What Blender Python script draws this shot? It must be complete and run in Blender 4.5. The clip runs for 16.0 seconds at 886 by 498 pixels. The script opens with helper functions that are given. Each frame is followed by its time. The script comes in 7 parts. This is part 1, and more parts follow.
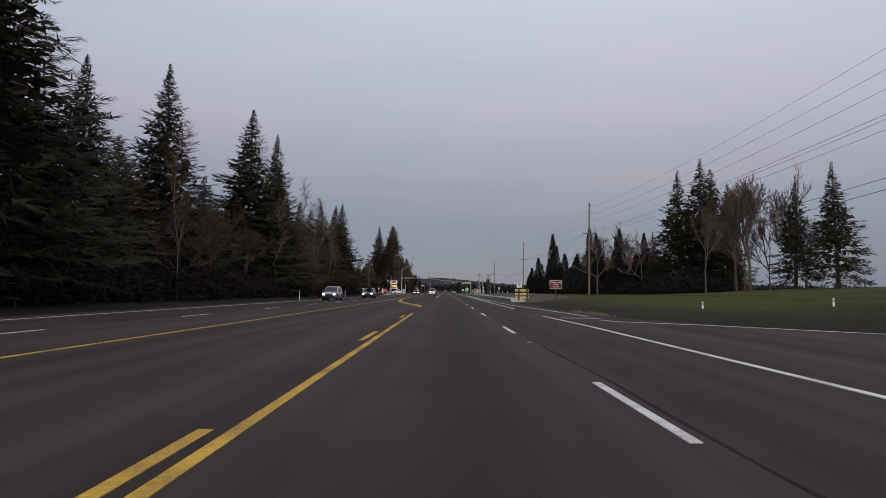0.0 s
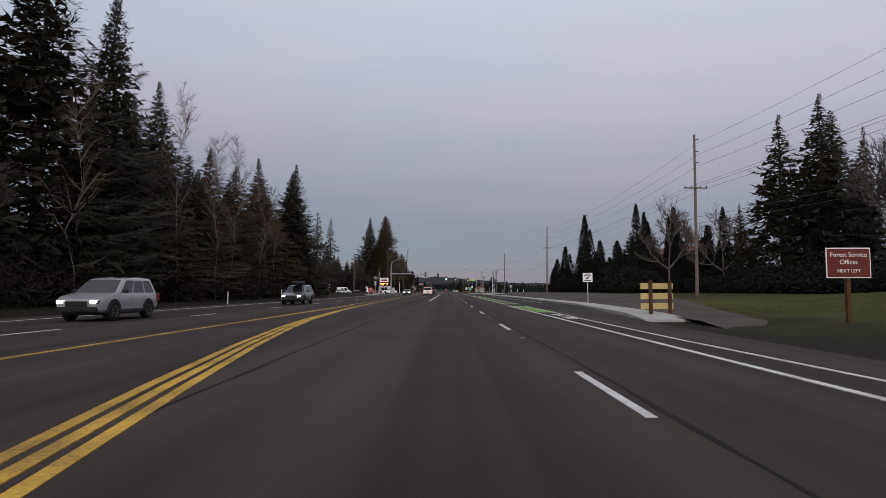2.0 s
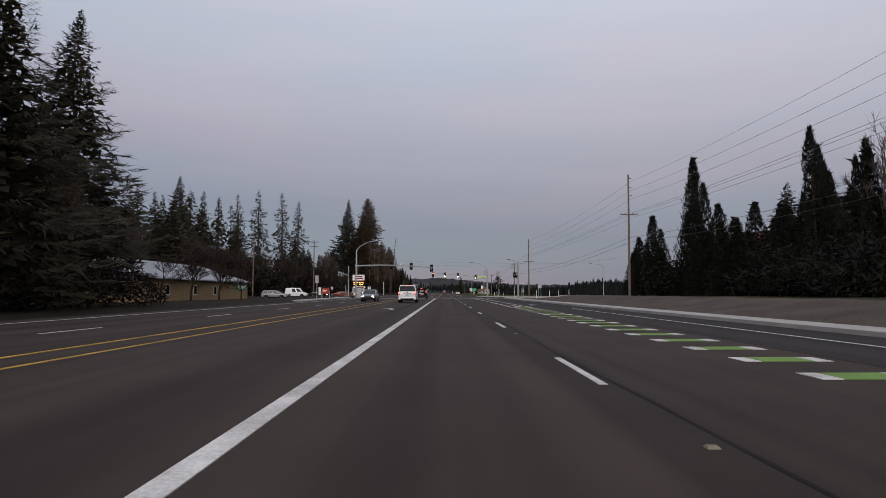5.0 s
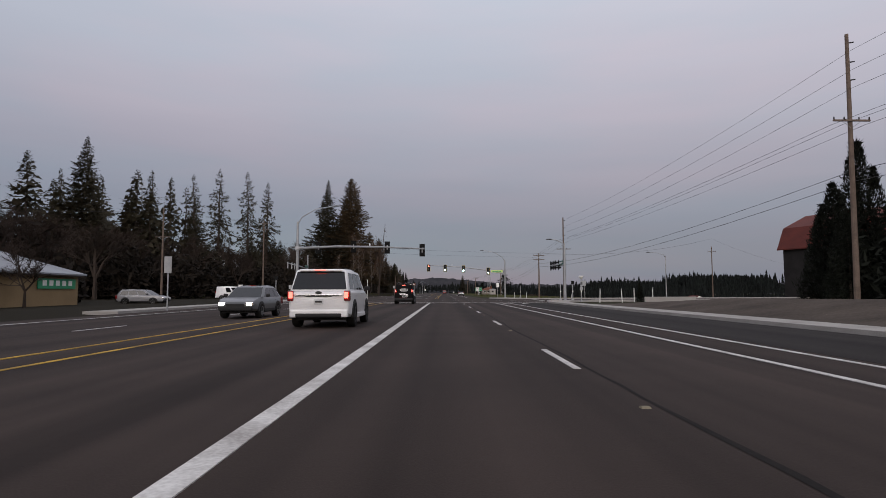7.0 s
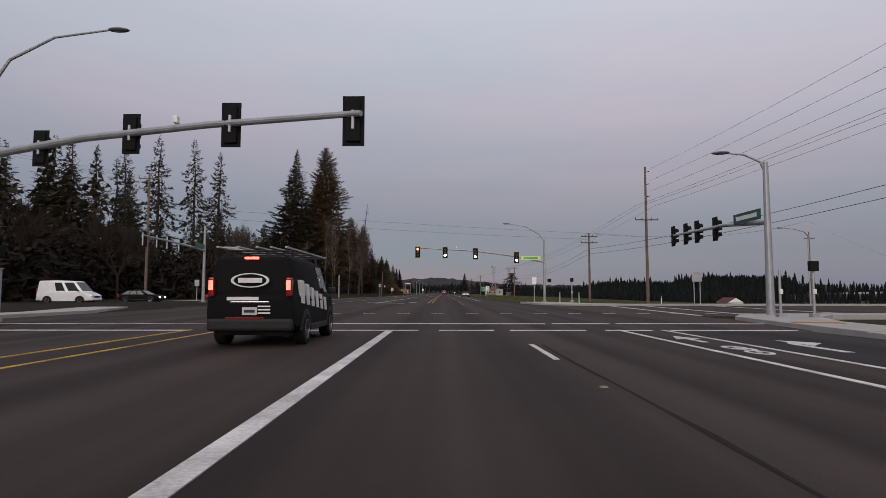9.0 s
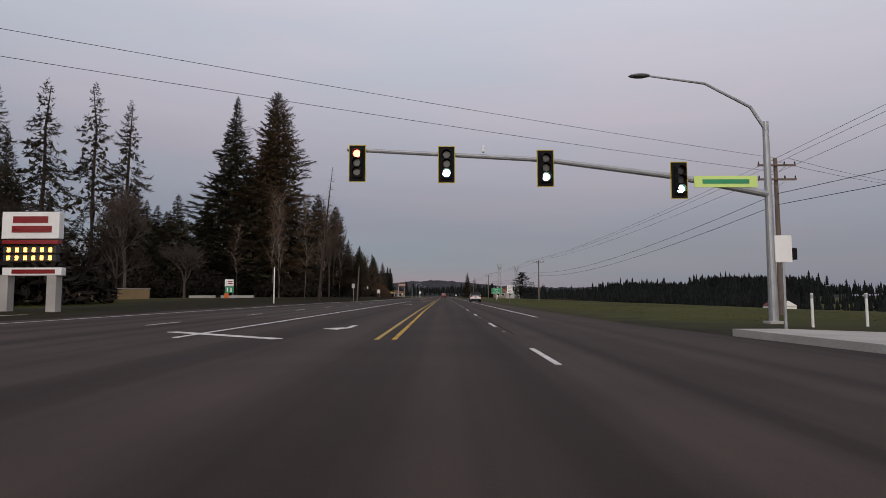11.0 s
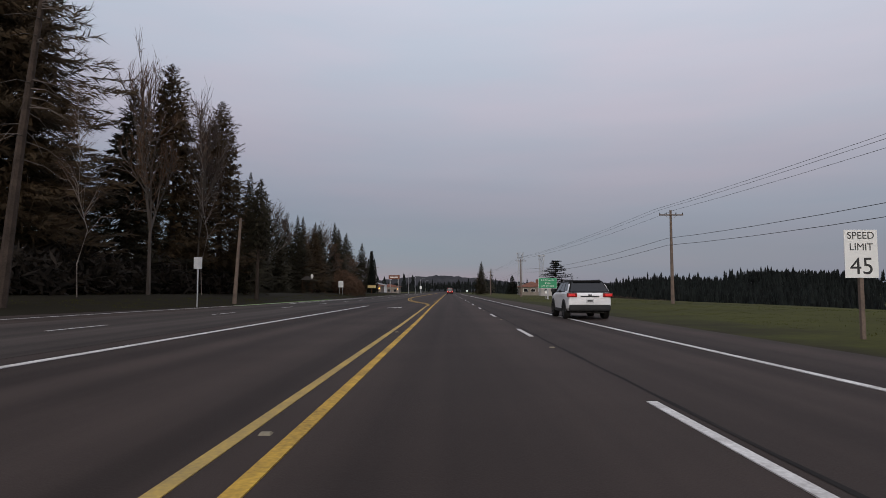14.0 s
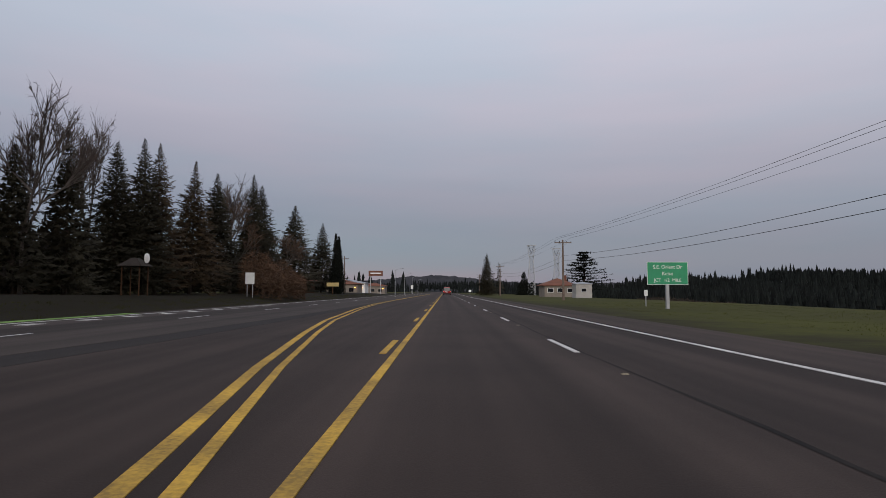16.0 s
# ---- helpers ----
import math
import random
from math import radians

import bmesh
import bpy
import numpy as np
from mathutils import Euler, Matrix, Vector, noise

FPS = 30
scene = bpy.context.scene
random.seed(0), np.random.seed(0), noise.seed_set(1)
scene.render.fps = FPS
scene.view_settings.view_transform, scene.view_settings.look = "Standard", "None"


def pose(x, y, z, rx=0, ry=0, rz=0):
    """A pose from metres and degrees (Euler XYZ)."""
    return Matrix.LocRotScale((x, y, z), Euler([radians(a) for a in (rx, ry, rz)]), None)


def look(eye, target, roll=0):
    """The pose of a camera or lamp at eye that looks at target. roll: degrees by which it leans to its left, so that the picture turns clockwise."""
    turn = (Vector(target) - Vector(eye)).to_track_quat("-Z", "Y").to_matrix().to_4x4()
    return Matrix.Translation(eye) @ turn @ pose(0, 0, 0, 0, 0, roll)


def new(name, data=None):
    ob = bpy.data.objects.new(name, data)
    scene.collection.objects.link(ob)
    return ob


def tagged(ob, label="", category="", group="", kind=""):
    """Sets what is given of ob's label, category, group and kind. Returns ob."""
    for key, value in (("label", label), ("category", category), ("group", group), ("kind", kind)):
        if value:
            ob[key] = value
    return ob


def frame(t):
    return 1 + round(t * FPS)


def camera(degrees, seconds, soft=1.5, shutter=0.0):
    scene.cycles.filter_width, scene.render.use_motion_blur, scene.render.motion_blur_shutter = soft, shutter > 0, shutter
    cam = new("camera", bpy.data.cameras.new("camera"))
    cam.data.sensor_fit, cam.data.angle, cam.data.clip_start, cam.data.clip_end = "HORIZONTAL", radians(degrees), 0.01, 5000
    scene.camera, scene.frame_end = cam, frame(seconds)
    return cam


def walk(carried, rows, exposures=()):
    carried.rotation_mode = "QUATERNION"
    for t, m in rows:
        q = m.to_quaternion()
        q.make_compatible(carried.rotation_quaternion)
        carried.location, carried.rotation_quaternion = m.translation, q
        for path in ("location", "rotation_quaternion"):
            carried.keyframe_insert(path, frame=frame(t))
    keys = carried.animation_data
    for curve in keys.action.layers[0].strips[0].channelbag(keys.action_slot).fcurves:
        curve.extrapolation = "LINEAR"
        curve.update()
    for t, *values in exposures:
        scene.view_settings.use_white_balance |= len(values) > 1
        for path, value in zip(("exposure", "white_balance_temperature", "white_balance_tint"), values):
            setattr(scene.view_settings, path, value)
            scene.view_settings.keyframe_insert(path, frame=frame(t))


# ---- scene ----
cam = camera(72.41, 16.0, soft=0.85, shutter=0.0)
# seconds, x, y, z, rx, ry, rz
PATH = [
    (0.0, 0.108, 4.575, 1.143, 94.016, -0.299, 0.231),
    (0.5, 0.143, 16.610, 1.143, 94.005, -0.316, 0.193),
    (1.0, 0.144, 28.633, 1.143, 94.071, -0.323, 0.201),
    (1.5, 0.147, 40.615, 1.143, 93.994, -0.172, 0.273),
    (2.0, 0.177, 52.513, 1.143, 93.924, 0.048, 0.287),
    (2.5, 0.225, 64.358, 1.143, 93.895, 0.116, 0.368),
    (3.0, 0.212, 76.170, 1.143, 94.007, 0.140, 0.403),
    (3.2, 0.218, 80.900, 1.143, 94.049, 0.123, 0.361),
    (5.3, 0.046, 130.736, 1.143, 94.097, 0.113, 0.101),
    (5.5, 0.052, 135.482, 1.143, 94.105, 0.104, 0.106),
    (6.0, 0.054, 147.338, 1.143, 94.167, 0.112, 0.155),
    (6.5, 0.042, 159.128, 1.143, 94.141, 0.241, 0.161),
    (7.0, 0.044, 170.861, 1.143, 94.107, 0.212, 0.116),
    (7.5, 0.076, 182.578, 1.143, 94.118, 0.013, 0.205),
    (8.0, 0.092, 194.332, 1.143, 94.113, -0.087, 0.255),
    (8.5, 0.083, 206.218, 1.143, 94.221, -0.034, 0.224),
    (9.0, 0.083, 218.258, 1.143, 94.136, -0.022, 0.070),
    (9.2, 0.057, 223.159, 1.143, 94.175, -0.016, 0.005),
    (11.3, 0.137, 275.744, 1.143, 94.403, 0.177, 0.073),
    (11.5, 0.141, 280.859, 1.143, 94.285, 0.183, 0.112),
    (12.0, 0.104, 293.910, 1.143, 94.194, 0.168, 0.226),
    (12.5, 0.076, 307.207, 1.143, 94.278, 0.122, 0.415),
    (13.0, 0.053, 320.780, 1.143, 94.174, -0.030, 0.544),
    (13.5, -0.038, 334.428, 1.143, 94.027, -0.112, 0.681),
    (14.0, -0.082, 348.033, 1.143, 94.008, -0.047, 0.567),
    (14.5, -0.165, 361.525, 1.143, 94.087, -0.083, 0.397),
    (15.0, -0.325, 374.739, 1.143, 93.991, -0.105, 0.267),
    (15.5, -0.413, 387.762, 1.143, 94.065, -0.031, 0.252),
    (16.0, -0.484, 400.791, 1.143, 94.022, -0.074, 0.140),
]
walk(cam, [(t, pose(*p)) for t, *p in PATH],
     [(0.0, 0.0, 6480, 10.0), (3.2, 0.0, 6500, 10.5), (6.0, -0.06, 6640, 12.0), (9.0, -0.07, 6740, 13.0), (11.5, -0.03, 6800, 12.3), (13.0, 0.0, 6580, 11.0), (16.0, 0.0, 6500, 10.5)])
PHASE1, PHASE3 = 24.52, 293.46

# ---- world and light: a grey dusk under even cloud ----
world = bpy.data.worlds.new("overcast_dusk")
scene.world = world
world.use_nodes = True
wn, wl = world.node_tree.nodes, world.node_tree.links
wn.clear()
w_out = wn.new("ShaderNodeOutputWorld")
w_bg = wn.new("ShaderNodeBackground")
w_co = wn.new("ShaderNodeTexCoord")
w_sep = wn.new("ShaderNodeSeparateXYZ")
w_ramp = wn.new("ShaderNodeValToRGB")
w_map = wn.new("ShaderNodeMapping")
w_noise = wn.new("ShaderNodeTexNoise")
w_wob = wn.new("ShaderNodeMath")
w_sky = wn.new("ShaderNodeTexSky")
w_mix = wn.new("ShaderNodeMix")
w_sky.sky_type = "NISHITA"
w_sky.sun_disc = False
w_sky.sun_elevation = radians(9)
w_sky.sun_rotation = radians(150)
w_mix.data_type, w_mix.blend_type = "RGBA", "ADD"
w_mix.inputs["Factor"].default_value = 0.02
SKY = ((0.0, (0.245, 0.21, 0.265)), (0.035, (0.245, 0.212, 0.282)), (0.075, (0.188, 0.206, 0.285)), (0.13, (0.208, 0.212, 0.282)), (0.20, (0.298, 0.286, 0.348)),
       (0.28, (0.405, 0.385, 0.447)), (0.47, (0.595, 0.588, 0.665)), (0.8, (0.67, 0.67, 0.75)))
for i, (p, c) in enumerate(SKY):
    e = w_ramp.color_ramp.elements[i] if i < 2 else w_ramp.color_ramp.elements.new(p)
    e.position, e.color = p, (*c, 1)
w_map.inputs["Scale"].default_value = (1.2, 1.2, 9.0)
w_noise.inputs["Scale"].default_value = 1.6
w_noise.inputs["Detail"].default_value = 4.0
w_wob.operation = "MULTIPLY_ADD"
w_wob.inputs[1].default_value = 0.05
wl.new(w_co.outputs["Generated"], w_sep.inputs[0])
wl.new(w_co.outputs["Generated"], w_map.inputs[0])
wl.new(w_map.outputs[0], w_noise.inputs["Vector"])
wl.new(w_noise.outputs[0], w_wob.inputs[0])
w_east = wn.new("ShaderNodeMath")
w_east.operation = "MULTIPLY_ADD"
w_east.inputs[1].default_value = 0.07
wl.new(w_sep.outputs["X"], w_east.inputs[0])
wl.new(w_sep.outputs["Z"], w_east.inputs[2])
wl.new(w_east.outputs[0], w_wob.inputs[2])
wl.new(w_wob.outputs[0], w_ramp.inputs[0])
wl.new(w_ramp.outputs[0], w_mix.inputs[6])
wl.new(w_sky.outputs[0], w_mix.inputs[7])
w_map2 = wn.new("ShaderNodeMapping")
w_map2.inputs["Scale"].default_value = (1.0, 1.0, 5.0)
w_map2.inputs["Location"].default_value = (3.1, 1.7, 0.4)
w_noise2 = wn.new("ShaderNodeTexNoise")
w_noise2.inputs["Scale"].default_value, w_noise2.inputs["Detail"].default_value = 2.2, 5.0
w_rng = wn.new("ShaderNodeMapRange")
w_rng.inputs[1].default_value, w_rng.inputs[2].default_value = 0.35, 0.65
w_tint = wn.new("ShaderNodeMix")
w_tint.data_type = "RGBA"
w_tint.inputs[6].default_value, w_tint.inputs[7].default_value = (0.90, 0.98, 1.0, 1), (1.015, 0.99, 1.0, 1)
w_mul = wn.new("ShaderNodeMix")
w_mul.data_type, w_mul.blend_type = "RGBA", "MULTIPLY"
w_mul.inputs["Factor"].default_value = 1.0
wl.new(w_co.outputs["Generated"], w_map2.inputs[0])
wl.new(w_map2.outputs[0], w_noise2.inputs["Vector"])
wl.new(w_noise2.outputs[0], w_rng.inputs[0])
wl.new(w_rng.outputs[0], w_tint.inputs[0])
wl.new(w_mix.outputs[2], w_mul.inputs[6])
wl.new(w_tint.outputs[2], w_mul.inputs[7])
wl.new(w_mul.outputs[2], w_bg.inputs["Color"])
w_bg.inputs["Strength"].default_value = 1.0
wl.new(w_bg.outputs[0], w_out.inputs[0])

sun_lamp = bpy.data.lights.new("sun", "SUN")
sun_lamp.energy, sun_lamp.angle, sun_lamp.color = 1.4, radians(45), (1.0, 0.93, 0.88)
sun_ob = new("sun", sun_lamp)
sun_ob.matrix_world = look((-12, -60, 22), (0, 0, 0))


# ---- materials ----
def material(name, base, other=None, scale=3.0, fine=40.0, rough=0.7, metal=0.0, bump=0.0, spread=0.5, glow=0.0, per_object=0.0, per_island=0.0):
    """A surface of two colours mixed by a coarse and a fine noise, in metres."""
    m = bpy.data.materials.new(name)
    m.use_nodes = True
    n, l = m.node_tree.nodes, m.node_tree.links
    b = n["Principled BSDF"]
    b.inputs["Roughness"].default_value = rough
    if rough >= 0.75:
        b.inputs["Specular IOR Level"].default_value = 0.12
    elif rough >= 0.55:
        b.inputs["Specular IOR Level"].default_value = 0.25
    b.inputs["Metallic"].default_value = metal
    other = other or tuple(c * 0.75 for c in base)
    co = n.new("ShaderNodeTexCoord")
    big, small = n.new("ShaderNodeTexNoise"), n.new("ShaderNodeTexNoise")
    big.inputs["Scale"].default_value, big.inputs["Detail"].default_value = scale, 5
    small.inputs["Scale"].default_value, small.inputs["Detail"].default_value = fine, 3
    add = n.new("ShaderNodeMath")
    add.operation = "MULTIPLY_ADD"
    add.inputs[1].default_value = 0.6
    rng = n.new("ShaderNodeMapRange")
    rng.inputs[1].default_value, rng.inputs[2].default_value = 0.8 - spread / 2, 0.8 + spread / 2
    mix = n.new("ShaderNodeMix")
    mix.data_type = "RGBA"
    mix.inputs[6].default_value, mix.inputs[7].default_value = (*other, 1), (*base, 1)
    for t in (big, small):
        l.new(co.outputs["Object"], t.inputs["Vector"])
    l.new(small.outputs[0], add.inputs[0])
    l.new(big.outputs[0], add.inputs[2])
    l.new(add.outputs[0], rng.inputs[0])
    l.new(rng.outputs[0], mix.inputs[0])
    col = mix.outputs[2]
    if per_object or per_island:
        hsv = n.new("ShaderNodeHueSaturation")
        r = n.new("ShaderNodeMapRange")
        k = per_object or per_island
        r.inputs[3].default_value, r.inputs[4].default_value = 1 - k, 1 + k
        src = n.new("ShaderNodeObjectInfo").outputs["Random"] if per_object else n.new("ShaderNodeNewGeometry").outputs["Random Per Island"]
        l.new(src, r.inputs[0])
        l.new(r.outputs[0], hsv.inputs["Value"])
        l.new(col, hsv.inputs["Color"])
        col = hsv.outputs[0]
    l.new(col, b.inputs["Base Color"])
    if bump:
        bp = n.new("ShaderNodeBump")
        bp.inputs["Strength"].default_value, bp.inputs["Distance"].default_value = bump, 0.02
        l.new(add.outputs[0], bp.inputs["Height"])
        l.new(bp.outputs[0], b.inputs["Normal"])
    if glow:
        b.inputs["Emission Color"].default_value = (*base, 1)
        b.inputs["Emission Strength"].default_value = glow
    return m


def glossy(name, base, rough=0.25, coat=0.0):
    m = material(name, base, tuple(c * 0.9 for c in base), 2.0, 30.0, rough)
    m.node_tree.nodes["Principled BSDF"].inputs["Coat Weight"].default_value = coat
    return m


FIR = material("fir_needles", (0.052, 0.046, 0.029), (0.025, 0.022, 0.015), 0.35, 3.0, 0.8, per_island=0.25)
FIR_BROWN = material("fir_needles_brownish", (0.088, 0.058, 0.031), (0.042, 0.031, 0.019), 0.35, 3.0, 0.8, per_island=0.25)
CYPRESS = material("cypress_needles", (0.015, 0.018, 0.013), (0.008, 0.009, 0.007), 0.4, 3.0, 0.85, per_island=0.3)
BARK = material("conifer_bark", (0.07, 0.052, 0.042), (0.03, 0.024, 0.02), 2.0, 14.0, 0.9, bump=0.6)
GREY_BARK = material("bare_bark", (0.13, 0.11, 0.095), (0.06, 0.05, 0.045), 2.0, 14.0, 0.9, bump=0.4)
PALE_BARK = material("pale_bark", (0.24, 0.21, 0.185), (0.12, 0.10, 0.09), 2.0, 14.0, 0.9, bump=0.4)
TWIG_DARK = material("dark_brown_twigs", (0.045, 0.032, 0.025), (0.025, 0.018, 0.015), 0.4, 3.0, 0.9, per_island=0.3)
TWIG = material("bare_twigs", (0.10, 0.075, 0.062), (0.06, 0.045, 0.04), 0.4, 3.0, 0.9, per_island=0.3)
TWIG_RED = material("reddish_twigs", (0.13, 0.075, 0.045), (0.07, 0.045, 0.03), 0.4, 3.0, 0.9, per_island=0.3)
BRUSH = material("dark_brush", (0.028, 0.022, 0.017), (0.012, 0.010, 0.008), 0.3, 2.0, 0.9, per_island=0.35)
SCRUB = material("pale_scrub", (0.060, 0.045, 0.034), (0.030, 0.024, 0.019), 0.1, 2.0, 0.9, per_island=0.35)
GLASS = glossy("dark_car_glass", (0.012, 0.013, 0.015), 0.06)
RUBBER = material("tyre_rubber", (0.012, 0.012, 0.012), (0.018, 0.017, 0.016), 4, 40, 0.85)
ALLOY = material("wheel_alloy", (0.35, 0.35, 0.36), (0.22, 0.22, 0.22), 6, 40, 0.35, 0.9)
DARK_RIM = material("dark_wheel", (0.03, 0.03, 0.032), (0.02, 0.02, 0.02), 6, 40, 0.4, 0.5)
TRIM = material("black_plastic", (0.016, 0.016, 0.017), (0.024, 0.024, 0.024), 5, 60, 0.6)
CHROME = material("chrome", (0.7, 0.7, 0.72), (0.6, 0.6, 0.6), 5, 50, 0.15, 1.0)
WHITE_PAINT = glossy("white_car_paint", (0.86, 0.86, 0.86), 0.3, 0.6)
BLACK_PAINT = material("black_car_paint", (0.006, 0.006, 0.006), (0.008, 0.0078, 0.0076), 2, 30, 0.76)
RED_PAINT = glossy("red_car_paint", (0.30, 0.02, 0.018), 0.32, 0.6)
SILVER_PAINT = glossy("silver_car_paint", (0.28, 0.28, 0.29), 0.32, 0.6)
GREY_PAINT = glossy("grey_car_paint", (0.09, 0.095, 0.10), 0.32, 0.6)
TAIL_RED = material("tail_lamp_red", (0.9, 0.05, 0.03), (0.7, 0.03, 0.02), 8, 60, 0.25, glow=0.7)
TAIL_DIM = material("dim_tail_lamp", (0.6, 0.03, 0.03), (0.45, 0.02, 0.02), 8, 60, 0.2, glow=0.35)
BRAKE = material("brake_lamp", (1.0, 0.12, 0.09), (1.0, 0.07, 0.05), 8, 60, 0.25, glow=4.0)
LENS_RED = material("red_lens", (0.25, 0.012, 0.012), (0.18, 0.01, 0.01), 8, 60, 0.2)
AMBER = material("amber_lamp", (1.0, 0.45, 0.08), (1.0, 0.4, 0.05), 8, 60, 0.25, glow=5.0)
HEAD = material("head_lamp", (1.0, 0.96, 0.88), (1.0, 0.95, 0.85), 8, 60, 0.2, glow=14.0)
PLATE = material("number_plate", (0.6, 0.62, 0.62), (0.5, 0.5, 0.5), 8, 60, 0.5)
INK = material("dark_lettering", (0.03, 0.03, 0.03), (0.05, 0.05, 0.05), 8, 60, 0.6)
ROAD_WHITE = material("road_paint_white", (0.74, 0.73, 0.70), (0.36, 0.34, 0.32), 1.5, 25.0, 0.75, spread=0.5)
ROAD_YELLOW = material("road_paint_yellow", (0.62, 0.38, 0.06), (0.24, 0.155, 0.045), 1.1, 22.0, 0.75, spread=0.42)
ROAD_YELLOW_WORN = material("road_paint_yellow_worn", (0.50, 0.34, 0.09), (0.27, 0.20, 0.09), 1.5, 25.0, 0.78)
ROAD_FADED = material("road_paint_faded", (0.26, 0.225, 0.16), (0.16, 0.14, 0.10), 1.5, 25.0, 0.8)
ROAD_GREEN = material("road_paint_green", (0.20, 0.35, 0.085), (0.13, 0.22, 0.06), 1.0, 25.0, 0.8)
CONCRETE = material("concrete", (0.42, 0.40, 0.375), (0.31, 0.295, 0.275), 0.8, 20.0, 0.9, bump=0.15)
WOOD_POLE = material("pole_wood", (0.20, 0.15, 0.12), (0.11, 0.085, 0.07), 1.5, 20.0, 0.9, bump=0.4)
STEEL = material("galvanised_steel", (0.42, 0.43, 0.44), (0.30, 0.31, 0.32), 2.0, 30.0, 0.5, 0.5)
SIGNAL_BLACK = material("signal_black", (0.010, 0.0105, 0.0105), (0.014, 0.014, 0.014), 3, 40, 0.8)
SIGNAL_YELLOW = material("signal_yellow_edge", (0.55, 0.42, 0.05), (0.45, 0.33, 0.04), 3, 40, 0.6)
LAMP_GREEN = material("signal_green_lit", (0.5, 1.0, 0.82), (0.45, 1.0, 0.78), 3, 40, 0.4, glow=14.0)
LAMP_RED = material("signal_red_lit", (1.0, 0.16, 0.1), (1.0, 0.12, 0.08), 3, 40, 0.4, glow=6.0)
LAMP_OFF = material("signal_lens_dark", (0.03, 0.03, 0.03), (0.02, 0.02, 0.02), 3, 40, 0.3)
SIGN_WHITE = material("sign_white", (0.82, 0.82, 0.79), (0.72, 0.72, 0.69), 2.0, 30, 0.5)
SIGN_BROWN = material("sign_brown", (0.135, 0.025, 0.018), (0.10, 0.020, 0.016), 2.0, 30, 0.6)
SIGN_LIME = material("lit_street_sign", (0.42, 0.55, 0.16), (0.36, 0.48, 0.14), 2.0, 30, 0.5, glow=0.35)
SIGN_TEAL = material("street_sign_green", (0.012, 0.11, 0.08), (0.010, 0.08, 0.06), 2.0, 30, 0.5)
SIGN_GREEN = material("sign_green", (0.02, 0.30, 0.13), (0.015, 0.22, 0.1), 2.0, 30, 0.5)
BOARD_YELLOW = material("painted_board_cream", (0.60, 0.47, 0.20), (0.45, 0.34, 0.15), 1.5, 20, 0.7)
WOOD_BROWN = material("brown_timber", (0.10, 0.052, 0.028), (0.06, 0.034, 0.02), 2.0, 25, 0.85, bump=0.3)
TAN_WALL = material("tan_painted_wall", (0.30, 0.215, 0.12), (0.24, 0.17, 0.095), 0.7, 10, 0.85, bump=0.1)
METAL_ROOF = material("pale_metal_roof", (0.30, 0.32, 0.345), (0.21, 0.225, 0.245), 0.5, 8, 0.45, 0.3)
HOUSE_WALL = material("pale_house_siding", (0.25, 0.22, 0.185), (0.19, 0.165, 0.14), 0.7, 10, 0.85, bump=0.1)
BARN_RED = material("red_barn_roof", (0.13, 0.028, 0.02), (0.08, 0.02, 0.016), 0.5, 8, 0.7)
BARN_DARK = material("weathered_barn_boards", (0.030, 0.028, 0.028), (0.018, 0.017, 0.017), 0.6, 10, 0.9, bump=0.3)
FASCIA = material("dark_fascia", (0.05, 0.04, 0.035), (0.03, 0.025, 0.02), 1, 10, 0.8)
ROOF_RED = material("reddish_shingles", (0.20, 0.09, 0.06), (0.13, 0.06, 0.045), 0.8, 10, 0.9)
BRICK = material("red_brown_brick", (0.19, 0.085, 0.06), (0.12, 0.06, 0.045), 1.5, 18, 0.9, bump=0.3)
SHOP_RED = material("red_board", (0.42, 0.045, 0.03), (0.32, 0.035, 0.025), 2, 20, 0.6)
TACTILE = material("tactile_orange", (0.42, 0.20, 0.07), (0.30, 0.14, 0.05), 3, 30, 0.8)
ORANGE = material("orange_panel", (0.7, 0.16, 0.03), (0.55, 0.12, 0.03), 2, 20, 0.6)
WIRE = material("wire_black", (0.03, 0.03, 0.035), (0.04, 0.04, 0.04), 2, 20, 0.6)
EARTH = material("bare_earth", (0.100, 0.081, 0.067), (0.050, 0.040, 0.033), 0.4, 6.0, 0.95, bump=0.5)
FAR_FOREST = material("far_forest", (0.012, 0.015, 0.0135), (0.007, 0.0085, 0.008), 0.05, 0.5, 0.95, per_island=0.4)
# distance haze is mixed into this paler blue-grey; the air itself is clear
HILL = material("haze_tinted_hill", (0.050, 0.050, 0.056), (0.024, 0.026, 0.030), 0.01, 0.06, 1.0)


TAR = material("tar_seal", (0.010, 0.009, 0.009), (0.022, 0.019, 0.017), 0.8, 20, 0.9)


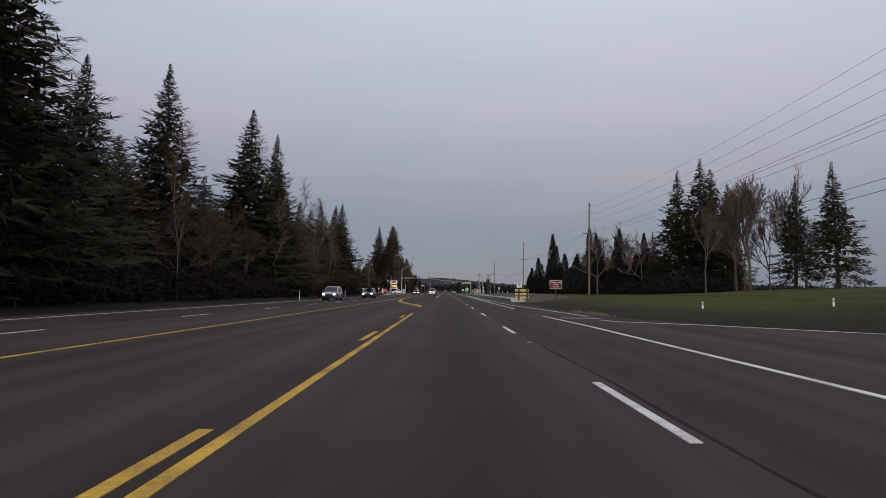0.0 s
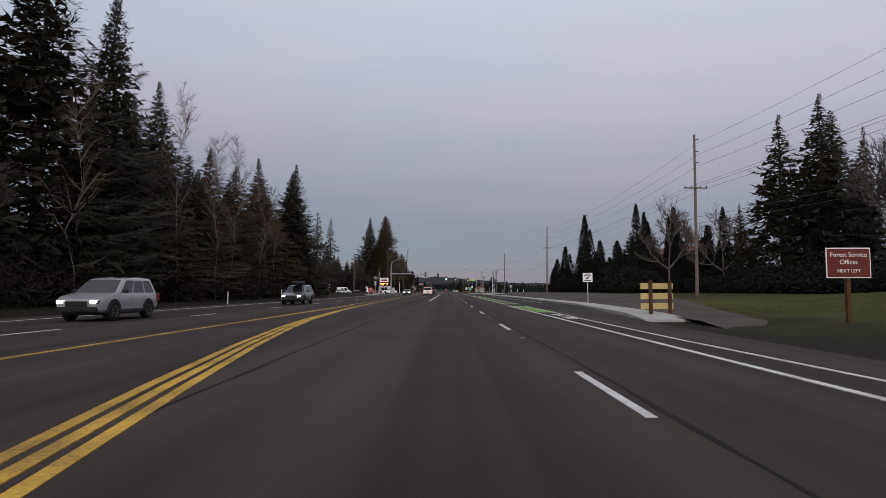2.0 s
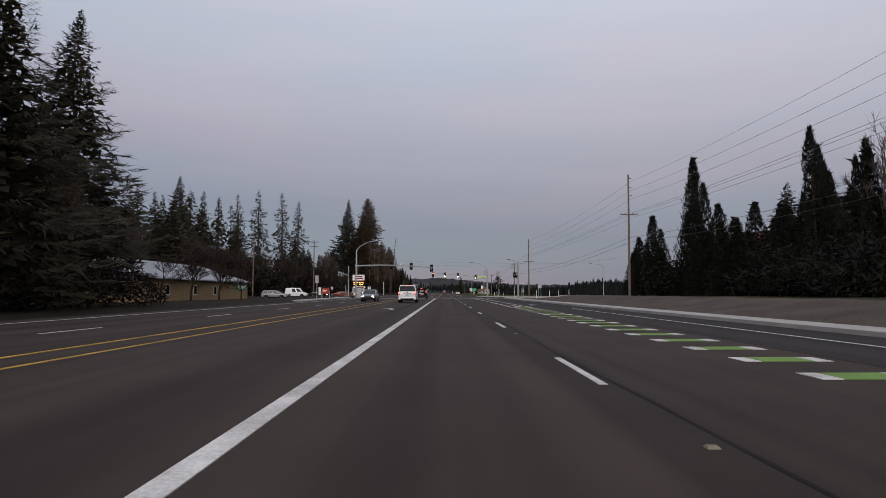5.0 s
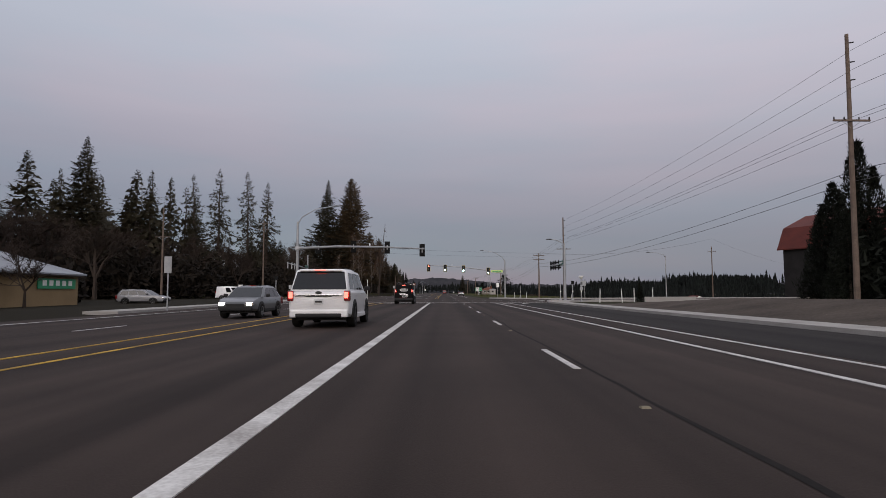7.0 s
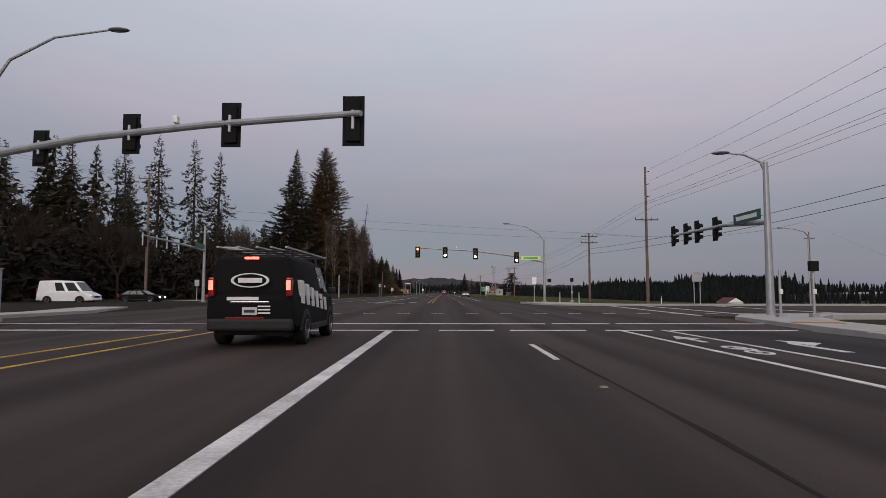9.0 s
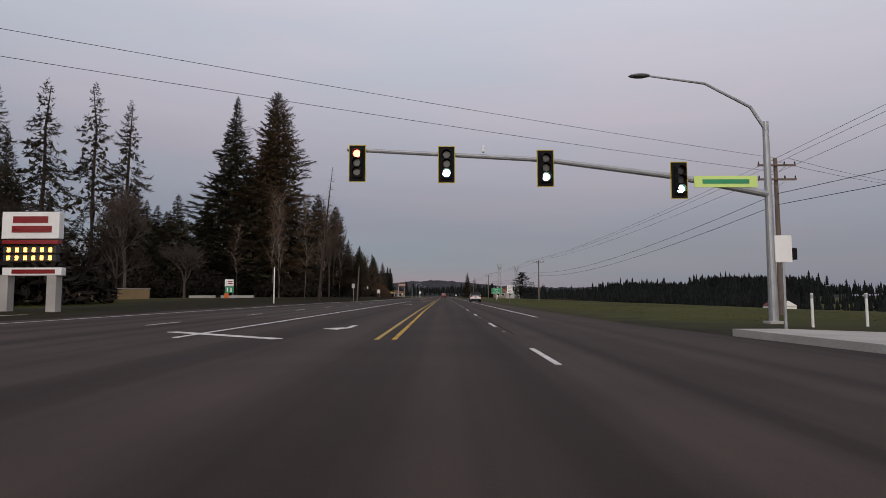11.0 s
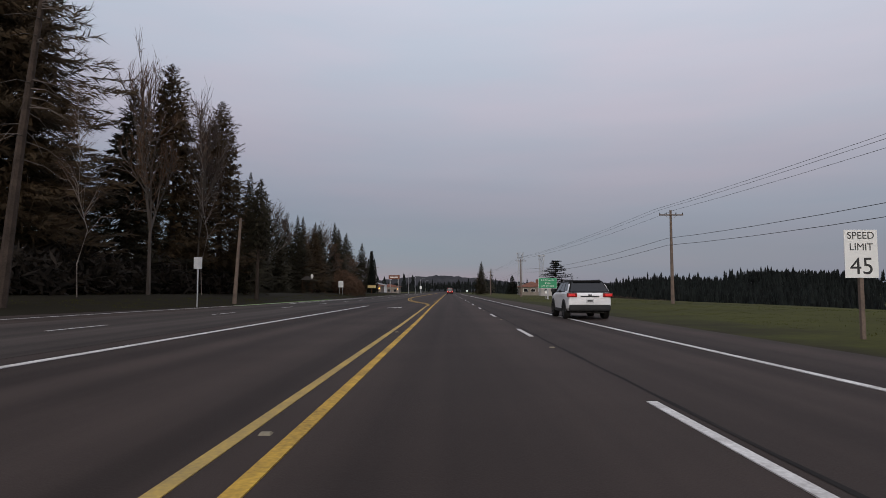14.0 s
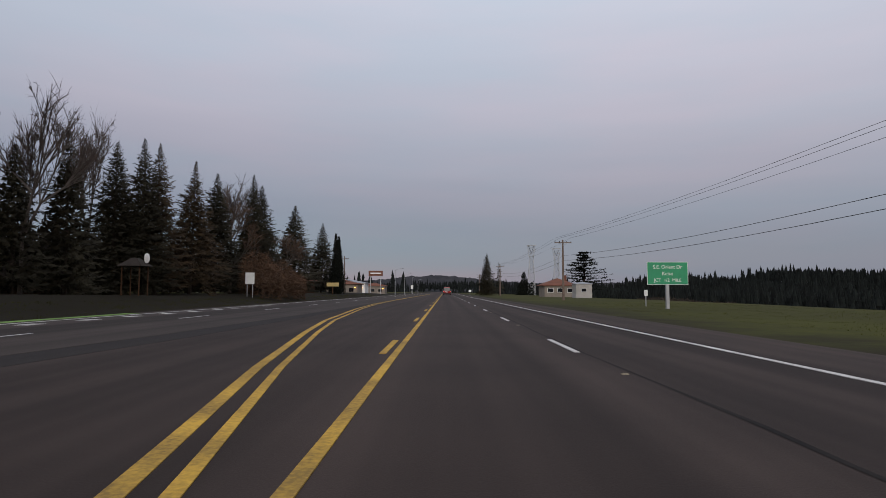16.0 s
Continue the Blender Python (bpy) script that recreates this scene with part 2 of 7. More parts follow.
def asphalt(name, base, other):
    """Asphalt with wheel tracks along y, patches and grain."""
    m = material(name, base, other, 0.35, 60.0, 0.82, bump=0.25, spread=0.7)
    n, l = m.node_tree.nodes, m.node_tree.links
    b = n["Principled BSDF"]
    src = b.inputs["Base Color"].links[0].from_socket
    co = n.new("ShaderNodeTexCoord")
    mp = n.new("ShaderNodeMapping")
    mp.inputs["Scale"].default_value = (0.85, 0.006, 1.0)
    ns = n.new("ShaderNodeTexNoise")
    ns.inputs["Scale"].default_value, ns.inputs["Detail"].default_value = 1.0, 3.0
    r = n.new("ShaderNodeMapRange")
    r.inputs[1].default_value, r.inputs[2].default_value, r.inputs[3].default_value, r.inputs[4].default_value = 0.35, 0.65, 0.6, 1.3
    h = n.new("ShaderNodeHueSaturation")
    l.new(co.outputs["Object"], mp.inputs[0])
    l.new(mp.outputs[0], ns.inputs["Vector"])
    l.new(ns.outputs[0], r.inputs[0])
    l.new(r.outputs[0], h.inputs["Value"])
    l.new(src, h.inputs["Color"])
    l.new(h.outputs[0], b.inputs["Base Color"])
    return m


ASPHALT = asphalt("asphalt", (0.0525, 0.0385, 0.0328), (0.0315, 0.0235, 0.0202))
OLD_ASPHALT = asphalt("older_asphalt", (0.063, 0.051, 0.045), (0.042, 0.034, 0.030))
NEW_ASPHALT = asphalt("newer_asphalt", (0.0315, 0.027, 0.025), (0.022, 0.019, 0.018))


def ground_material():
    """Grass, dry verge and dirt by coarse noise."""
    m = material("grass", (0.058, 0.062, 0.006), (0.027, 0.026, 0.005), 0.06, 4.0, 0.95, bump=0.6, spread=0.6)
    n, l = m.node_tree.nodes, m.node_tree.links
    b = n["Principled BSDF"]
    src = b.inputs["Base Color"].links[0].from_socket
    co = n.new("ShaderNodeTexCoord")
    sep = n.new("ShaderNodeSeparateXYZ")
    ns = n.new("ShaderNodeTexNoise")
    ns.inputs["Scale"].default_value, ns.inputs["Detail"].default_value = 0.35, 5
    a = n.new("ShaderNodeMath")
    a.operation = "MULTIPLY_ADD"
    a.inputs[1].default_value = 6.5
    ab = n.new("ShaderNodeMapRange")
    ab.inputs[1].default_value, ab.inputs[2].default_value, ab.inputs[3].default_value, ab.inputs[4].default_value = -44, 60, 8, 62
    ab.clamp = False
    r = n.new("ShaderNodeMapRange")
    r.inputs[1].default_value, r.inputs[2].default_value = 38.9, 42.2
    mix = n.new("ShaderNodeMix")
    mix.data_type = "RGBA"
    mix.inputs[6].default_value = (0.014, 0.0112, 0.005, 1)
    l.new(co.outputs["Object"], sep.inputs[0])
    l.new(co.outputs["Object"], ns.inputs["Vector"])
    l.new(sep.outputs["X"], ab.inputs[0])
    l.new(ns.outputs[0], a.inputs[0])
    l.new(ab.outputs[0], a.inputs[2])
    south, grassy = n.new("ShaderNodeMapRange"), n.new("ShaderNodeMath")
    south.inputs[1].default_value, south.inputs[2].default_value = 25, 42
    grassy.operation = "MULTIPLY"
    l.new(sep.outputs["Y"], south.inputs[0])
    l.new(r.outputs[0], grassy.inputs[0])
    mid, late, span = n.new("ShaderNodeMapRange"), n.new("ShaderNodeMapRange"), n.new("ShaderNodeMath")
    mid.inputs[1].default_value, mid.inputs[2].default_value, mid.inputs[3].default_value, mid.inputs[4].default_value = 100, 130, 1.0, 0.3
    late.inputs[1].default_value, late.inputs[2].default_value, late.inputs[3].default_value, late.inputs[4].default_value = 282, 300, 0.0, 0.7
    l.new(sep.outputs["Y"], mid.inputs[0])
    l.new(sep.outputs["Y"], late.inputs[0])
    nearer = n.new("ShaderNodeMath")
    nearer.operation = "MULTIPLY_ADD"
    nearer.inputs[1].default_value = 2.6
    l.new(late.outputs[0], nearer.inputs[0])
    l.new(a.outputs[0], nearer.inputs[2])
    l.new(nearer.outputs[0], r.inputs[0])
    l.new(mid.outputs[0], span.inputs[0])
    l.new(late.outputs[0], span.inputs[1])
    together = n.new("ShaderNodeMath")
    together.operation = "MULTIPLY"
    l.new(south.outputs[0], together.inputs[0])
    l.new(span.outputs[0], together.inputs[1])
    l.new(together.outputs[0], grassy.inputs[1])
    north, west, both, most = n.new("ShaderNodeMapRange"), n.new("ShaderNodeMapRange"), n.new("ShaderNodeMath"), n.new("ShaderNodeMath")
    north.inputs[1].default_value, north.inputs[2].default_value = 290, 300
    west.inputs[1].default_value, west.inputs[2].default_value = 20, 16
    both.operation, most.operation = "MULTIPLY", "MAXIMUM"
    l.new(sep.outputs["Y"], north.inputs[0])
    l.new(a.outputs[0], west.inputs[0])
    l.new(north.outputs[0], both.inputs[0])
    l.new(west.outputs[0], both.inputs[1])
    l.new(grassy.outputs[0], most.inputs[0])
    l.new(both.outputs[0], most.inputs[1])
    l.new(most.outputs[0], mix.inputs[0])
    l.new(src, mix.inputs[7])
    l.new(mix.outputs[2], b.inputs["Base Color"])
    return m


GRASS = ground_material()
BLADE = material("grass_blades", (0.060, 0.064, 0.008), (0.038, 0.039, 0.008), 0.2, 3.0, 0.95, per_island=0.4)
DRY_BLADE = material("dry_grass_blades", (0.27, 0.22, 0.155), (0.14, 0.11, 0.075), 0.2, 3.0, 0.95, per_island=0.4)


# ---- mesh helpers ----
def link(name, verts, faces, mat, parent=None, label="", smooth=False):
    me = bpy.data.meshes.new(name)
    me.from_pydata(verts, [], faces)
    me.materials.append(mat)
    if smooth:
        me.polygons.foreach_set("use_smooth", [True] * len(me.polygons))
    ob = new(name, me)
    ob.parent = parent
    if label:
        ob["label"] = label
    return ob


def part(name, bm, mat, parent=None, label="", smooth=False):
    bmesh.ops.recalc_face_normals(bm, faces=bm.faces)
    me = bpy.data.meshes.new(name)
    bm.to_mesh(me)
    bm.free()
    me.materials.append(mat)
    if smooth:
        me.polygons.foreach_set("use_smooth", [True] * len(me.polygons))
    ob = new(name, me)
    ob.parent = parent
    if label:
        ob["label"] = label
    return ob


def thing(name, m, label, category, group="", kind=""):
    ob = new(name)
    ob.empty_display_size = 0.3
    ob.matrix_basis = m
    return tagged(ob, label, category, group, kind)


def box(bm, c, s, rz=0.0, bevel=0.0, m=None):
    g = bmesh.ops.create_cube(bm, size=1.0, matrix=(m or Matrix()) @ Matrix.LocRotScale(c, Euler((0, 0, radians(rz))), s))
    if bevel:
        es = {e for v in g["verts"] for e in v.link_edges}
        bmesh.ops.bevel(bm, geom=list(es), offset=bevel, segments=2, profile=0.6, affect="EDGES")


def tube(bm, p, q, r0, r1=None, n=8, caps=True):
    p, q = Vector(p), Vector(q)
    d = q - p
    t = d.to_track_quat("Z", "Y").to_matrix().to_4x4()
    bmesh.ops.create_cone(bm, cap_ends=caps, segments=n, radius1=r0, radius2=r0 if r1 is None else r1, depth=d.length,
                          matrix=Matrix.Translation((p + q) / 2) @ t)


def pipe(bm, pts, r0, r1=None, n=8):
    """A bent tube through points, tapering."""
    r1 = r0 if r1 is None else r1
    pts = [Vector(p) for p in pts]
    rings = []
    for i, p in enumerate(pts):
        d = (pts[min(i + 1, len(pts) - 1)] - pts[max(i - 1, 0)]).normalized()
        q = d.to_track_quat("Z", "Y")
        r = r0 + (r1 - r0) * i / (len(pts) - 1)
        rings.append([bm.verts.new(p + q @ Vector((r * math.cos(a), r * math.sin(a), 0))) for a in [2 * math.pi * k / n for k in range(n)]])
    for a, b in zip(rings, rings[1:]):
        for k in range(n):
            bm.faces.new((a[k], a[(k + 1) % n], b[(k + 1) % n], b[k]))
    bm.faces.new(rings[0][::-1])
    bm.faces.new(rings[-1])


def loft(bm, rings, close=True):
    vs = [[bm.verts.new(p) for p in r] for r in rings]
    n = len(vs[0])
    for a, b in zip(vs, vs[1:]):
        for k in range(n):
            bm.faces.new((a[k], a[(k + 1) % n], b[(k + 1) % n], b[k]))
    if close:
        bm.faces.new(vs[0][::-1])
        bm.faces.new(vs[-1])


def prism(bm, outline, z0, z1, axis="z"):
    """An outline of (u, v) pushed from z0 to z1 along an axis: z keeps (x, y), x takes (y, z), y takes (x, z)."""
    f = {"z": lambda u, v, w: (u, v, w), "x": lambda u, v, w: (w, u, v), "y": lambda u, v, w: (u, w, v)}[axis]
    loft(bm, [[f(u, v, z0) for u, v in outline], [f(u, v, z1) for u, v in outline]])


def lerp_table(table, v):
    for (a, p), (b, q) in zip(table, table[1:]):
        if v <= b:
            return p + (q - p) * max(0.0, (v - a) / (b - a))
    return table[-1][1]


def text_part(name, words, size, mat, parent, m, label=""):
    cu = bpy.data.curves.new(name, "FONT")
    cu.body, cu.size, cu.align_x, cu.align_y, cu.extrude = words, size, "CENTER", "CENTER", 0.002
    tmp = new(name + "_draft", cu)
    me = bpy.data.meshes.new_from_object(tmp)
    bpy.data.objects.remove(tmp)
    me.materials.clear()
    me.materials.append(mat)
    ob = new(name, me)
    ob.parent = parent
    ob.matrix_basis = m
    if label:
        ob["label"] = label
    return ob


# ---- ground and road ----
RIGHT_EDGE = ((-400, 7.2), (3, 7.2), (19.6, 14.0), (24, 10.6), (30, 8.4), (38, 7.2), (60, 7.2), (73, 7.4), (80, 8.2), (100, 10.2), (130, 10.9), (236, 10.9), (240, 12.5), (272, 12.5), (276, 9.0), (292, 7.5), (2000, 7.3))
LEFT_EDGE = ((-400, -18.2), (200, -18.2), (232, -19.5), (240, -19.5), (268, -19.5), (280, -22.0), (372, -21.0), (396, -17.2), (440, -16.9), (2000, -16.7))


def smooth(a, b, v):
    t = min(1.0, max(0.0, (v - a) / (b - a)))
    return t * t * (3 - 2 * t)


FIELD_FOOT = ((19, 15.0), (24, 11.4), (30, 9.2), (40, 8.4), (60, 8.4), (76, 9.8), (84, 11.6), (100, 13.4), (130, 14.0))


def ground_z(x, y):
    z = -0.08
    if x > 0:
        d = min(x - lerp_table(FIELD_FOOT, y), y - 19.5)
        field = (smooth(0, 3.5, d) * 0.3 + smooth(4, 17, d) * 0.55 + smooth(14, 60, d) * 1.5) * (1 - smooth(105, 135, y))
        bank = smooth(12.9, 18.5, x) * 0.68 * smooth(85, 120, y) * (1 - smooth(205, 232, y))
        fall = -smooth(22, 160, x) * 9.0 * smooth(240, 330, y)
        z += max(field, bank) + fall
    else:
        edge_x = -lerp_table(LEFT_EDGE, y)
        z += smooth(18, 26, -x) * 0.25 + smooth(edge_x + 0.2, edge_x + 5.5, -x) * 0.7 * smooth(300, 350, y) * (1 - smooth(560, 640, y))
    if (abs(x) > 20) and not (225 < y < 285):
        z += 0.12 * noise.noise((x * 0.07, y * 0.07, 3.0))
    return z


def spaced(a, b, fine, core):
    """Stations from a to b, close together within core and wider outside it."""
    out, v = [core[0]], core[0]
    while v < core[1]:
        v += fine
        out.append(v)
    s, v = fine, core[0]
    while v > a:
        s *= 1.25
        v -= s
        out.insert(0, v)
    s, v = fine, out[-1]
    while v < b:
        s *= 1.25
        v += s
        out.append(v)
    return out


def sheet(name, xs, ys, height, mat, label, category, thin=None):
    verts = [(x, y, height(x, y)) for y in ys for x in xs]
    w = len(xs)
    faces = [(j * w + i, j * w + i + 1, (j + 1) * w + i + 1, (j + 1) * w + i) for j in range(len(ys) - 1) for i in range(w - 1)]
    return tagged(link(name, verts, faces, mat, smooth=True), label, category, kind="structure")


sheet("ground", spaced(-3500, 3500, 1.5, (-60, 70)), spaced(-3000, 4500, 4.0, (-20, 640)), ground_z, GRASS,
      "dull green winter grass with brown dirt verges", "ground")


def strip(name, left, right, y0, y1, step, z, mat, label, category, thick=0.2):
    """A slab between two edge tables that run along y."""
    bm = bmesh.new()
    ys = sorted({y0, y1, *[y0 + i * step for i in range(int((y1 - y0) / step) + 1)], *[y for y, _ in (*left, *right) if y0 < y < y1]})
    loft(bm, [[(lerp_table(left, y), y, z - thick), (lerp_table(right, y), y, z - thick), (lerp_table(right, y), y, z), (lerp_table(left, y), y, z)] for y in ys])
    return tagged(part(name, bm, mat), label, category, kind="structure")


strip("road", LEFT_EDGE, RIGHT_EDGE, -300, 1900, 20, 0.0, ASPHALT, "grey worn asphalt highway with darker wheel tracks", "road")
strip("road_right_turn_lane", ((90, 5.3), (140, 6.9), (236, 6.9)), ((90, 10.0), (130, 10.9), (236, 10.9)), 90, 236, 10, 0.004, NEW_ASPHALT,
      "newer darker asphalt of the right turn lane", "road", 0.01)
strip("cross_street_east", ((248, 12.0), (272, 12.0)), ((248, 190), (272, 190)), 248, 272, 12, -0.004, ASPHALT, "grey asphalt side street", "road")
strip("cross_street_west", ((263, -160), (294, -160)), ((263, -19.4), (294, -19.4)), 263, 294, 15.5, -0.004, ASPHALT, "grey asphalt side street", "road")
strip("side_road", ((3, 7.1), (19.6, 7.1)), ((3, 60), (19.6, 60)), 3, 19.6, 8.3, -0.004, ASPHALT, "short asphalt side road beside the verge", "road")


# ---- road paint ----
def marking(name, label):
    return tagged(new(name), label, "road marking", kind="structure")


def stripe(root, x0, y0, x1, y1, w, mat, name="stripe"):
    """A painted stripe between two points, 6 mm above the asphalt."""
    d = Vector((x1 - x0, y1 - y0)).normalized()
    o = Vector((-d.y, d.x)) * (w / 2)
    p = [(x0 + o.x, y0 + o.y), (x0 - o.x, y0 - o.y), (x1 - o.x, y1 - o.y), (x1 + o.x, y1 + o.y)]
    top = 0.007 + 0.0002 * (len(bpy.data.objects) % 20)
    verts = [(*q, 0.0) for q in p] + [(*q, top) for q in p]
    return link(name, verts, [(4, 5, 6, 7), (0, 1, 5, 4), (1, 2, 6, 5), (2, 3, 7, 6), (3, 0, 4, 7)], mat, root)


def line_run(root, pts, w, mat, name="stripe"):
    for (x0, y0), (x1, y1) in zip(pts, pts[1:]):
        stripe(root, x0, y0, x1, y1, w, mat, name)


def dash_run(root, x, y0, y1, mat, w=0.11, period=12.192, length=3.05):
    me = None
    k = 0
    while y0 + k * period < y1:
        if me is None:
            ob = stripe(root, 0, 0, 0, length, w, mat, "dash")
            me = ob.data
        else:
            ob = new("dash", me)
            ob.parent = root
        ob.location = (x, y0 + k * period, 0)
        k += 1


DASH_X = 2.02
right_dashes = marking("lane_line_dashed", "white dashed lane line, worn paint")
dash_run(right_dashes, DASH_X, PHASE1 - 3.05 - 12.192 * 4, 235, ROAD_WHITE)
dash_run(right_dashes, DASH_X, PHASE3 - 3.05 - 12.192, 700, ROAD_WHITE)
left_dashes = marking("lane_line_dashed", "white dashed line between the oncoming lanes")
dash_run(left_dashes, -11.3, -30, 228, ROAD_WHITE)
dash_run(left_dashes, -11.6, 280, 700, ROAD_WHITE)
edge = marking("edge_line", "solid white edge line along the highway")
line_run(edge, [(5.0, -60), (4.95, 25), (4.75, 33.5)], 0.13, ROAD_WHITE)
line_run(edge, [(4.75, 45.8), (4.8, 98)], 0.13, ROAD_WHITE)
line_run(edge, [(5.15, 169.5), (5.3, 180), (5.45, 237)], 0.13, ROAD_WHITE)
line_run(edge, [(5.2, 31.6), (6.9, 31.3)], 0.1, ROAD_WHITE)
line_run(edge, [(5.3, 31.4), (5.9, 30.3)], 0.07, ROAD_FADED)
line_run(edge, [(6.5, 29.4), (6.85, 28.3), (9.2, 26.2), (13.5, 20.6), (17, 19.0)], 0.09, ROAD_WHITE)
line_run(edge, [(6.85, 33.4), (6.6, 39.5), (6.2, 46.5), (5.8, 53), (5.6, 66), (5.65, 75), (5.9, 96)], 0.09, ROAD_WHITE)
line_run(edge, [(6.6, 169.5), (6.6, 180), (6.8, 237)], 0.12, ROAD_WHITE)
line_run(edge, [(9.2, 110), (9.0, 150), (9.0, 166)], 0.1, ROAD_WHITE)
line_run(edge, [(5.0, 300), (4.95, 700)], 0.13, ROAD_WHITE)
left_edge_line = marking("edge_line", "solid white edge line beside the tree belt")
line_run(left_edge_line, [(-16.3, -60), (-16.3, 232)], 0.14, ROAD_WHITE)
line_run(left_edge_line, [(-18.6, 275), (-18.6, 360), (-15.6, 420), (-15.6, 700)], 0.14, ROAD_WHITE)
turn_line = marking("turn_lane_line", "thick solid white line of the left turn lane")
line_run(turn_line, [(-1.62, 120), (-1.55, 236.5)], 0.22, ROAD_WHITE)
line_run(turn_line, [(-7.3, 285), (-6.5, 396)], 0.18, ROAD_WHITE)
centre = marking("centre_line", "worn yellow centre lines with double stripes")
line_run(centre, [(-7.25, -60), (-7.3, 75), (-7.0, 100)], 0.12, ROAD_YELLOW)
line_run(centre, [(-7.3, 75), (-7.75, 130), (-7.7, 237)], 0.12, ROAD_YELLOW)
line_run(centre, [(-6.62, 130), (-6.6, 237)], 0.12, ROAD_YELLOW)
line_run(centre, [(-1.55, -60), (-1.6, 36)], 0.13, ROAD_YELLOW)
dash_run(centre, -1.85, -30, 32, ROAD_YELLOW, 0.13)
for o in (-0.24, 0.0, 0.24):
    line_run(centre, [(-1.72 + o * 0.3, 49.5), (-1.95 + o * 0.7, 52), (-2.35 + o, 55.2), (-3.2 + o, 60), (-4.05 + o * 0.9, 65.5), (-4.75 + o * 0.8, 71), (-5.3 + o * 0.6, 76.5), (-6.05 + o * 0.4, 90), (-6.4 + o * 0.2, 105), (-6.62, 130)], 0.14, ROAD_YELLOW)
line_run(centre, [(-1.16, 284), (-1.32, 315), (-1.28, 370), (-1.38, 396), (-1.38, 700)], 0.13, ROAD_YELLOW)
line_run(centre, [(-1.62, 284), (-1.77, 315), (-1.72, 370), (-1.84, 395.9)], 0.12, ROAD_YELLOW_WORN)
line_run(centre, [(-1.84, 395.9), (-1.76, 398.9), (-2.3, 404), (-3.3, 410), (-4.4, 418), (-5.2, 425), (-6.3, 441), (-6.9, 456), (-7.1, 472), (-7.1, 700)], 0.16, ROAD_YELLOW)
line_run(centre, [(-2.0, 404.2), (-2.95, 410), (-4.05, 418), (-4.85, 425), (-5.95, 441), (-6.6, 456), (-6.8, 472), (-6.8, 700)], 0.12, ROAD_YELLOW)
dash_run(centre, -1.62, 412, 700, ROAD_YELLOW, 0.13)
stop_lines = marking("crosswalk_lines", "white crosswalk and stop lines, partly worn")
for a, b in ((-7.0, -0.7), (-0.05, 1.6), (2.1, 4.4), (5.0, 6.4), (7.0, 10.8)):
    stripe(stop_lines, a, 236.8, b, 236.8, 0.3, ROAD_WHITE)
for a, b in ((-14.5, 3.8), (4.1, 6.2), (6.5, 12.0)):
    stripe(stop_lines, a, 240.9, b, 240.7, 0.3, ROAD_WHITE)
for k in range(16):
    stripe(stop_lines, -12 + k * 1.9, 252, -11.3 + k * 1.9, 252, 0.12, ROAD_WHITE)
for y in (236.8, 240.8):
    stripe(stop_lines, -19, y, -7.8, y, 0.3, ROAD_WHITE)
for x in (13.0, 16.0, 22.0):
    stripe(stop_lines, x, 249, x + 1.5, 271, 0.3, ROAD_WHITE)
bike = marking("bike_lane_blocks", "green bike lane paint with white bars")
gm = bmesh.new()
prism(gm, [(5.0, 84.2), (6.0, 84.2), (5.85, 97), (4.95, 97)], 0.0, 0.006)
part("green_panel", gm, ROAD_GREEN, bike)
for k in range(33):
    y = 103.2 + 2.05 * k
    x = lerp_table(((100, 4.9), (140, 5.0), (180, 5.25)), y)
    stripe(bike, x + 0.3, y, x + 1.15, y, 0.62, ROAD_GREEN, "green_bar")
    stripe(bike, x, y, x + 0.28, y, 0.62, ROAD_WHITE)
    stripe(bike, x + 1.17, y, x + 1.45, y, 0.62, ROAD_WHITE)


def bike_symbol(x, y):
    """A cyclist symbol with an arrow ahead of it."""
    s = marking("bike_lane_symbol", "white painted bicycle symbol and arrow")
    bm = bmesh.new()
    for cy in (0, 1.0):
        n = 14
        loft(bm, [[((r * math.cos(a)) * 0.55, cy + r * math.sin(a), z) for r, z in ((0.28, 0.0), (0.42, 0.0), (0.42, 0.008), (0.28, 0.008))] for a in [2 * math.pi * k / n for k in range(n + 1)]], False)
    part("wheel", bm, ROAD_WHITE, s)
    stripe(s, 0, 0, 0.2, 0.6, 0.1, ROAD_WHITE)
    stripe(s, 0.2, 0.6, 0, 1.0, 0.1, ROAD_WHITE)
    stripe(s, -0.2, 0.75, 0.25, 0.75, 0.1, ROAD_WHITE)
    bm = bmesh.new()
    prism(bm, [(-0.07, 2.4), (0.07, 2.4), (0.07, 3.4), (0.3, 3.4), (0, 4.4), (-0.3, 3.4), (-0.07, 3.4)], 0.0, 0.008)
    part("arrow", bm, ROAD_WHITE, s)
    s.location = (x, y, 0)


bike_symbol(5.35, 77.5)
bike_symbol(5.85, 171.0)
bike_symbol(6.15, 230)
line_run(stop_lines, [(-8.6, 287.7), (-4.3, 284.4)], 0.35, ROAD_WHITE)


def turn_arrow(x, y, flip=1, back=1):
    s = marking("turn_arrow", "white painted turn arrow, a little worn")
    bm = bmesh.new()
    prism(bm, [(flip * u, back * v) for u, v in ((0.12, 0), (0.32, 0), (0.32, 1.7), (0.24, 2.1), (0.05, 2.4), (0.05, 2.95), (-0.58, 2.15), (0.05, 1.4), (0.05, 1.9), (0.12, 1.7))], 0.0, 0.008)
    part("arrow", bm, ROAD_WHITE, s)
    s.location = (x, y, 0)


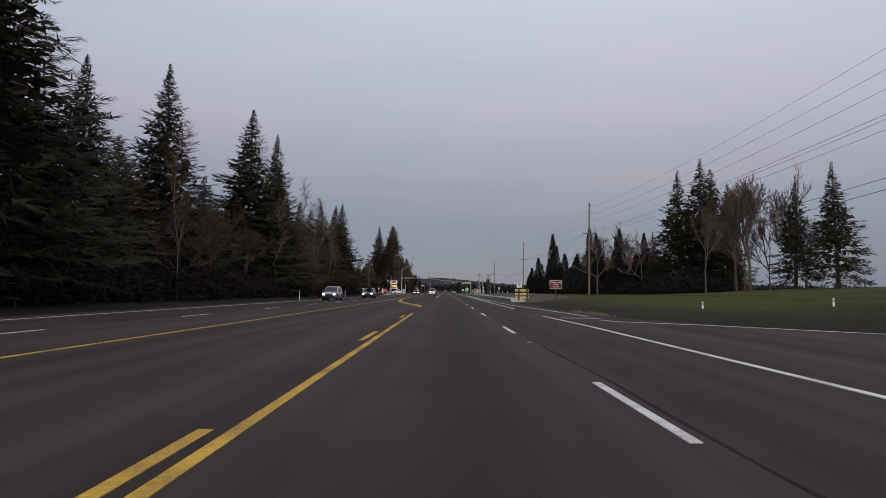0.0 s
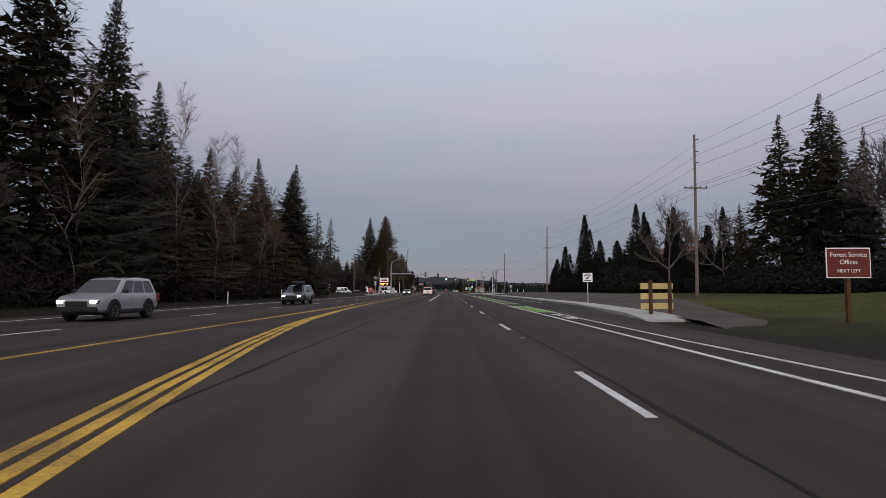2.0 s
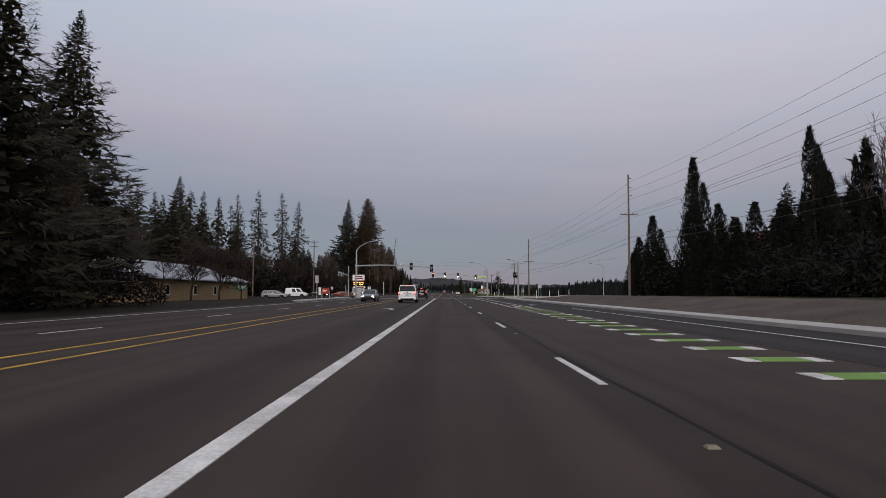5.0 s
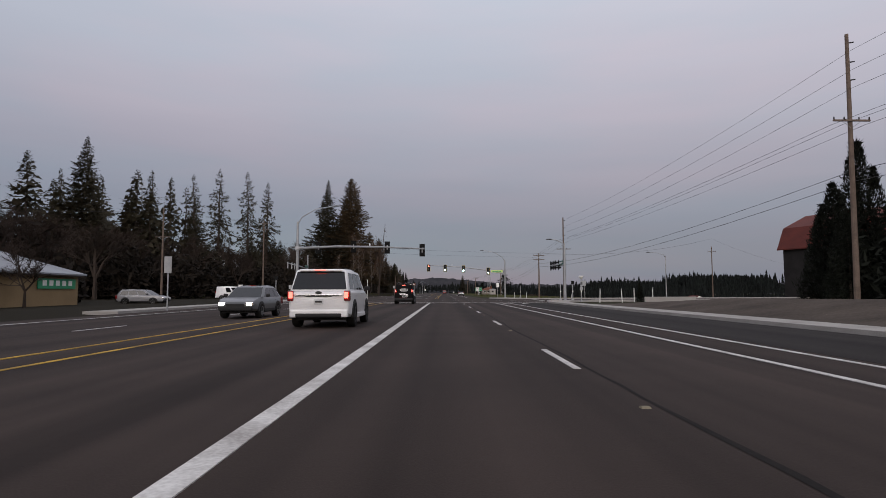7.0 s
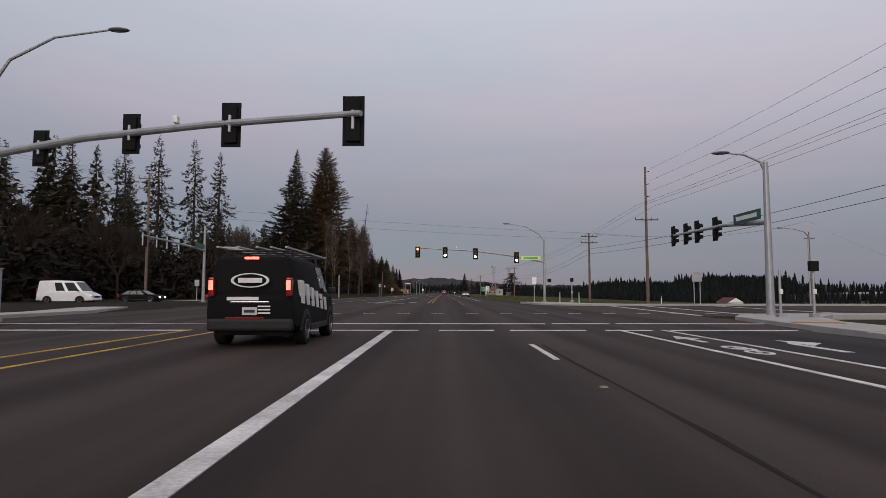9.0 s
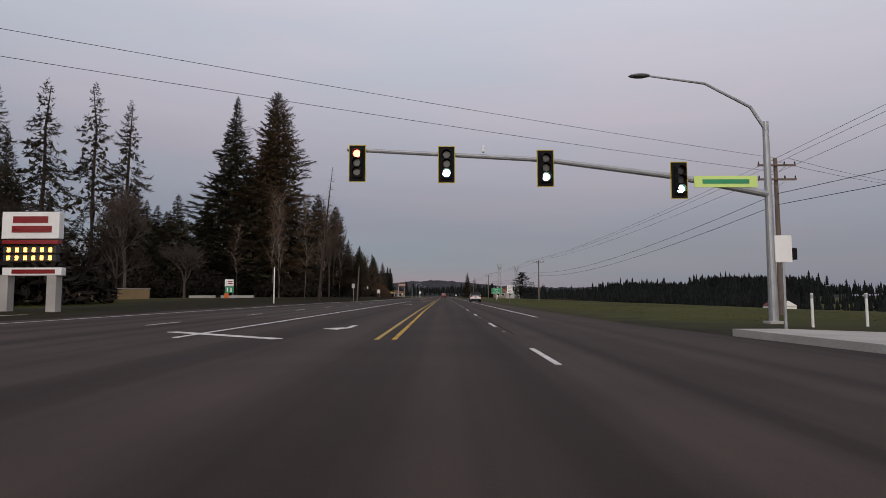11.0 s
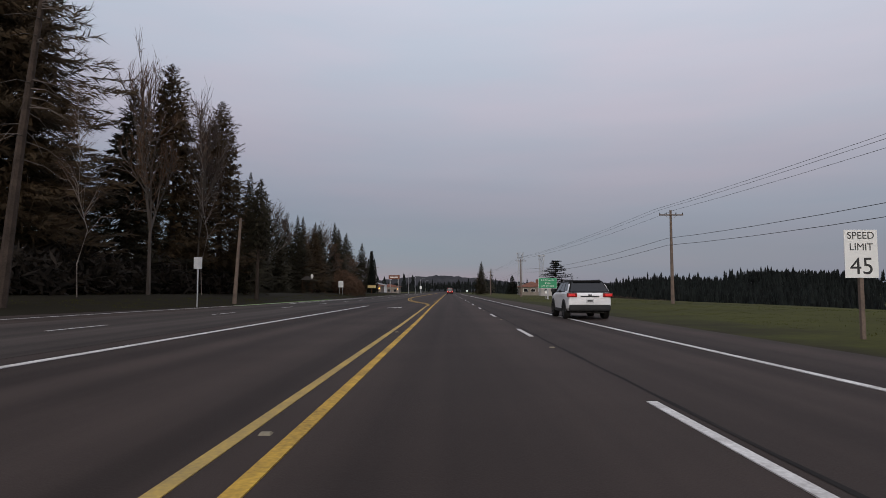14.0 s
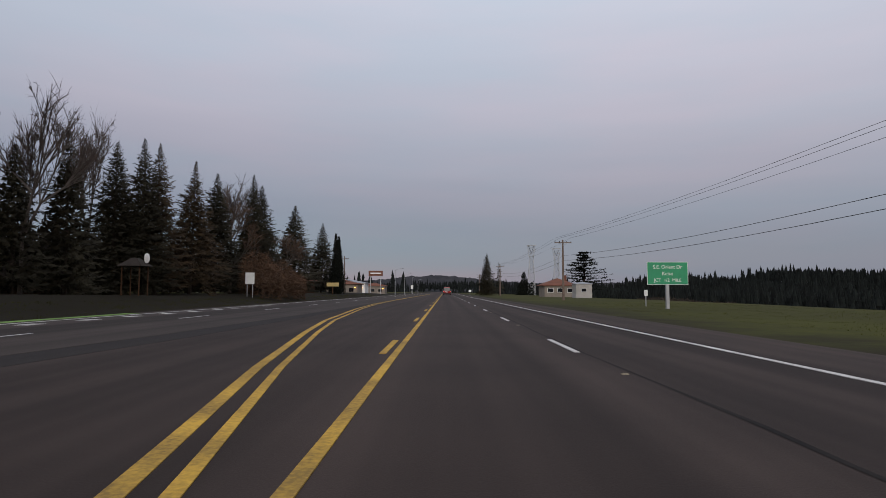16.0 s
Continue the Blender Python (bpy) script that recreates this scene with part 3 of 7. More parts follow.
for x, y, f, b in ((-3.7, 163.8, 1, 1), (7.9, 176.0, -1, 1), (8.1, 230.0, -1, 1), (-3.5, 291.6, 1, -1), (-4.2, 345.5, 1, -1), (-3.8, 392.5, 1, -1)):
    turn_arrow(x, y, f, b)
studs = marking("road_studs", "small pale raised reflectors between the dashes")
stud = None
for base, end, x, o in ((PHASE1 - 12.192 * 4, 235, DASH_X, 6.1), (PHASE3 - 12.192, 700, DASH_X, 6.1), (292.0, 392, -1.55, 0.0)):
    k = 0
    while base + 12.192 * k + o < end:
        if stud is None:
            bm = bmesh.new()
            loft(bm, [[(-0.05, -0.05, 0), (0.05, -0.05, 0), (0.05, 0.05, 0), (-0.05, 0.05, 0)], [(-0.04, -0.025, 0.018), (0.04, -0.025, 0.018), (0.04, 0.025, 0.018), (-0.04, 0.025, 0.018)]])
            stud = part("stud", bm, ROAD_FADED, studs)
            ob = stud
        else:
            ob = new("stud", stud.data)
            ob.parent = studs
        ob.location = (x, base + 12.192 * k + o, 0.0)
        k += 1
bars = marking("bike_lane_dashes", "short white dashes along the far bike lane")
for k in range(14):
    stripe(bars, -14.6, 404 + k * 3.4, -14.6, 405 + k * 3.4, 0.5, ROAD_WHITE, "dash")

# ---- kerbs and pavements ----
KERB = ((73, 7.5), (80, 8.3), (100, 10.3), (130, 11.0), (234, 11.0))
strip("kerb", KERB, tuple((y, x + 0.35) for y, x in KERB), 76, 234, 4, 0.13, CONCRETE, "pale concrete kerb along the turn lane", "kerb", 0.4)
strip("pavement", tuple((y, x + 0.353) for y, x in KERB), ((76, 9.7), (84, 10.5), (100, 11.9), (130, 12.5), (234, 12.5)), 76, 234, 4, 0.126, CONCRETE, "pale new concrete pavement", "pavement", 0.4)
for ob in bpy.data.objects:
    if ob.name in ("kerb", "pavement"):
        for v in ob.data.vertices:
            if v.co.y < 77 and v.co.z > 0:
                v.co.z = 0.02
bm = bmesh.new()
prism(bm, [(11.0, 234), (11.6, 239), (12.4, 244), (14.2, 247.2), (17, 248), (34, 248), (34, 246.6), (18, 246.3), (15.8, 243.6), (14.0, 239.5), (13.2, 234)], -0.3, 0.15)
tagged(part("pavement_corner", bm, CONCRETE), "concrete corner pavement at the crossing", "pavement", kind="structure")
bm = bmesh.new()
prism(bm, [(8.6, 286), (9.1, 276), (10.6, 273.4), (13.5, 272.1), (120, 272.1), (120, 274), (17, 274), (14, 277), (13, 283), (10, 286)], -0.3, 0.15)
tagged(part("pavement_far_corner", bm, CONCRETE), "concrete pavement round the far corner", "pavement", kind="structure")
bm = bmesh.new()
prism(bm, [(-18.3, 205), (-19.6, 232), (-19.7, 252), (-22.4, 261.5), (-60, 262.8), (-60, 260.4), (-24.6, 259), (-21.9, 250), (-21.6, 230), (-20.3, 205)], -0.3, 0.15)
tagged(part("pavement_west_corner", bm, CONCRETE), "concrete pavement round the corner", "pavement", kind="structure")
bm = bmesh.new()
prism(bm, [(-60, 294.2), (-24.6, 294.2), (-23.2, 296), (-23.0, 302), (-24.6, 302), (-25, 298), (-60, 296.6)], -0.3, 0.15)
tagged(part("pavement_far_west_corner", bm, CONCRETE), "concrete pavement round the far corner", "pavement", kind="structure")

pad = tagged(new("tactile_paving"), "orange-brown tactile paving at the kerb ramp", "paving", kind="structure")
bm = bmesh.new()
box(bm, (0, 0, 0.006), (1.5, 0.75, 0.012))
part("plate", bm, TACTILE, pad)
bm = bmesh.new()
for i in range(12):
    for k in range(6):
        tube(bm, (-0.66 + 0.12 * i, -0.3 + 0.12 * k, 0.010), (-0.66 + 0.12 * i, -0.3 + 0.12 * k, 0.018), 0.025, 0.018, 6)
part("studs", bm, TACTILE, pad)
pad.matrix_basis = pose(12.55, 238.6, 0.15, 0, 0, -14)


BANK_SIDE = ((71, 11.2), (75, 12.6), (82, 14.2), (92, 17.5), (104, 21.5))


def bank_z(x, y):
    side = lerp_table(BANK_SIDE, y)
    lump = 0.10 * smooth(0, 1, 0.5 + noise.noise((x * 0.5, y * 0.3, 1))) + 0.05 * noise.noise((x * 1.3, y * 1.3, 4))
    return ground_z(x, y) - 0.06 + (lump + 0.16) * smooth(71, 75, y) * (1 - smooth(side - 2.2, side, x)) * (1 - smooth(226, 230, y))


bank_rows = [[(lerp_table(KERB, y) + 1.52) * (1 - u) + lerp_table(BANK_SIDE, y) * u for u in [i / 14 for i in range(15)]] for y in [71 + 3 * k for k in range(54)]]
tagged(link("earth_bank", [(x, 71 + 3 * k, bank_z(x, 71 + 3 * k)) for k, row in enumerate(bank_rows) for x in row],
            [(k * 15 + i, k * 15 + i + 1, k * 15 + i + 16, k * 15 + i + 15) for k in range(53) for i in range(14)], EARTH, smooth=True),
       "bare grey-brown earth bank behind the pavement", "ground", kind="structure")

strip("road_oncoming_lanes", ((300, -15.5), (900, -15.2)), ((300, -7.6), (390, -7.6), (394, -9.95), (404, -8.85), (416, -7.95), (432, -7.45), (470, -7.8), (900, -7.4)), 300, 900, 20, 0.004, OLD_ASPHALT, "lighter older asphalt of the oncoming lanes", "road", 0.01)
strip("bike_strip", ((396, -17.15), (404, -17.05), (432, -16.9)), ((396, -16.5), (404, -16.35), (432, -16.15)), 396, 432, 6, 0.007, ROAD_GREEN, "worn green paint of the far bike lane", "road marking", 0.01)
strip("road_patch", ((394, -9.9), (404, -8.8), (416, -7.9), (432, -7.4), (470, -7.3)), ((394, -8.6), (404, -7.5), (416, -6.8), (432, -6.6), (470, -6.6)), 394, 470, 6, 0.004, NEW_ASPHALT, "long dark asphalt patch in the worn road", "road", 0.01)


def seam(x0, y0, y1, seed, w=0.035):
    """A wandering sealed crack along the lane."""
    r = random.Random(seed)
    v, f = [], []
    y, x = y0, x0
    while y < y1:
        ww = w * r.uniform(0.4, 1.2)
        v += [(x - ww, y, 0.003), (x + ww, y, 0.003)]
        x += r.gauss(0, 0.02) + (x0 - x) * 0.2
        y += r.uniform(0.8, 1.6)
    n = len(v) // 2
    f = [(2 * i, 2 * i + 1, 2 * i + 3, 2 * i + 2) for i in range(n - 1)]
    return tagged(link("road_seam", v, f, TAR), "dark sealed seam along the asphalt", "road seam", kind="structure")


seam(2.22, -30, 232, 1)
seam(2.2, 286, 640, 2)
seam(-2.6, 58, 118, 3)
seam(-11.9, -20, 230, 4)
seam(-12.2, 300, 560, 5)


def tufts(name, x0, x1, y0, y1, count, mat, h, seed, label, edge=None):
    """Loose grass blades over a strip of verge."""
    r = random.Random(seed)
    v, f = [], []
    while len(f) < count:
        y = r.uniform(y0, y1)
        x = (lerp_table(edge, y) if edge else 0) + x0 + (x1 - x0) * r.random()
        if noise.noise((x * 0.5, y * 0.5, seed)) < -0.15:
            continue
        z = ground_z(x, y)
        for _ in range(5):
            a, l = r.uniform(0, 6.283), h * r.uniform(0.5, 1.4)
            bx, by = x + r.gauss(0, 0.12), y + r.gauss(0, 0.12)
            j = len(v)
            v += [(bx - 0.012 * math.sin(a), by + 0.012 * math.cos(a), z - 0.02), (bx + 0.012 * math.sin(a), by - 0.012 * math.cos(a), z - 0.02), (bx + l * 0.5 * math.cos(a), by + l * 0.5 * math.sin(a), z + l)]
            f.append((j, j + 1, j + 2))
    return tagged(link(name, v, f, mat), label, "grass", kind="stuff")


tufts("verge_grass", 6.5, 26, 24, 92, 24000, BLADE, 0.05, 31, "short green grass along the verge", ((0, 7.2), (100, 7.2)))
tufts("verge_grass_north", 4.0, 22, 296, 470, 30000, BLADE, 0.05, 32, "short green grass along the verge", ((0, 7.3), (600, 7.3)))
tufts("dry_grass", 0.35, 1.3, 34, 41, 900, DRY_BLADE, 0.17, 33, "pale dry grass tufts beside the shoulder", ((0, 7.2), (100, 7.2)))
tufts("verge_grass_west", -3.5, -0.4, 296, 560, 22000, BLADE, 0.07, 34, "short grass along the far verge", ((290, -22.2), (380, -22.2), (372, -21.2), (396, -17.4), (600, -17.0)))
tufts("bank_weeds", 0.4, 7.5, 98, 226, 9000, DRY_BLADE, 0.12, 35, "thin dry weeds on the earth bank", ((90, 13.6), (240, 13.6)))


# ---- trees ----
rnd = random.Random(11)


def fir_mesh(seed, boughs, sprays, size, droop=0.3, low=0.10, full=0.85, gaps=0.25, core=900, open_low=0.5, lift=0.22):
    """Crown of a fir, 1 high and 1 in radius at its widest: loose boughs that dip and turn up at the tip, feathered with thin sprays."""
    r = random.Random(seed)
    verts, faces = [], []

    def env(f):
        return (1 - f) ** full * min(1.0, 0.7 + 2.0 * f) + 0.012

    for i in range(boughs):
        f = ((i + r.random()) / boughs) ** 1.18
        a = i * 2.39996 + r.gauss(0, 0.5)
        ca, sn = math.cos(a), math.sin(a)
        lobe = 0.5 + 0.5 * noise.noise((ca * 1.1 + seed, sn * 1.1, f * 9.0))
        if lobe < gaps * 1.35 and f < 0.93:
            continue
        ln = env(f) * (0.66 + 0.62 * lobe) * r.uniform(0.66, 1.12)
        z0 = low + (1 - low) * f
        dip = droop * r.uniform(0.5, 1.4) * (1.2 - f)
        up = lift * r.uniform(0.5, 1.6) + 0.5 * max(0.0, f - 0.55)
        n = max(9, int(sprays * (0.25 + 0.75 * ln)))
        start = (open_low * 0.45 if f < 0.25 else 0.12)
        for k in range(n):
            u = start + (1 - start) * ((k + r.random()) / n) ** 0.8
            half = ln * (0.24 * (1 - u) + 0.03) * min(1.0, 2.5 * u)
            v = r.uniform(-1, 1) * half
            px, py = ca * ln * u - sn * v, sn * ln * u + ca * v
            pz = z0 + 0.24 * ln * (-dip * u + up * u * u) - 0.10 * abs(v) * (0.4 + dip)
            turn = a + (0.9 * v / max(half, 1e-4)) + r.gauss(0, 0.35)
            s = size * r.uniform(0.6, 1.35) * (0.22 + 0.78 * min(1, ln / 0.5))
            w = s * 0.115
            ez = s * 0.25 * r.gauss(-0.32 + 0.5 * (u > 0.8), 0.42)
            ex, ey = math.cos(turn) * s, math.sin(turn) * s
            wx, wy, wz = -math.sin(turn) * w * r.uniform(0.3, 1), math.cos(turn) * w * r.uniform(0.3, 1), w * 0.25 * r.uniform(0.3, 1.0)
            j = len(verts)
            verts += [(px - wx, py - wy, pz - wz), (px + wx, py + wy, pz + wz), (px + ex, py + ey, pz + ez)]
            faces.append((j, j + 1, j + 2))
    for k in range(core):
        f = r.random() ** 1.25
        a, u = r.uniform(0, 6.283), env(f) * 0.58 * math.sqrt(r.random())
        if f < 0.22 and r.random() < open_low:
            continue
        s, sa = size * r.uniform(0.8, 1.7) * min(1.0, 0.15 + 1.7 * env(f)), r.uniform(0, 6.283)
        px, py, pz = math.cos(a) * u, math.sin(a) * u, low + (1 - low) * f + r.uniform(-0.01, 0.01)
        j = len(verts)
        verts += [(px, py, pz), (px + math.cos(sa) * s, py + math.sin(sa) * s, pz - s * 0.06), (px + math.cos(sa + 0.5) * s * 0.7, py + math.sin(sa + 0.5) * s * 0.7, pz + s * 0.10)]
        faces.append((j, j + 1, j + 2))
    me = bpy.data.meshes.new("crown")
    me.from_pydata(verts, [], faces)
    return me


def cypress_mesh(seed, count, size, core=1600):
    """Crown of a cypress, 1 high and 1 in radius: several lobed columns grown together, of steep upright sprays."""
    r = random.Random(seed)
    verts, faces = [], []
    stems = [(0.0, 0.0, 1.0, 0.66)] + [(0.5 * math.cos(q), 0.5 * math.sin(q), r.uniform(0.52, 0.9), r.uniform(0.36, 0.55)) for q in [r.uniform(0, 1) + 1.4 * i for i in range(4)]]

    def env(f, a, i):
        lobe = noise.noise((math.cos(a) * 1.3 + seed + i, math.sin(a) * 1.3, f * 4.0)) + 0.6 * noise.noise((math.cos(a) * 3.1, math.sin(a) * 3.1 + seed, f * 13.0 + i))
        return (1 - f) ** 0.7 * min(1.0, 0.8 + 1.4 * f) * (0.86 + 0.42 * lobe) + 0.01

    for k in range(count + core):
        i = 0 if r.random() < 0.34 else r.randrange(1, 5)
        ox, oy, top, wide = stems[i]
        f, a = r.random() ** 1.1, r.uniform(0, 6.283)
        inner = k >= count
        u = wide * env(f, a, i) * (r.uniform(0.1, 0.7) if inner else r.uniform(0.7, 1.05))
        lean = 1 - 0.45 * f
        px, py, pz = ox * lean + math.cos(a) * u, oy * lean + math.sin(a) * u, 0.005 + 0.985 * f * top
        s = size * r.uniform(0.6, 1.4) * (1.9 if inner else 1.0)
        out, side = r.gauss(0.3, 0.35), r.gauss(0, 0.35)
        ex, ey, ez = (math.cos(a) * out - math.sin(a) * side) * s * 2.4, (math.sin(a) * out + math.cos(a) * side) * s * 2.4, s * r.uniform(0.4, 1.1) * (0.3 if inner else 1)
        t = r.uniform(0, 6.283)
        w = s * (0.36 if not inner else 1.0)
        wx, wy, wz = math.cos(t) * w, math.sin(t) * w, w * 0.12
        j = len(verts)
        verts += [(px - wx, py - wy, pz - wz), (px + wx, py + wy, pz + wz), (px + ex, py + ey, pz + ez)]
        faces.append((j, j + 1, j + 2))
    me = bpy.data.meshes.new("crown")
    me.from_pydata(verts, [], faces)
    return me


def trunk_mesh(seed, r0=0.022, r1=0.002, top=0.97, n=7):
    bm = bmesh.new()
    r = random.Random(seed)
    pts = [(r.uniform(-0.004, 0.004) * k, r.uniform(-0.004, 0.004) * k, top * k / 5) for k in range(6)]
    pipe(bm, pts, r0, r1, n)
    for k in range(12):
        z = r.uniform(0.06, 0.5)
        a = r.uniform(0, 6.28)
        ln = r.uniform(0.04, 0.1)
        tube(bm, (0, 0, z), (math.cos(a) * ln * 1.2, math.sin(a) * ln * 1.2, z - 0.01), 0.003, 0.0008, 3, False)
    me = bpy.data.meshes.new("trunk")
    bm.to_mesh(me)
    bm.free()
    return me


LEVELS = {"finest": (520, 150, 0.066, 3600), "fine": (370, 70, 0.092, 1900), "middle": (250, 32, 0.135, 1000), "coarse": (150, 18, 0.19, 420)}
FIRS = {q: [fir_mesh(100 + i, n, k, c, droop=0.35 + 0.2 * (i % 3), low=(0.06, 0.09, 0.14, 0.10, 0.05)[i], gaps=(0.12, 0.2, 0.16, 0.24, 0.1)[i], full=(1.05, 0.92, 1.15, 1.0, 0.88)[i], core=z, open_low=(0.3, 0.5, 0.7, 0.5, 0.2)[i]) for i in range(5)] for q, (n, k, c, z) in LEVELS.items()}
BROAD = {q: [fir_mesh(150 + i, int(n * 1.15), k, c * 0.95, droop=0.5, low=0.16, gaps=0.2, full=0.62, core=z, open_low=0.7) for i in range(2)] for q, (n, k, c, z) in LEVELS.items() if q in ("finest", "fine")}
STEMMED = {q: [fir_mesh(170 + i, int(n * 0.7), k, c * 1.2, droop=0.5, low=0.46, gaps=0.2, full=0.8, core=z // 2, open_low=0.2) for i in range(2)] for q, (n, k, c, z) in LEVELS.items() if q in ("fine", "middle", "coarse")}
SPARSE = {q: [fir_mesh(200 + i, int(n * 0.62), k, c * 1.05, droop=0.9, low=0.24, gaps=0.36, full=0.8, core=z // 5, open_low=0.8, lift=0.16) for i in range(3)] for q, (n, k, c, z) in LEVELS.items()}
DENSE = {q: [cypress_mesh(300 + i, n, c) for i in range(3)] for q, n, c in (("middle", 12500, 0.031), ("coarse", 6500, 0.044))}
TRUNKS = [trunk_mesh(i) for i in range(3)]


def with_material(meshes, mat):
    out = []
    for me in meshes:
        c = me.copy()
        c.materials.append(mat)
        out.append(c)
    return out


def levels_with(sets, mat):
    return {q: with_material(m, mat) for q, m in sets.items()}


KINDS = {"fir": (levels_with(FIRS, FIR), "tall dark green fir with ragged drooping branches"),
         "rust": (levels_with(FIRS, FIR_BROWN), "tall fir with brownish green foliage"),
         "broad": (levels_with(BROAD, FIR_BROWN), "tall broad fir with several tops and brownish boughs"),
         "stemmed": (levels_with(STEMMED, FIR), "slim fir with a long bare stem under its crown"),
         "sparse": (levels_with(SPARSE, FIR), "tall thin fir with gaps between its branches"),
         "dense": (levels_with(DENSE, CYPRESS), "dense dark cypress with a pointed crown")}
TRUNKS = with_material(TRUNKS, BARK)


def conifer(kind, x, y, h, r, group):
    meshes, label = KINDS[kind]
    z = ground_z(x, y) - 0.1
    root = thing("fir_tree" if kind != "dense" else "cypress_tree", pose(x, y, z, rnd.uniform(-1.5, 1.5), rnd.uniform(-1.5, 1.5), rnd.uniform(0, 360)), label, "tree", group)
    if kind == "dense":
        level = "middle" if x < 57 else "coarse"
    else:
        level = "finest" if h >= 30 and -45 < x < 0 and y > 300 else "fine" if (abs(x) < 38 and h >= 13) or (h >= 36 and -95 < x < 0) else "middle" if abs(x) < 75 else "coarse"
    crown = new("crown", rnd.choice(meshes[level]))
    wide = r * {"fir": 1.36, "rust": 1.36, "broad": 1.0, "stemmed": 1.2, "sparse": 1.25, "dense": 1.0}[kind] * (0.8 if h < 20 and y > 400 else 1.0)
    crown.parent, crown.scale = root, (wide, wide, h)
    trunk = new("trunk", rnd.choice(TRUNKS))
    s = h * 0.8
    trunk.parent, trunk.scale = root, (s, s, h)
    return root


def bare_meshes(seed, twigs=1.6, spread=0.62, levels=5):
    """Limbs and twigs of a leafless tree, 1 high."""
    r = random.Random(seed)
    bm = bmesh.new()
    tv, tf = [], []

    def grow(p, d, ln, rad, lev):
        q = p + d * ln
        tube(bm, p, q, rad, rad * 0.62, 5 if lev > 3 else 3, False)
        if lev <= 2:
            for _ in range(int(twigs * 3)):
                s = p.lerp(q, r.random())
                e = (d + Vector((r.gauss(0, .6), r.gauss(0, .6), r.gauss(0.15, .5)))).normalized() * ln * r.uniform(0.5, 1.3)
                w = e.cross(Vector((r.gauss(0, 1), r.gauss(0, 1), r.gauss(0, 1)))).normalized() * 0.0016
                m = s + e * 0.5 + Vector((0, 0, 0.006))
                j = len(tv)
                tv.extend([s + w, s - w, m - w * 0.6, m + w * 0.6, s + e])
                tf.extend([(j, j + 1, j + 2, j + 3), (j + 3, j + 2, j + 4)])
        if lev == 0:
            return
        for _ in range(r.choice((2, 3, 3))):
            nd = (d * r.uniform(0.8, 1.4) + Vector((r.gauss(0, spread), r.gauss(0, spread), 0.25 + r.gauss(0, spread * 0.5)))).normalized()
            grow(q, nd, ln * r.uniform(0.6, 0.82), rad * 0.6, lev - 1)
        if lev > 2:
            nd = (d + Vector((r.gauss(0, .18), r.gauss(0, .18), 0.2))).normalized()
            grow(q, nd, ln * 0.85, rad * 0.66, lev - 1)

    grow(Vector((0, 0, 0)), Vector((0, 0, 1)), 0.24, 0.018, levels)
    top = max(v.co.z for v in bm.verts)
    wide = max(max(abs(v.co.x), abs(v.co.y)) for v in bm.verts)
    for v in bm.verts:
        v.co = (v.co.x / wide, v.co.y / wide, v.co.z / top)
    limbs = bpy.data.meshes.new("trunk")
    bm.to_mesh(limbs)
    bm.free()
    tw = bpy.data.meshes.new("crown")
    tw.from_pydata([(v.x / wide, v.y / wide, v.z / top) for v in tv], [], tf)
    return limbs, tw


def slender_meshes(seed):
    """A thin upright leafless tree, 1 high: a bent stem with short rising side branches and fine twigs."""
    r = random.Random(seed)
    bm = bmesh.new()
    tv, tf = [], []
    bend = [Vector((0.02 * k * r.gauss(0, 1), 0.02 * k * r.gauss(0, 1), k / 6)) for k in range(7)]
    pipe(bm, bend, 0.0085, 0.0015, 6)

    def stem(z):
        k = min(5, int(z * 6))
        return bend[k].lerp(bend[k + 1], z * 6 - k)

    for _ in range(46):
        z = 0.28 + 0.7 * r.random() ** 0.8
        a, ln = r.uniform(0, 6.283), (0.10 + 0.42 * (1.05 - z)) * r.uniform(0.5, 1.1)
        p = stem(z)
        d = Vector((math.cos(a) * ln, math.sin(a) * ln, 0))
        q = p + d * 0.55 + Vector((0, 0, 0.10 * r.uniform(0.6, 1.4) * (1.3 - z)))
        e = p + d + Vector((0, 0, 0.19 * r.uniform(0.5, 1.3) * (1.25 - z)))
        pipe(bm, [p, q, e], 0.0028, 0.0008, 3)
        for _ in range(14):
            c = p.lerp(q, r.random()) if r.random() < 0.4 else q.lerp(e, r.random())
            t = Vector((r.gauss(0, 0.07) + 0.3 * d.x, r.gauss(0, 0.07) + 0.3 * d.y, r.gauss(0.035, 0.03)))
            w = t.cross(Vector((r.gauss(0, 1), r.gauss(0, 1), r.gauss(0, 1)))).normalized() * 0.0012
            j = len(tv)
            tv.extend([c + w, c - w, c + t])
            tf.append((j, j + 1, j + 2))
    limbs = bpy.data.meshes.new("trunk")
    bm.to_mesh(limbs)
    bm.free()
    tw = bpy.data.meshes.new("crown")
    tw.from_pydata(tv, [], tf)
    return limbs, tw


SLENDER = [slender_meshes(70 + i) for i in range(4)]
BARE = [bare_meshes(40 + i, levels=5) for i in range(4)]
BARE_SETS = {}
for tone, bark, twig in (("grey", GREY_BARK, TWIG), ("red", GREY_BARK, TWIG_RED), ("dark", BARK, TWIG_DARK)):
    BARE_SETS[tone] = list(zip(with_material([a for a, _ in BARE], bark), with_material([b for _, b in BARE], twig)))


BARE_SETS["slender"] = list(zip(with_material([a for a, _ in SLENDER], PALE_BARK), with_material([b for _, b in SLENDER], TWIG_RED)))


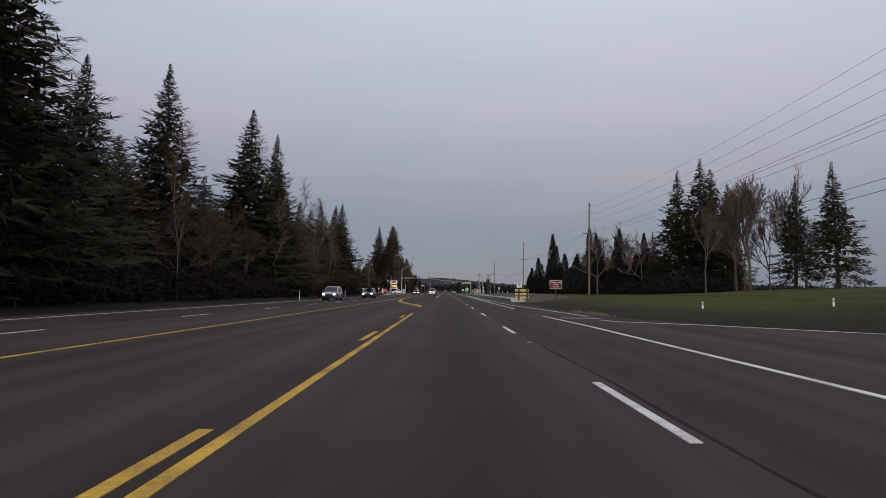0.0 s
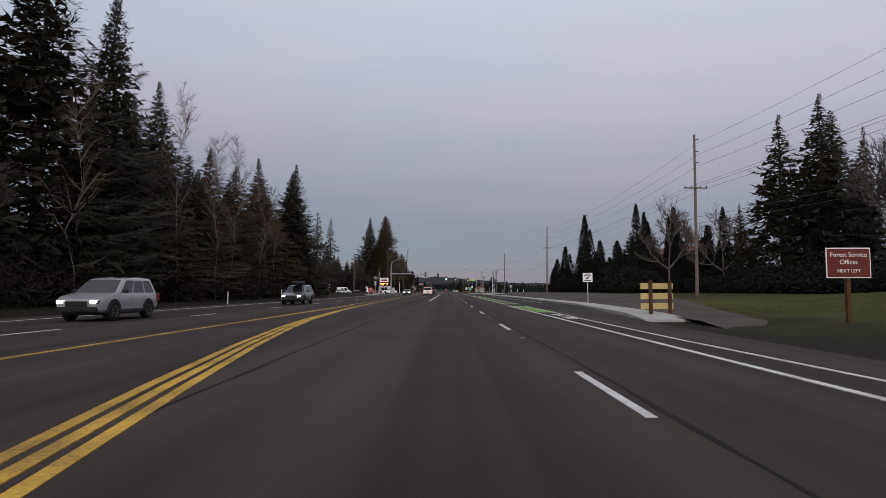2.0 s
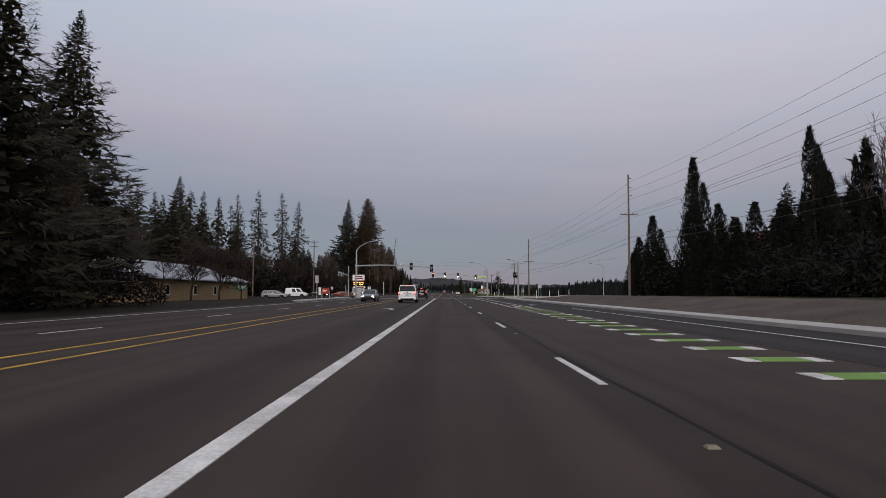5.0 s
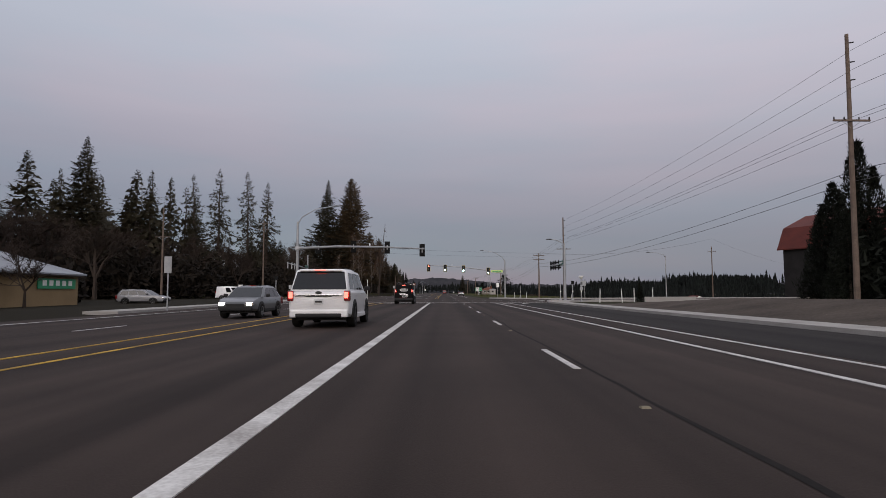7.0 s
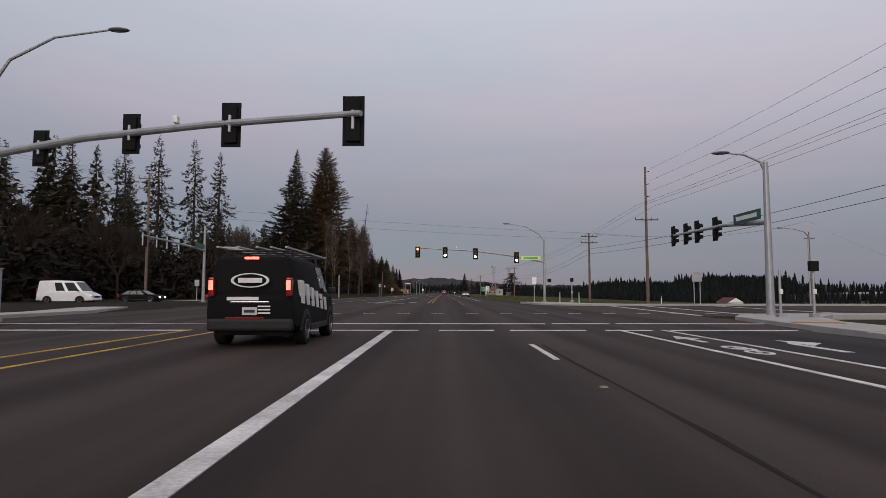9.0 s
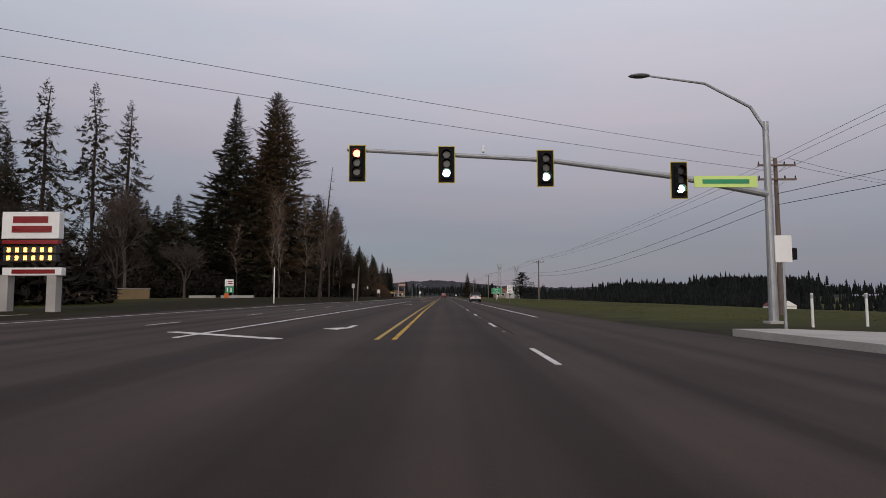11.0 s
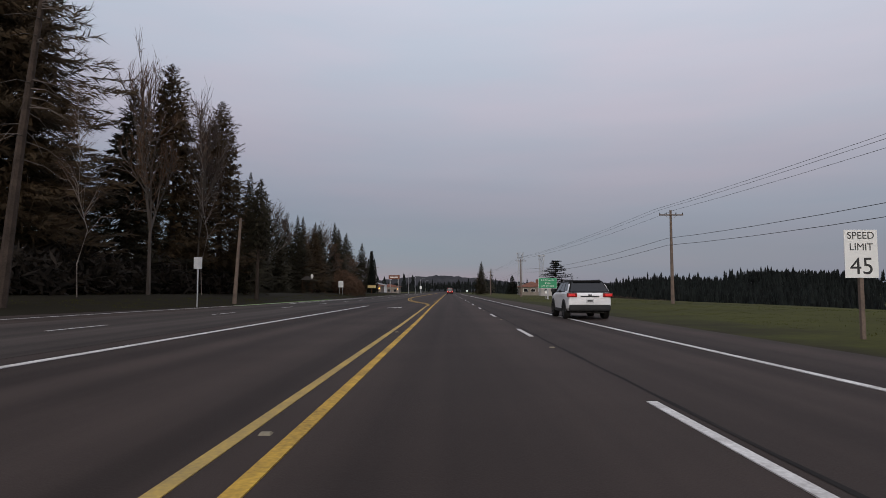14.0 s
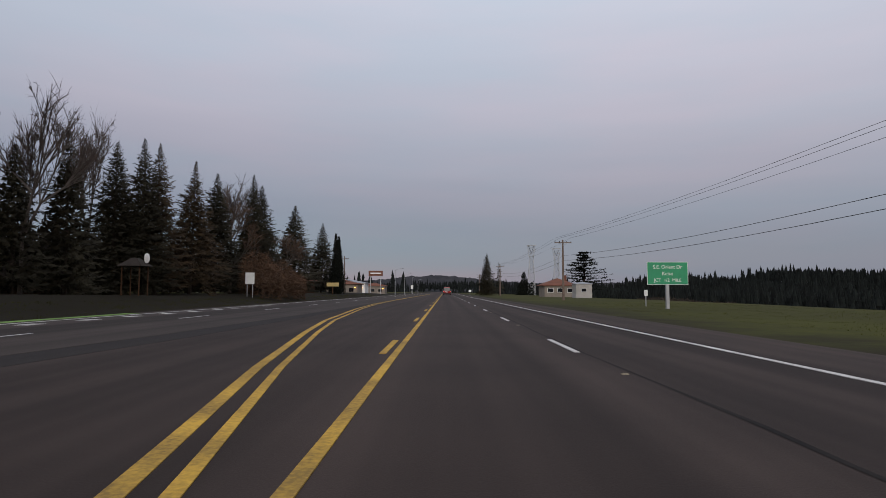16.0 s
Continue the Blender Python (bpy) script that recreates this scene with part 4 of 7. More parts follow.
def bare_tree(tone, x, y, h, r, group):
    z = ground_z(x, y) - 0.1
    root = thing("bare_tree", pose(x, y, z, 0, 0, rnd.uniform(0, 360)), {"grey": "leafless grey deciduous tree with fine twigs", "red": "leafless tree with reddish brown twigs", "dark": "leafless dark brown tree with dense twigs", "slender": "slender leafless tree with a pale stem and fine reddish twigs"}[tone], "tree", group)
    limbs, twigs = rnd.choice(BARE_SETS[tone])
    for name, me in (("trunk", limbs), ("crown", twigs)):
        ob = new(name, me)
        ob.parent, ob.scale = root, (r, r, h)
    return root


# kind, x, y, height, radius
WEST_BELT = (("fir", -27.5, 41, 27, 7.5), ("fir", -35, 49, 25, 7.5), ("fir", -31, 55, 21, 6.0), ("fir", -31.5, 72, 26.5, 6.8), ("rust", -33, 66, 17, 5.5), ("fir", -30.5, 97, 29, 8.4), ("fir", -27, 101.5, 26.5, 4.8),
             ("fir", -31, 118, 24, 6.5), ("rust", -31, 130, 19.5, 5.6), ("rust", -29, 148, 22, 6.2), ("fir", -27, 159, 23.5, 6.2), ("fir", -33, 116, 22, 5.2), ("rust", -30, 138, 19, 6), ("rust", -28.5, 122, 15, 5.0),
             ("fir", -32, 113, 18, 5.0), ("fir", -31, 173, 25, 6.2), ("fir", -33, 165, 19, 5.2), ("rust", -31, 154, 18.5, 5.6), ("fir", -26, 20, 24, 7.5), ("fir", -30, 30, 26, 7.5), ("fir", -40, 80, 16, 5), ("fir", -34, 8, 22, 7),
             ("fir", -37, 89, 15, 5.2), ("fir", -40, 104, 20, 5.5), ("fir", -41, 122, 20, 5.5), ("fir", -38, 140, 21, 5.5), ("fir", -41, 63, 20, 6), ("fir", -38, 158, 20, 5.5), ("rust", -26.5, 110, 13, 4.5), ("fir", -42, 38, 22, 6),
             ("fir", -46.5, 226, 17, 5), ("fir", -56, 232, 15, 5))
for k, x, y, h, r in WEST_BELT:
    conifer(k, x, y, h, r, "tree belt beside the highway")
for tone, x, y, h, r in (("grey", -27, 66, 11, 3.4), ("red", -28, 79, 13, 4.5), ("grey", -36, 92, 14.5, 4.5), ("red", -28.5, 112, 16, 4.5), ("red", -29, 133, 13, 4.5), ("red", -26.5, 142, 12, 4.5), ("grey", -25.5, 70, 11, 3.5), ("red", -27, 166, 11, 4), ("grey", -27, 86, 10, 3.5), ("slender", -24.6, 108, 20, 6), ("slender", -24, 116, 18, 6), ("slender", -25.2, 124, 19, 6), ("slender", -24.6, 133, 16, 6), ("slender", -25, 141, 16, 5), ("slender", -24, 92, 15, 5), ("slender", -24.5, 60, 16, 5)):
    bare_tree(tone, x, y, h, r, "leafless trees in the belt")
for k, x, y, h, r in (("sparse", -65, 391, 41, 6.4), ("sparse", -71.5, 391, 45, 6.6), ("sparse", -83, 392, 46, 7.6), ("sparse", -90, 390, 44, 6.4), ("fir", -100, 390, 43, 6.4), ("fir", -106, 388, 45, 9), ("fir", -113, 390, 46, 10), ("fir", -122, 386, 43, 9.5), ("fir", -128, 390, 45, 10), ("fir", -117, 394, 40, 9), ("fir", -142, 388, 42, 10), ("fir", -109, 395, 38, 9), ("fir", -94, 397, 36, 8),
                      ("fir", -80, 303, 36, 8), ("fir", -90, 300, 32, 7), ("fir", -100, 300, 34, 7.5), ("fir", -72, 296, 20, 6), ("fir", -134, 380, 44, 8), ("fir", -112, 310, 33, 8), ("sparse", -96, 394, 40, 6), *[("fir", -62 - 7.5 * k, 398 + 5 * (k % 3), 20 + 6 * (k * 7 % 4) / 3, 6.5) for k in range(10)], ("fir", -66, 340, 15, 5), ("fir", -74, 345, 17, 5.5), ("fir", -58, 356, 14, 4.5)):
    conifer(k, x, y, h, r, "tall firs behind the car park")
for k, x, y, h, r in (("fir", -43, 391, 41.5, 9.5), ("broad", -33.4, 390, 42, 10.5), ("fir", -38, 388, 27, 7.5), ("fir", -49, 393, 21, 5.5), ("rust", -37.2, 395, 36, 8), 
                      ("fir", -46, 372, 18, 5), ("broad", -29, 411, 24.5, 6.2), ("broad", -26.5, 417, 22.5, 5.4), ("fir", -50, 379, 16, 4), ("fir", -54, 386, 17, 4), ("stemmed", -19.8, 410, 12.6, 2.4), ("fir", -24, 419, 14.5, 3.4), ("fir", -32, 407, 21, 5),
                      ("fir", -28, 451, 13, 3.6), ("rust", -26, 454, 13.5, 3.4), ("fir", -26, 468, 13.5, 4.2), ("fir", -24, 478, 14, 3.8), ("fir", -28.5, 440, 10, 2.6), ("fir", -27, 443, 11.5, 2.8), ("fir", -26, 452, 13.5, 3.2), ("rust", -25, 459, 13, 4), ("fir", -24, 476, 15, 3.4),
                      ("fir", -28, 511, 16, 6), ("fir", -26, 526, 14.5, 5.4), ("dense", -22, 521, 12, 3.0), ("dense", -25, 541, 13, 3.4), ("fir", -33, 500, 13, 4.8), ("fir", -38, 470, 14, 5), ("fir", -34, 424, 14, 4.8), ("fir", -40, 410, 18, 5), ("fir", -44, 398, 20, 5.5), ("fir", -52, 400, 19, 5), ("fir", -58, 404, 17, 5), ("fir", -64, 398, 21, 5.5), ("fir", -70, 404, 18, 5), ("fir", -56, 418, 17, 5), ("fir", -48, 424, 16, 5), ("fir", -66, 420, 20, 6), ("fir", -46, 460, 14, 5), ("fir", -76, 410, 22, 6)):
    conifer(k, x, y, h, r, "firs along the highway verge")
for tone, x, y, h, r in (("grey", -42, 203, 12.5, 4), ("grey", -40, 198, 11, 3.6), ("red", -24, 396, 21, 4.2), ("grey", -25.5, 409, 21, 4), ("grey", -28, 440, 14, 4.5), ("grey", -32, 454, 17, 4), ("grey", -30, 483, 16, 4), ("red", -26, 496, 11, 5.5), ("red", -25, 470, 12, 4), ("grey", -44, 352, 16, 5), ("grey", -40, 362, 9, 4), ("slender", -25, 378, 18, 5), ("slender", -28.5, 374, 19, 5.5), ("slender", -26.5, 366, 15, 5), ("slender", -31.5, 380, 21, 6), ("slender", -23.5, 386, 13, 4), ("slender", -23, 404, 17, 4.5), ("slender", -35, 371, 13, 4.5), ("grey", -29, 430, 12, 4)):
    bare_tree(tone, x, y, h, r, "leafless trees along the verge")
for k, x, y, h, r in (("fir", 60, 160, 32, 8), ("fir", 63, 153, 33.5, 9), ("fir", 67, 156, 31.5, 8), ("dense", 61, 150, 17, 6), ("fir", 58, 105, 19, 3.6), ("fir", 58, 94, 19, 4.4), ("dense", 55, 172, 17, 3.6), ("fir", 56, 166, 17, 3.6), ("fir", 68, 150, 27, 5)):
    conifer(k, x, y, h, r, "firs on the grass field")
for tone, x, y, h, r in (("grey", 50, 121, 18, 5), ("grey", 60, 126, 22, 5.5), ("grey", 37.5, 154, 16.5, 5.2), ("grey", 53, 168, 17, 6.2), ("grey", 66, 128, 20, 5), ("grey", 57, 201, 23, 8), ("grey", 64, 112, 15, 4), ("grey", 63, 136, 25, 7), ("grey", 60, 124, 25, 6.5), ("grey", 66, 119, 24, 6)):
    bare_tree(tone, x, y, h, r, "leafless trees on the field")
for k, x, y, h, r in (("dense", 30.5, 218, 9.5, 3.6), ("dense", 33, 219, 13.0, 4.2), ("dense", 36.8, 212.5, 20.5, 5.0), ("dense", 41.5, 214, 14, 5), ("dense", 45, 210, 13.5, 5), ("fir", 47, 206, 15.5, 4.8), ("fir", 51, 204, 18, 5.4),
                      ("dense", 46.5, 199, 21.5, 4.2), ("dense", 49.5, 202, 20, 4.2), ("dense", 58, 205, 21.5, 4.6), ("dense", 55, 197, 14, 5), ("dense", 51, 214, 14, 5.6), ("dense", 42, 207, 9, 4.6), ("dense", 37, 208, 9, 4.6), ("dense", 33, 215, 7.5, 3.6),
                      ("dense", 62, 198, 13, 5), ("dense", 44, 188, 12, 4.6), ("dense", 49, 181, 13, 4.6), ("dense", 56, 182, 12, 5), ("dense", 60, 215, 15, 5.5), ("dense", 67, 206, 17, 5.5), ("dense", 35, 205, 9, 4), ("dense", 37, 200, 10, 5.2), ("dense", 41, 196, 11, 5.4), ("dense", 47, 191, 11, 5.4), ("dense", 53, 188, 12, 5.6), ("dense", 29.6, 215, 6.5, 2.6)):
    conifer(k, x, y, h, r, "dark evergreens behind the earth bank")
for x, y, h, r in ((-46, 236, 10, 5), (-50, 244, 12, 6), (-56, 238, 12, 6), (-44, 300, 12, 6), (-52, 292, 13, 6.5), (-60, 284, 13, 6.5), (-68, 280, 14, 7), (-77, 279, 14, 7), (-86, 276, 14, 7), (-48, 310, 12, 6), (-40, 322, 11, 5.5), (-58, 300, 13, 6), (-36, 335, 10, 5),
                   (-60, 215, 12, 6), *[(-56 - 8 * k, 268 + 3 * (k % 3), 13 + k % 3, 7) for k in range(7)], *[(-44 - 7 * k, 226 - 4 * (k % 2), 11 + k % 3, 6) for k in range(4)], (-52, 215, 10, 5), (-54, 198, 10, 5.5), (-50, 186, 10, 5)):
    bare_tree("dark", x, y, h, r, "dark bare trees behind the car park")
for x, y, h, r in ((-31, 198, 5.2, 2.8), (-30.5, 206, 5.0, 2.8), (-30.5, 215, 5.2, 3.0), (-31, 190, 5.5, 3)):
    bare_tree("dark", x, y, h, r, "small bare trees before the shop")
conifer("fir", 13, 594, 13.5, 3.8, "firs beside the far road")
conifer("sparse", 17.5, 600, 11, 2.0, "firs beside the far road")


conifer("dense", 23.8, 244.6, 2.5, 0.75, "shrubs at the junction")
conifer("dense", 28.5, 622, 8.5, 5.0, "firs beside the far road")


def brush(name, spots, label, mat=BRUSH, count=5000, size=0.5, seed=5, broad=0.16):
    """Undergrowth: leafy tufts and stems filling rounded spots (x, y, rx, ry, h)."""
    r = random.Random(seed)
    v, f = [], []
    area = [a * b for _, _, a, b, _ in spots]
    for (x, y, rx, ry, h), ar in zip(spots, area):
        for _ in range(int(count * ar / sum(area))):
            a, u = r.uniform(0, 6.283), math.sqrt(r.random())
            px, py = x + rx * u * math.cos(a), y + ry * u * math.sin(a)
            top = h * (1 - 0.55 * u * u) * (0.75 + 0.5 * noise.noise((px * 0.35, py * 0.35, 0)))
            pz = ground_z(px, py) + max(0.1, top) * r.random() ** 0.6
            d = Vector((r.gauss(0, 1), r.gauss(0, 1), r.gauss(0.3, 0.8))).normalized() * size * r.uniform(0.5, 1.3)
            w = d.cross(Vector((r.gauss(0, 1), r.gauss(0, 1), r.gauss(0, 1)))).normalized() * size * broad
            c = Vector((px, py, pz))
            j = len(v)
            v += [c - d, c + w, c + d, c - w]
            f.append((j, j + 1, j + 2, j + 3))
    return tagged(link(name, v, f, mat), label, "undergrowth", kind="stuff")


brush("undergrowth_west", [(-31, y, 7, 7, 7.5) for y in range(-10, 176, 9)] + [(-25.5, y, 3, 6, 4.0) for y in range(-5, 172, 8)], "dark leafless undergrowth below the tree belt", count=78000, size=0.46, broad=0.13)
brush("undergrowth_north_west", [(-30, y, 6, 6, 5.0) for y in range(384, 430, 10)] + [(-34, y, 6, 6, 8.0) for y in range(430, 510, 8)] + [(-45, y, 8, 8, 7) for y in range(372, 480, 12)] + [(-60 - 9 * k, 376 + k, 8, 7, 15) for k in range(10)] + [(-52, 350, 6, 8, 7)], "dark undergrowth below the verge trees", count=62000, size=0.6, seed=6, broad=0.2)
brush("undergrowth_car_park", [(-62 - 10 * k, 312 - 2 * k, 9, 7, 13) for k in range(7)] + [(-46, 236, 7, 4, 10), (-50, 284, 8, 7, 11), (-58, 277, 8, 6, 11), (-68, 277, 9, 6, 12), (-78, 277, 9, 6, 12), (-44, 322, 8, 8, 9), (-54, 310, 8, 8, 12), (-44, 234, 6, 5, 7), (-54, 205, 8, 8, 8), (-58, 222, 8, 8, 9), (-62, 292, 8, 8, 12), (-75, 288, 9, 8, 12), (-90, 285, 9, 8, 12), (-104, 282, 9, 8, 12), (-50, 296, 6, 7, 9), (-40, 310, 6, 7, 8), (-50, 325, 7, 8, 9), (-36, 324, 5, 6, 6), (-54, 190, 8, 9, 8)], "dark leafless brush behind the low building", count=46000, size=0.85, seed=7, broad=0.28)
brush("undergrowth_east", [(40, y, 6, 6, 7) for y in range(180, 218, 8)] + [(56, y, 8, 8, 6) for y in range(140, 220, 11)] + [(33 + 4 * k, 214, 4, 4, 7) for k in range(7)], "dark evergreen undergrowth behind the bank", mat=CYPRESS, count=62000, size=0.5, seed=8, broad=0.24)

brush("undergrowth_reddish", [(-20.6, 468, 2.6, 3, 6.5), (-20.2, 475, 2.6, 3.2, 5.5), (-22, 482, 3, 3.5, 6)], "reddish brown leafless shrubs along the verge", mat=TWIG_RED, count=9000, size=0.5, seed=10, broad=0.05)

brush("undergrowth_valley", [(60 + 12 * k, 560 - 2 * k, 10, 4, 1.6) for k in range(8)], "grey-brown scrub before the far forest", mat=SCRUB, count=5000, size=0.6, seed=9)

# ---- distance: ridges of forest and a hill with haze in its colour ----
def far_forest(name, spots, label, seed, hmin, hmax):
    """Many small pointed trees along strips (x0, y0, x1, y1, depth, base z, count)."""
    r = random.Random(seed)
    v, f = [], []
    for x0, y0, x1, y1, depth, z0, z1, count in spots:
        for _ in range(count):
            u = r.random()
            x, y = x0 + (x1 - x0) * u + r.uniform(-depth, depth) * 0.3, y0 + (y1 - y0) * u + r.uniform(0, depth)
            b = z0 + (z1 - z0) * (0.5 + 0.8 * noise.noise((x * 0.006, y * 0.006, 7.0)))
            h = r.uniform(hmin, hmax) * (1.35 if r.random() < 0.07 else 1)
            w = h * r.uniform(0.14, 0.24)
            for k in range(4):
                zb, zt = b + h * (0.05 + 0.22 * k), b + h * min(1, 0.42 + 0.22 * k)
                ww = w * (1 - 0.21 * k)
                j, a0 = len(v), r.uniform(0, 6)
                v.extend([(x + ww * math.cos(a0 + q * 1.2566) * r.uniform(0.7, 1.2), y + ww * math.sin(a0 + q * 1.2566), zb) for q in range(5)])
                v.append((x, y, zt))
                f.extend([(j + q, j + (q + 1) % 5, j + 5) for q in range(5)])
    return tagged(link(name, v, f, FAR_FOREST), label, "forest", kind="stuff")


far_forest("forest_east", [(40, 720, 260, 720, 50, -13, -9, 800), (60, 985, 210, 985, 60, -5, 0, 420), (200, 990, 330, 990, 60, -1, 7, 520), (325, 990, 445, 990, 60, 8, 15, 620), (440, 990, 1400, 860, 100, -2, 6, 1100),
                           (60, 940, 1300, 880, 40, -13, -6, 1500), (200, 962, 445, 962, 30, -6, 2, 700), (325, 976, 445, 976, 15, 1, 9, 420), (180, 640, 900, 520, 60, -16, -10, 900), (175, 630, 900, 512, 30, -20, -15, 800)], "dark conifer forest along the valley", 21, 8, 14)
far_forest("forest_north", [(22, 950, 260, 800, 80, -9, -5, 900), (-220, 1250, 120, 1350, 120, -2, 8, 500), (-190, 640, -40, 700, 60, -1, 2, 130)], "dark conifer forest at the end of the road", 22, 8, 14)


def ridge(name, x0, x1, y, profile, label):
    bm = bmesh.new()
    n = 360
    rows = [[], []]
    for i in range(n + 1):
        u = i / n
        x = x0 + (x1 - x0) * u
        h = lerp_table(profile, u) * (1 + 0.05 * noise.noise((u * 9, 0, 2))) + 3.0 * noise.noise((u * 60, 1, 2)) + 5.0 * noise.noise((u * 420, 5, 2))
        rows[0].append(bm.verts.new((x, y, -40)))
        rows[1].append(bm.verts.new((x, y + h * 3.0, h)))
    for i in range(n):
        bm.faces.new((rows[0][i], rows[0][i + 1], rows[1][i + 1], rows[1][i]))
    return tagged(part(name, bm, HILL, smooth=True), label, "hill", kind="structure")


ridge("backdrop_hill", -900, 1400, 2300, ((0, 10), (0.2, 20), (0.33, 50), (0.38, 56), (0.44, 44), (0.5, 30), (0.6, 28), (0.75, 40), (1.0, 30)), "low forested hills on the horizon with haze painted into their colour")


def dead_fir(x, y, h, dx):
    """A dead fir: a leaning bare trunk with thin drooping stubs."""
    root = thing("dead_fir_tree", pose(x, y, ground_z(x, y) - 0.1), "tall dead fir with bare drooping branches", "tree")
    bm = bmesh.new()
    pipe(bm, [(0, 0, 0), (dx * 0.3, 0, h * 0.35), (dx * 0.65, 0.1, h * 0.7), (dx, 0, h)], 0.3, 0.03, 8)
    part("trunk", bm, BARK, root)
    q = random.Random(9)
    bm = bmesh.new()
    for k in range(70):
        u = q.uniform(0.3, 0.98)
        a, ln = q.uniform(0, 6.283), (1.05 - u) * 4.2 * q.uniform(0.4, 1.0) + 0.3
        p0 = Vector((dx * u, 0, h * u))
        e = Vector((math.cos(a), math.sin(a), 0)) * ln
        pipe(bm, [p0, p0 + e * 0.5 - Vector((0, 0, 0.08 * ln)), p0 + e - Vector((0, 0, 0.35 * ln))], 0.035, 0.008, 3)
    ob = part("dead_branch", bm, GREY_BARK, root)
    ob["kind"] = "stuff"


dead_fir(-22.4, 378, 24.5, 2.2)


# ---- vehicles ----
def wheel(parent, x, y, r, w, side, rim):
    """Tyre with a rounded shoulder and a spoked rim, axle along x."""
    bm = bmesh.new()
    prof = ((0.62 * r, -w / 2), (0.93 * r, -w / 2), (r, -w / 2 + 0.04), (r, w / 2 - 0.04), (0.93 * r, w / 2), (0.62 * r, w / 2))
    n = 28
    loft(bm, [[(dx, q * math.sin(a), q * math.cos(a)) for q, dx in prof] for a in [2 * math.pi * k / n for k in range(n + 1)]], False)
    t = part("wheel", bm, RUBBER, parent, smooth=False)
    t.location = (x, y, r)
    bm = bmesh.new()
    tube(bm, (side * (w / 2 - 0.05), 0, 0), (side * (w / 2 - 0.02), 0, 0), 0.16 * r, 0.14 * r, 12)
    for k in range(7):
        a = 2 * math.pi * k / 7
        box(bm, (side * (w / 2 - 0.035), 0.34 * r * math.sin(a), 0.34 * r * math.cos(a)), (0.02, 0.11 * r, 0.58 * r),
            m=Matrix.Translation((side * (w / 2 - 0.035), 0.34 * r * math.sin(a), 0.34 * r * math.cos(a))) @ Matrix.Rotation(-a, 4, "X") @ Matrix.Translation((-side * (w / 2 - 0.035), -0.34 * r * math.sin(a), -0.34 * r * math.cos(a))))
    loft(bm, [[(side * dx, q * math.sin(a), q * math.cos(a)) for q, dx in ((0.58 * r, w / 2 - 0.06), (0.65 * r, w / 2 - 0.06), (0.65 * r, w / 2 + 0.004), (0.6 * r, w / 2 + 0.004))] for a in [2 * math.pi * k / n for k in range(n + 1)]], False)
    part("rim", bm, rim, t)
    bm = bmesh.new()
    tube(bm, (side * (w / 2 - 0.10), 0, 0), (side * (w / 2 - 0.08), 0, 0), 0.6 * r, 0.6 * r, 20)
    part("brake_disc", bm, TRIM, t)


def bar(parent, name, c, s, mat, bevel=0.02, label="", rz=0.0):
    bm = bmesh.new()
    box(bm, c, s, rz, min(bevel, min(s) * 0.4))
    return part(name, bm, mat, parent, label)


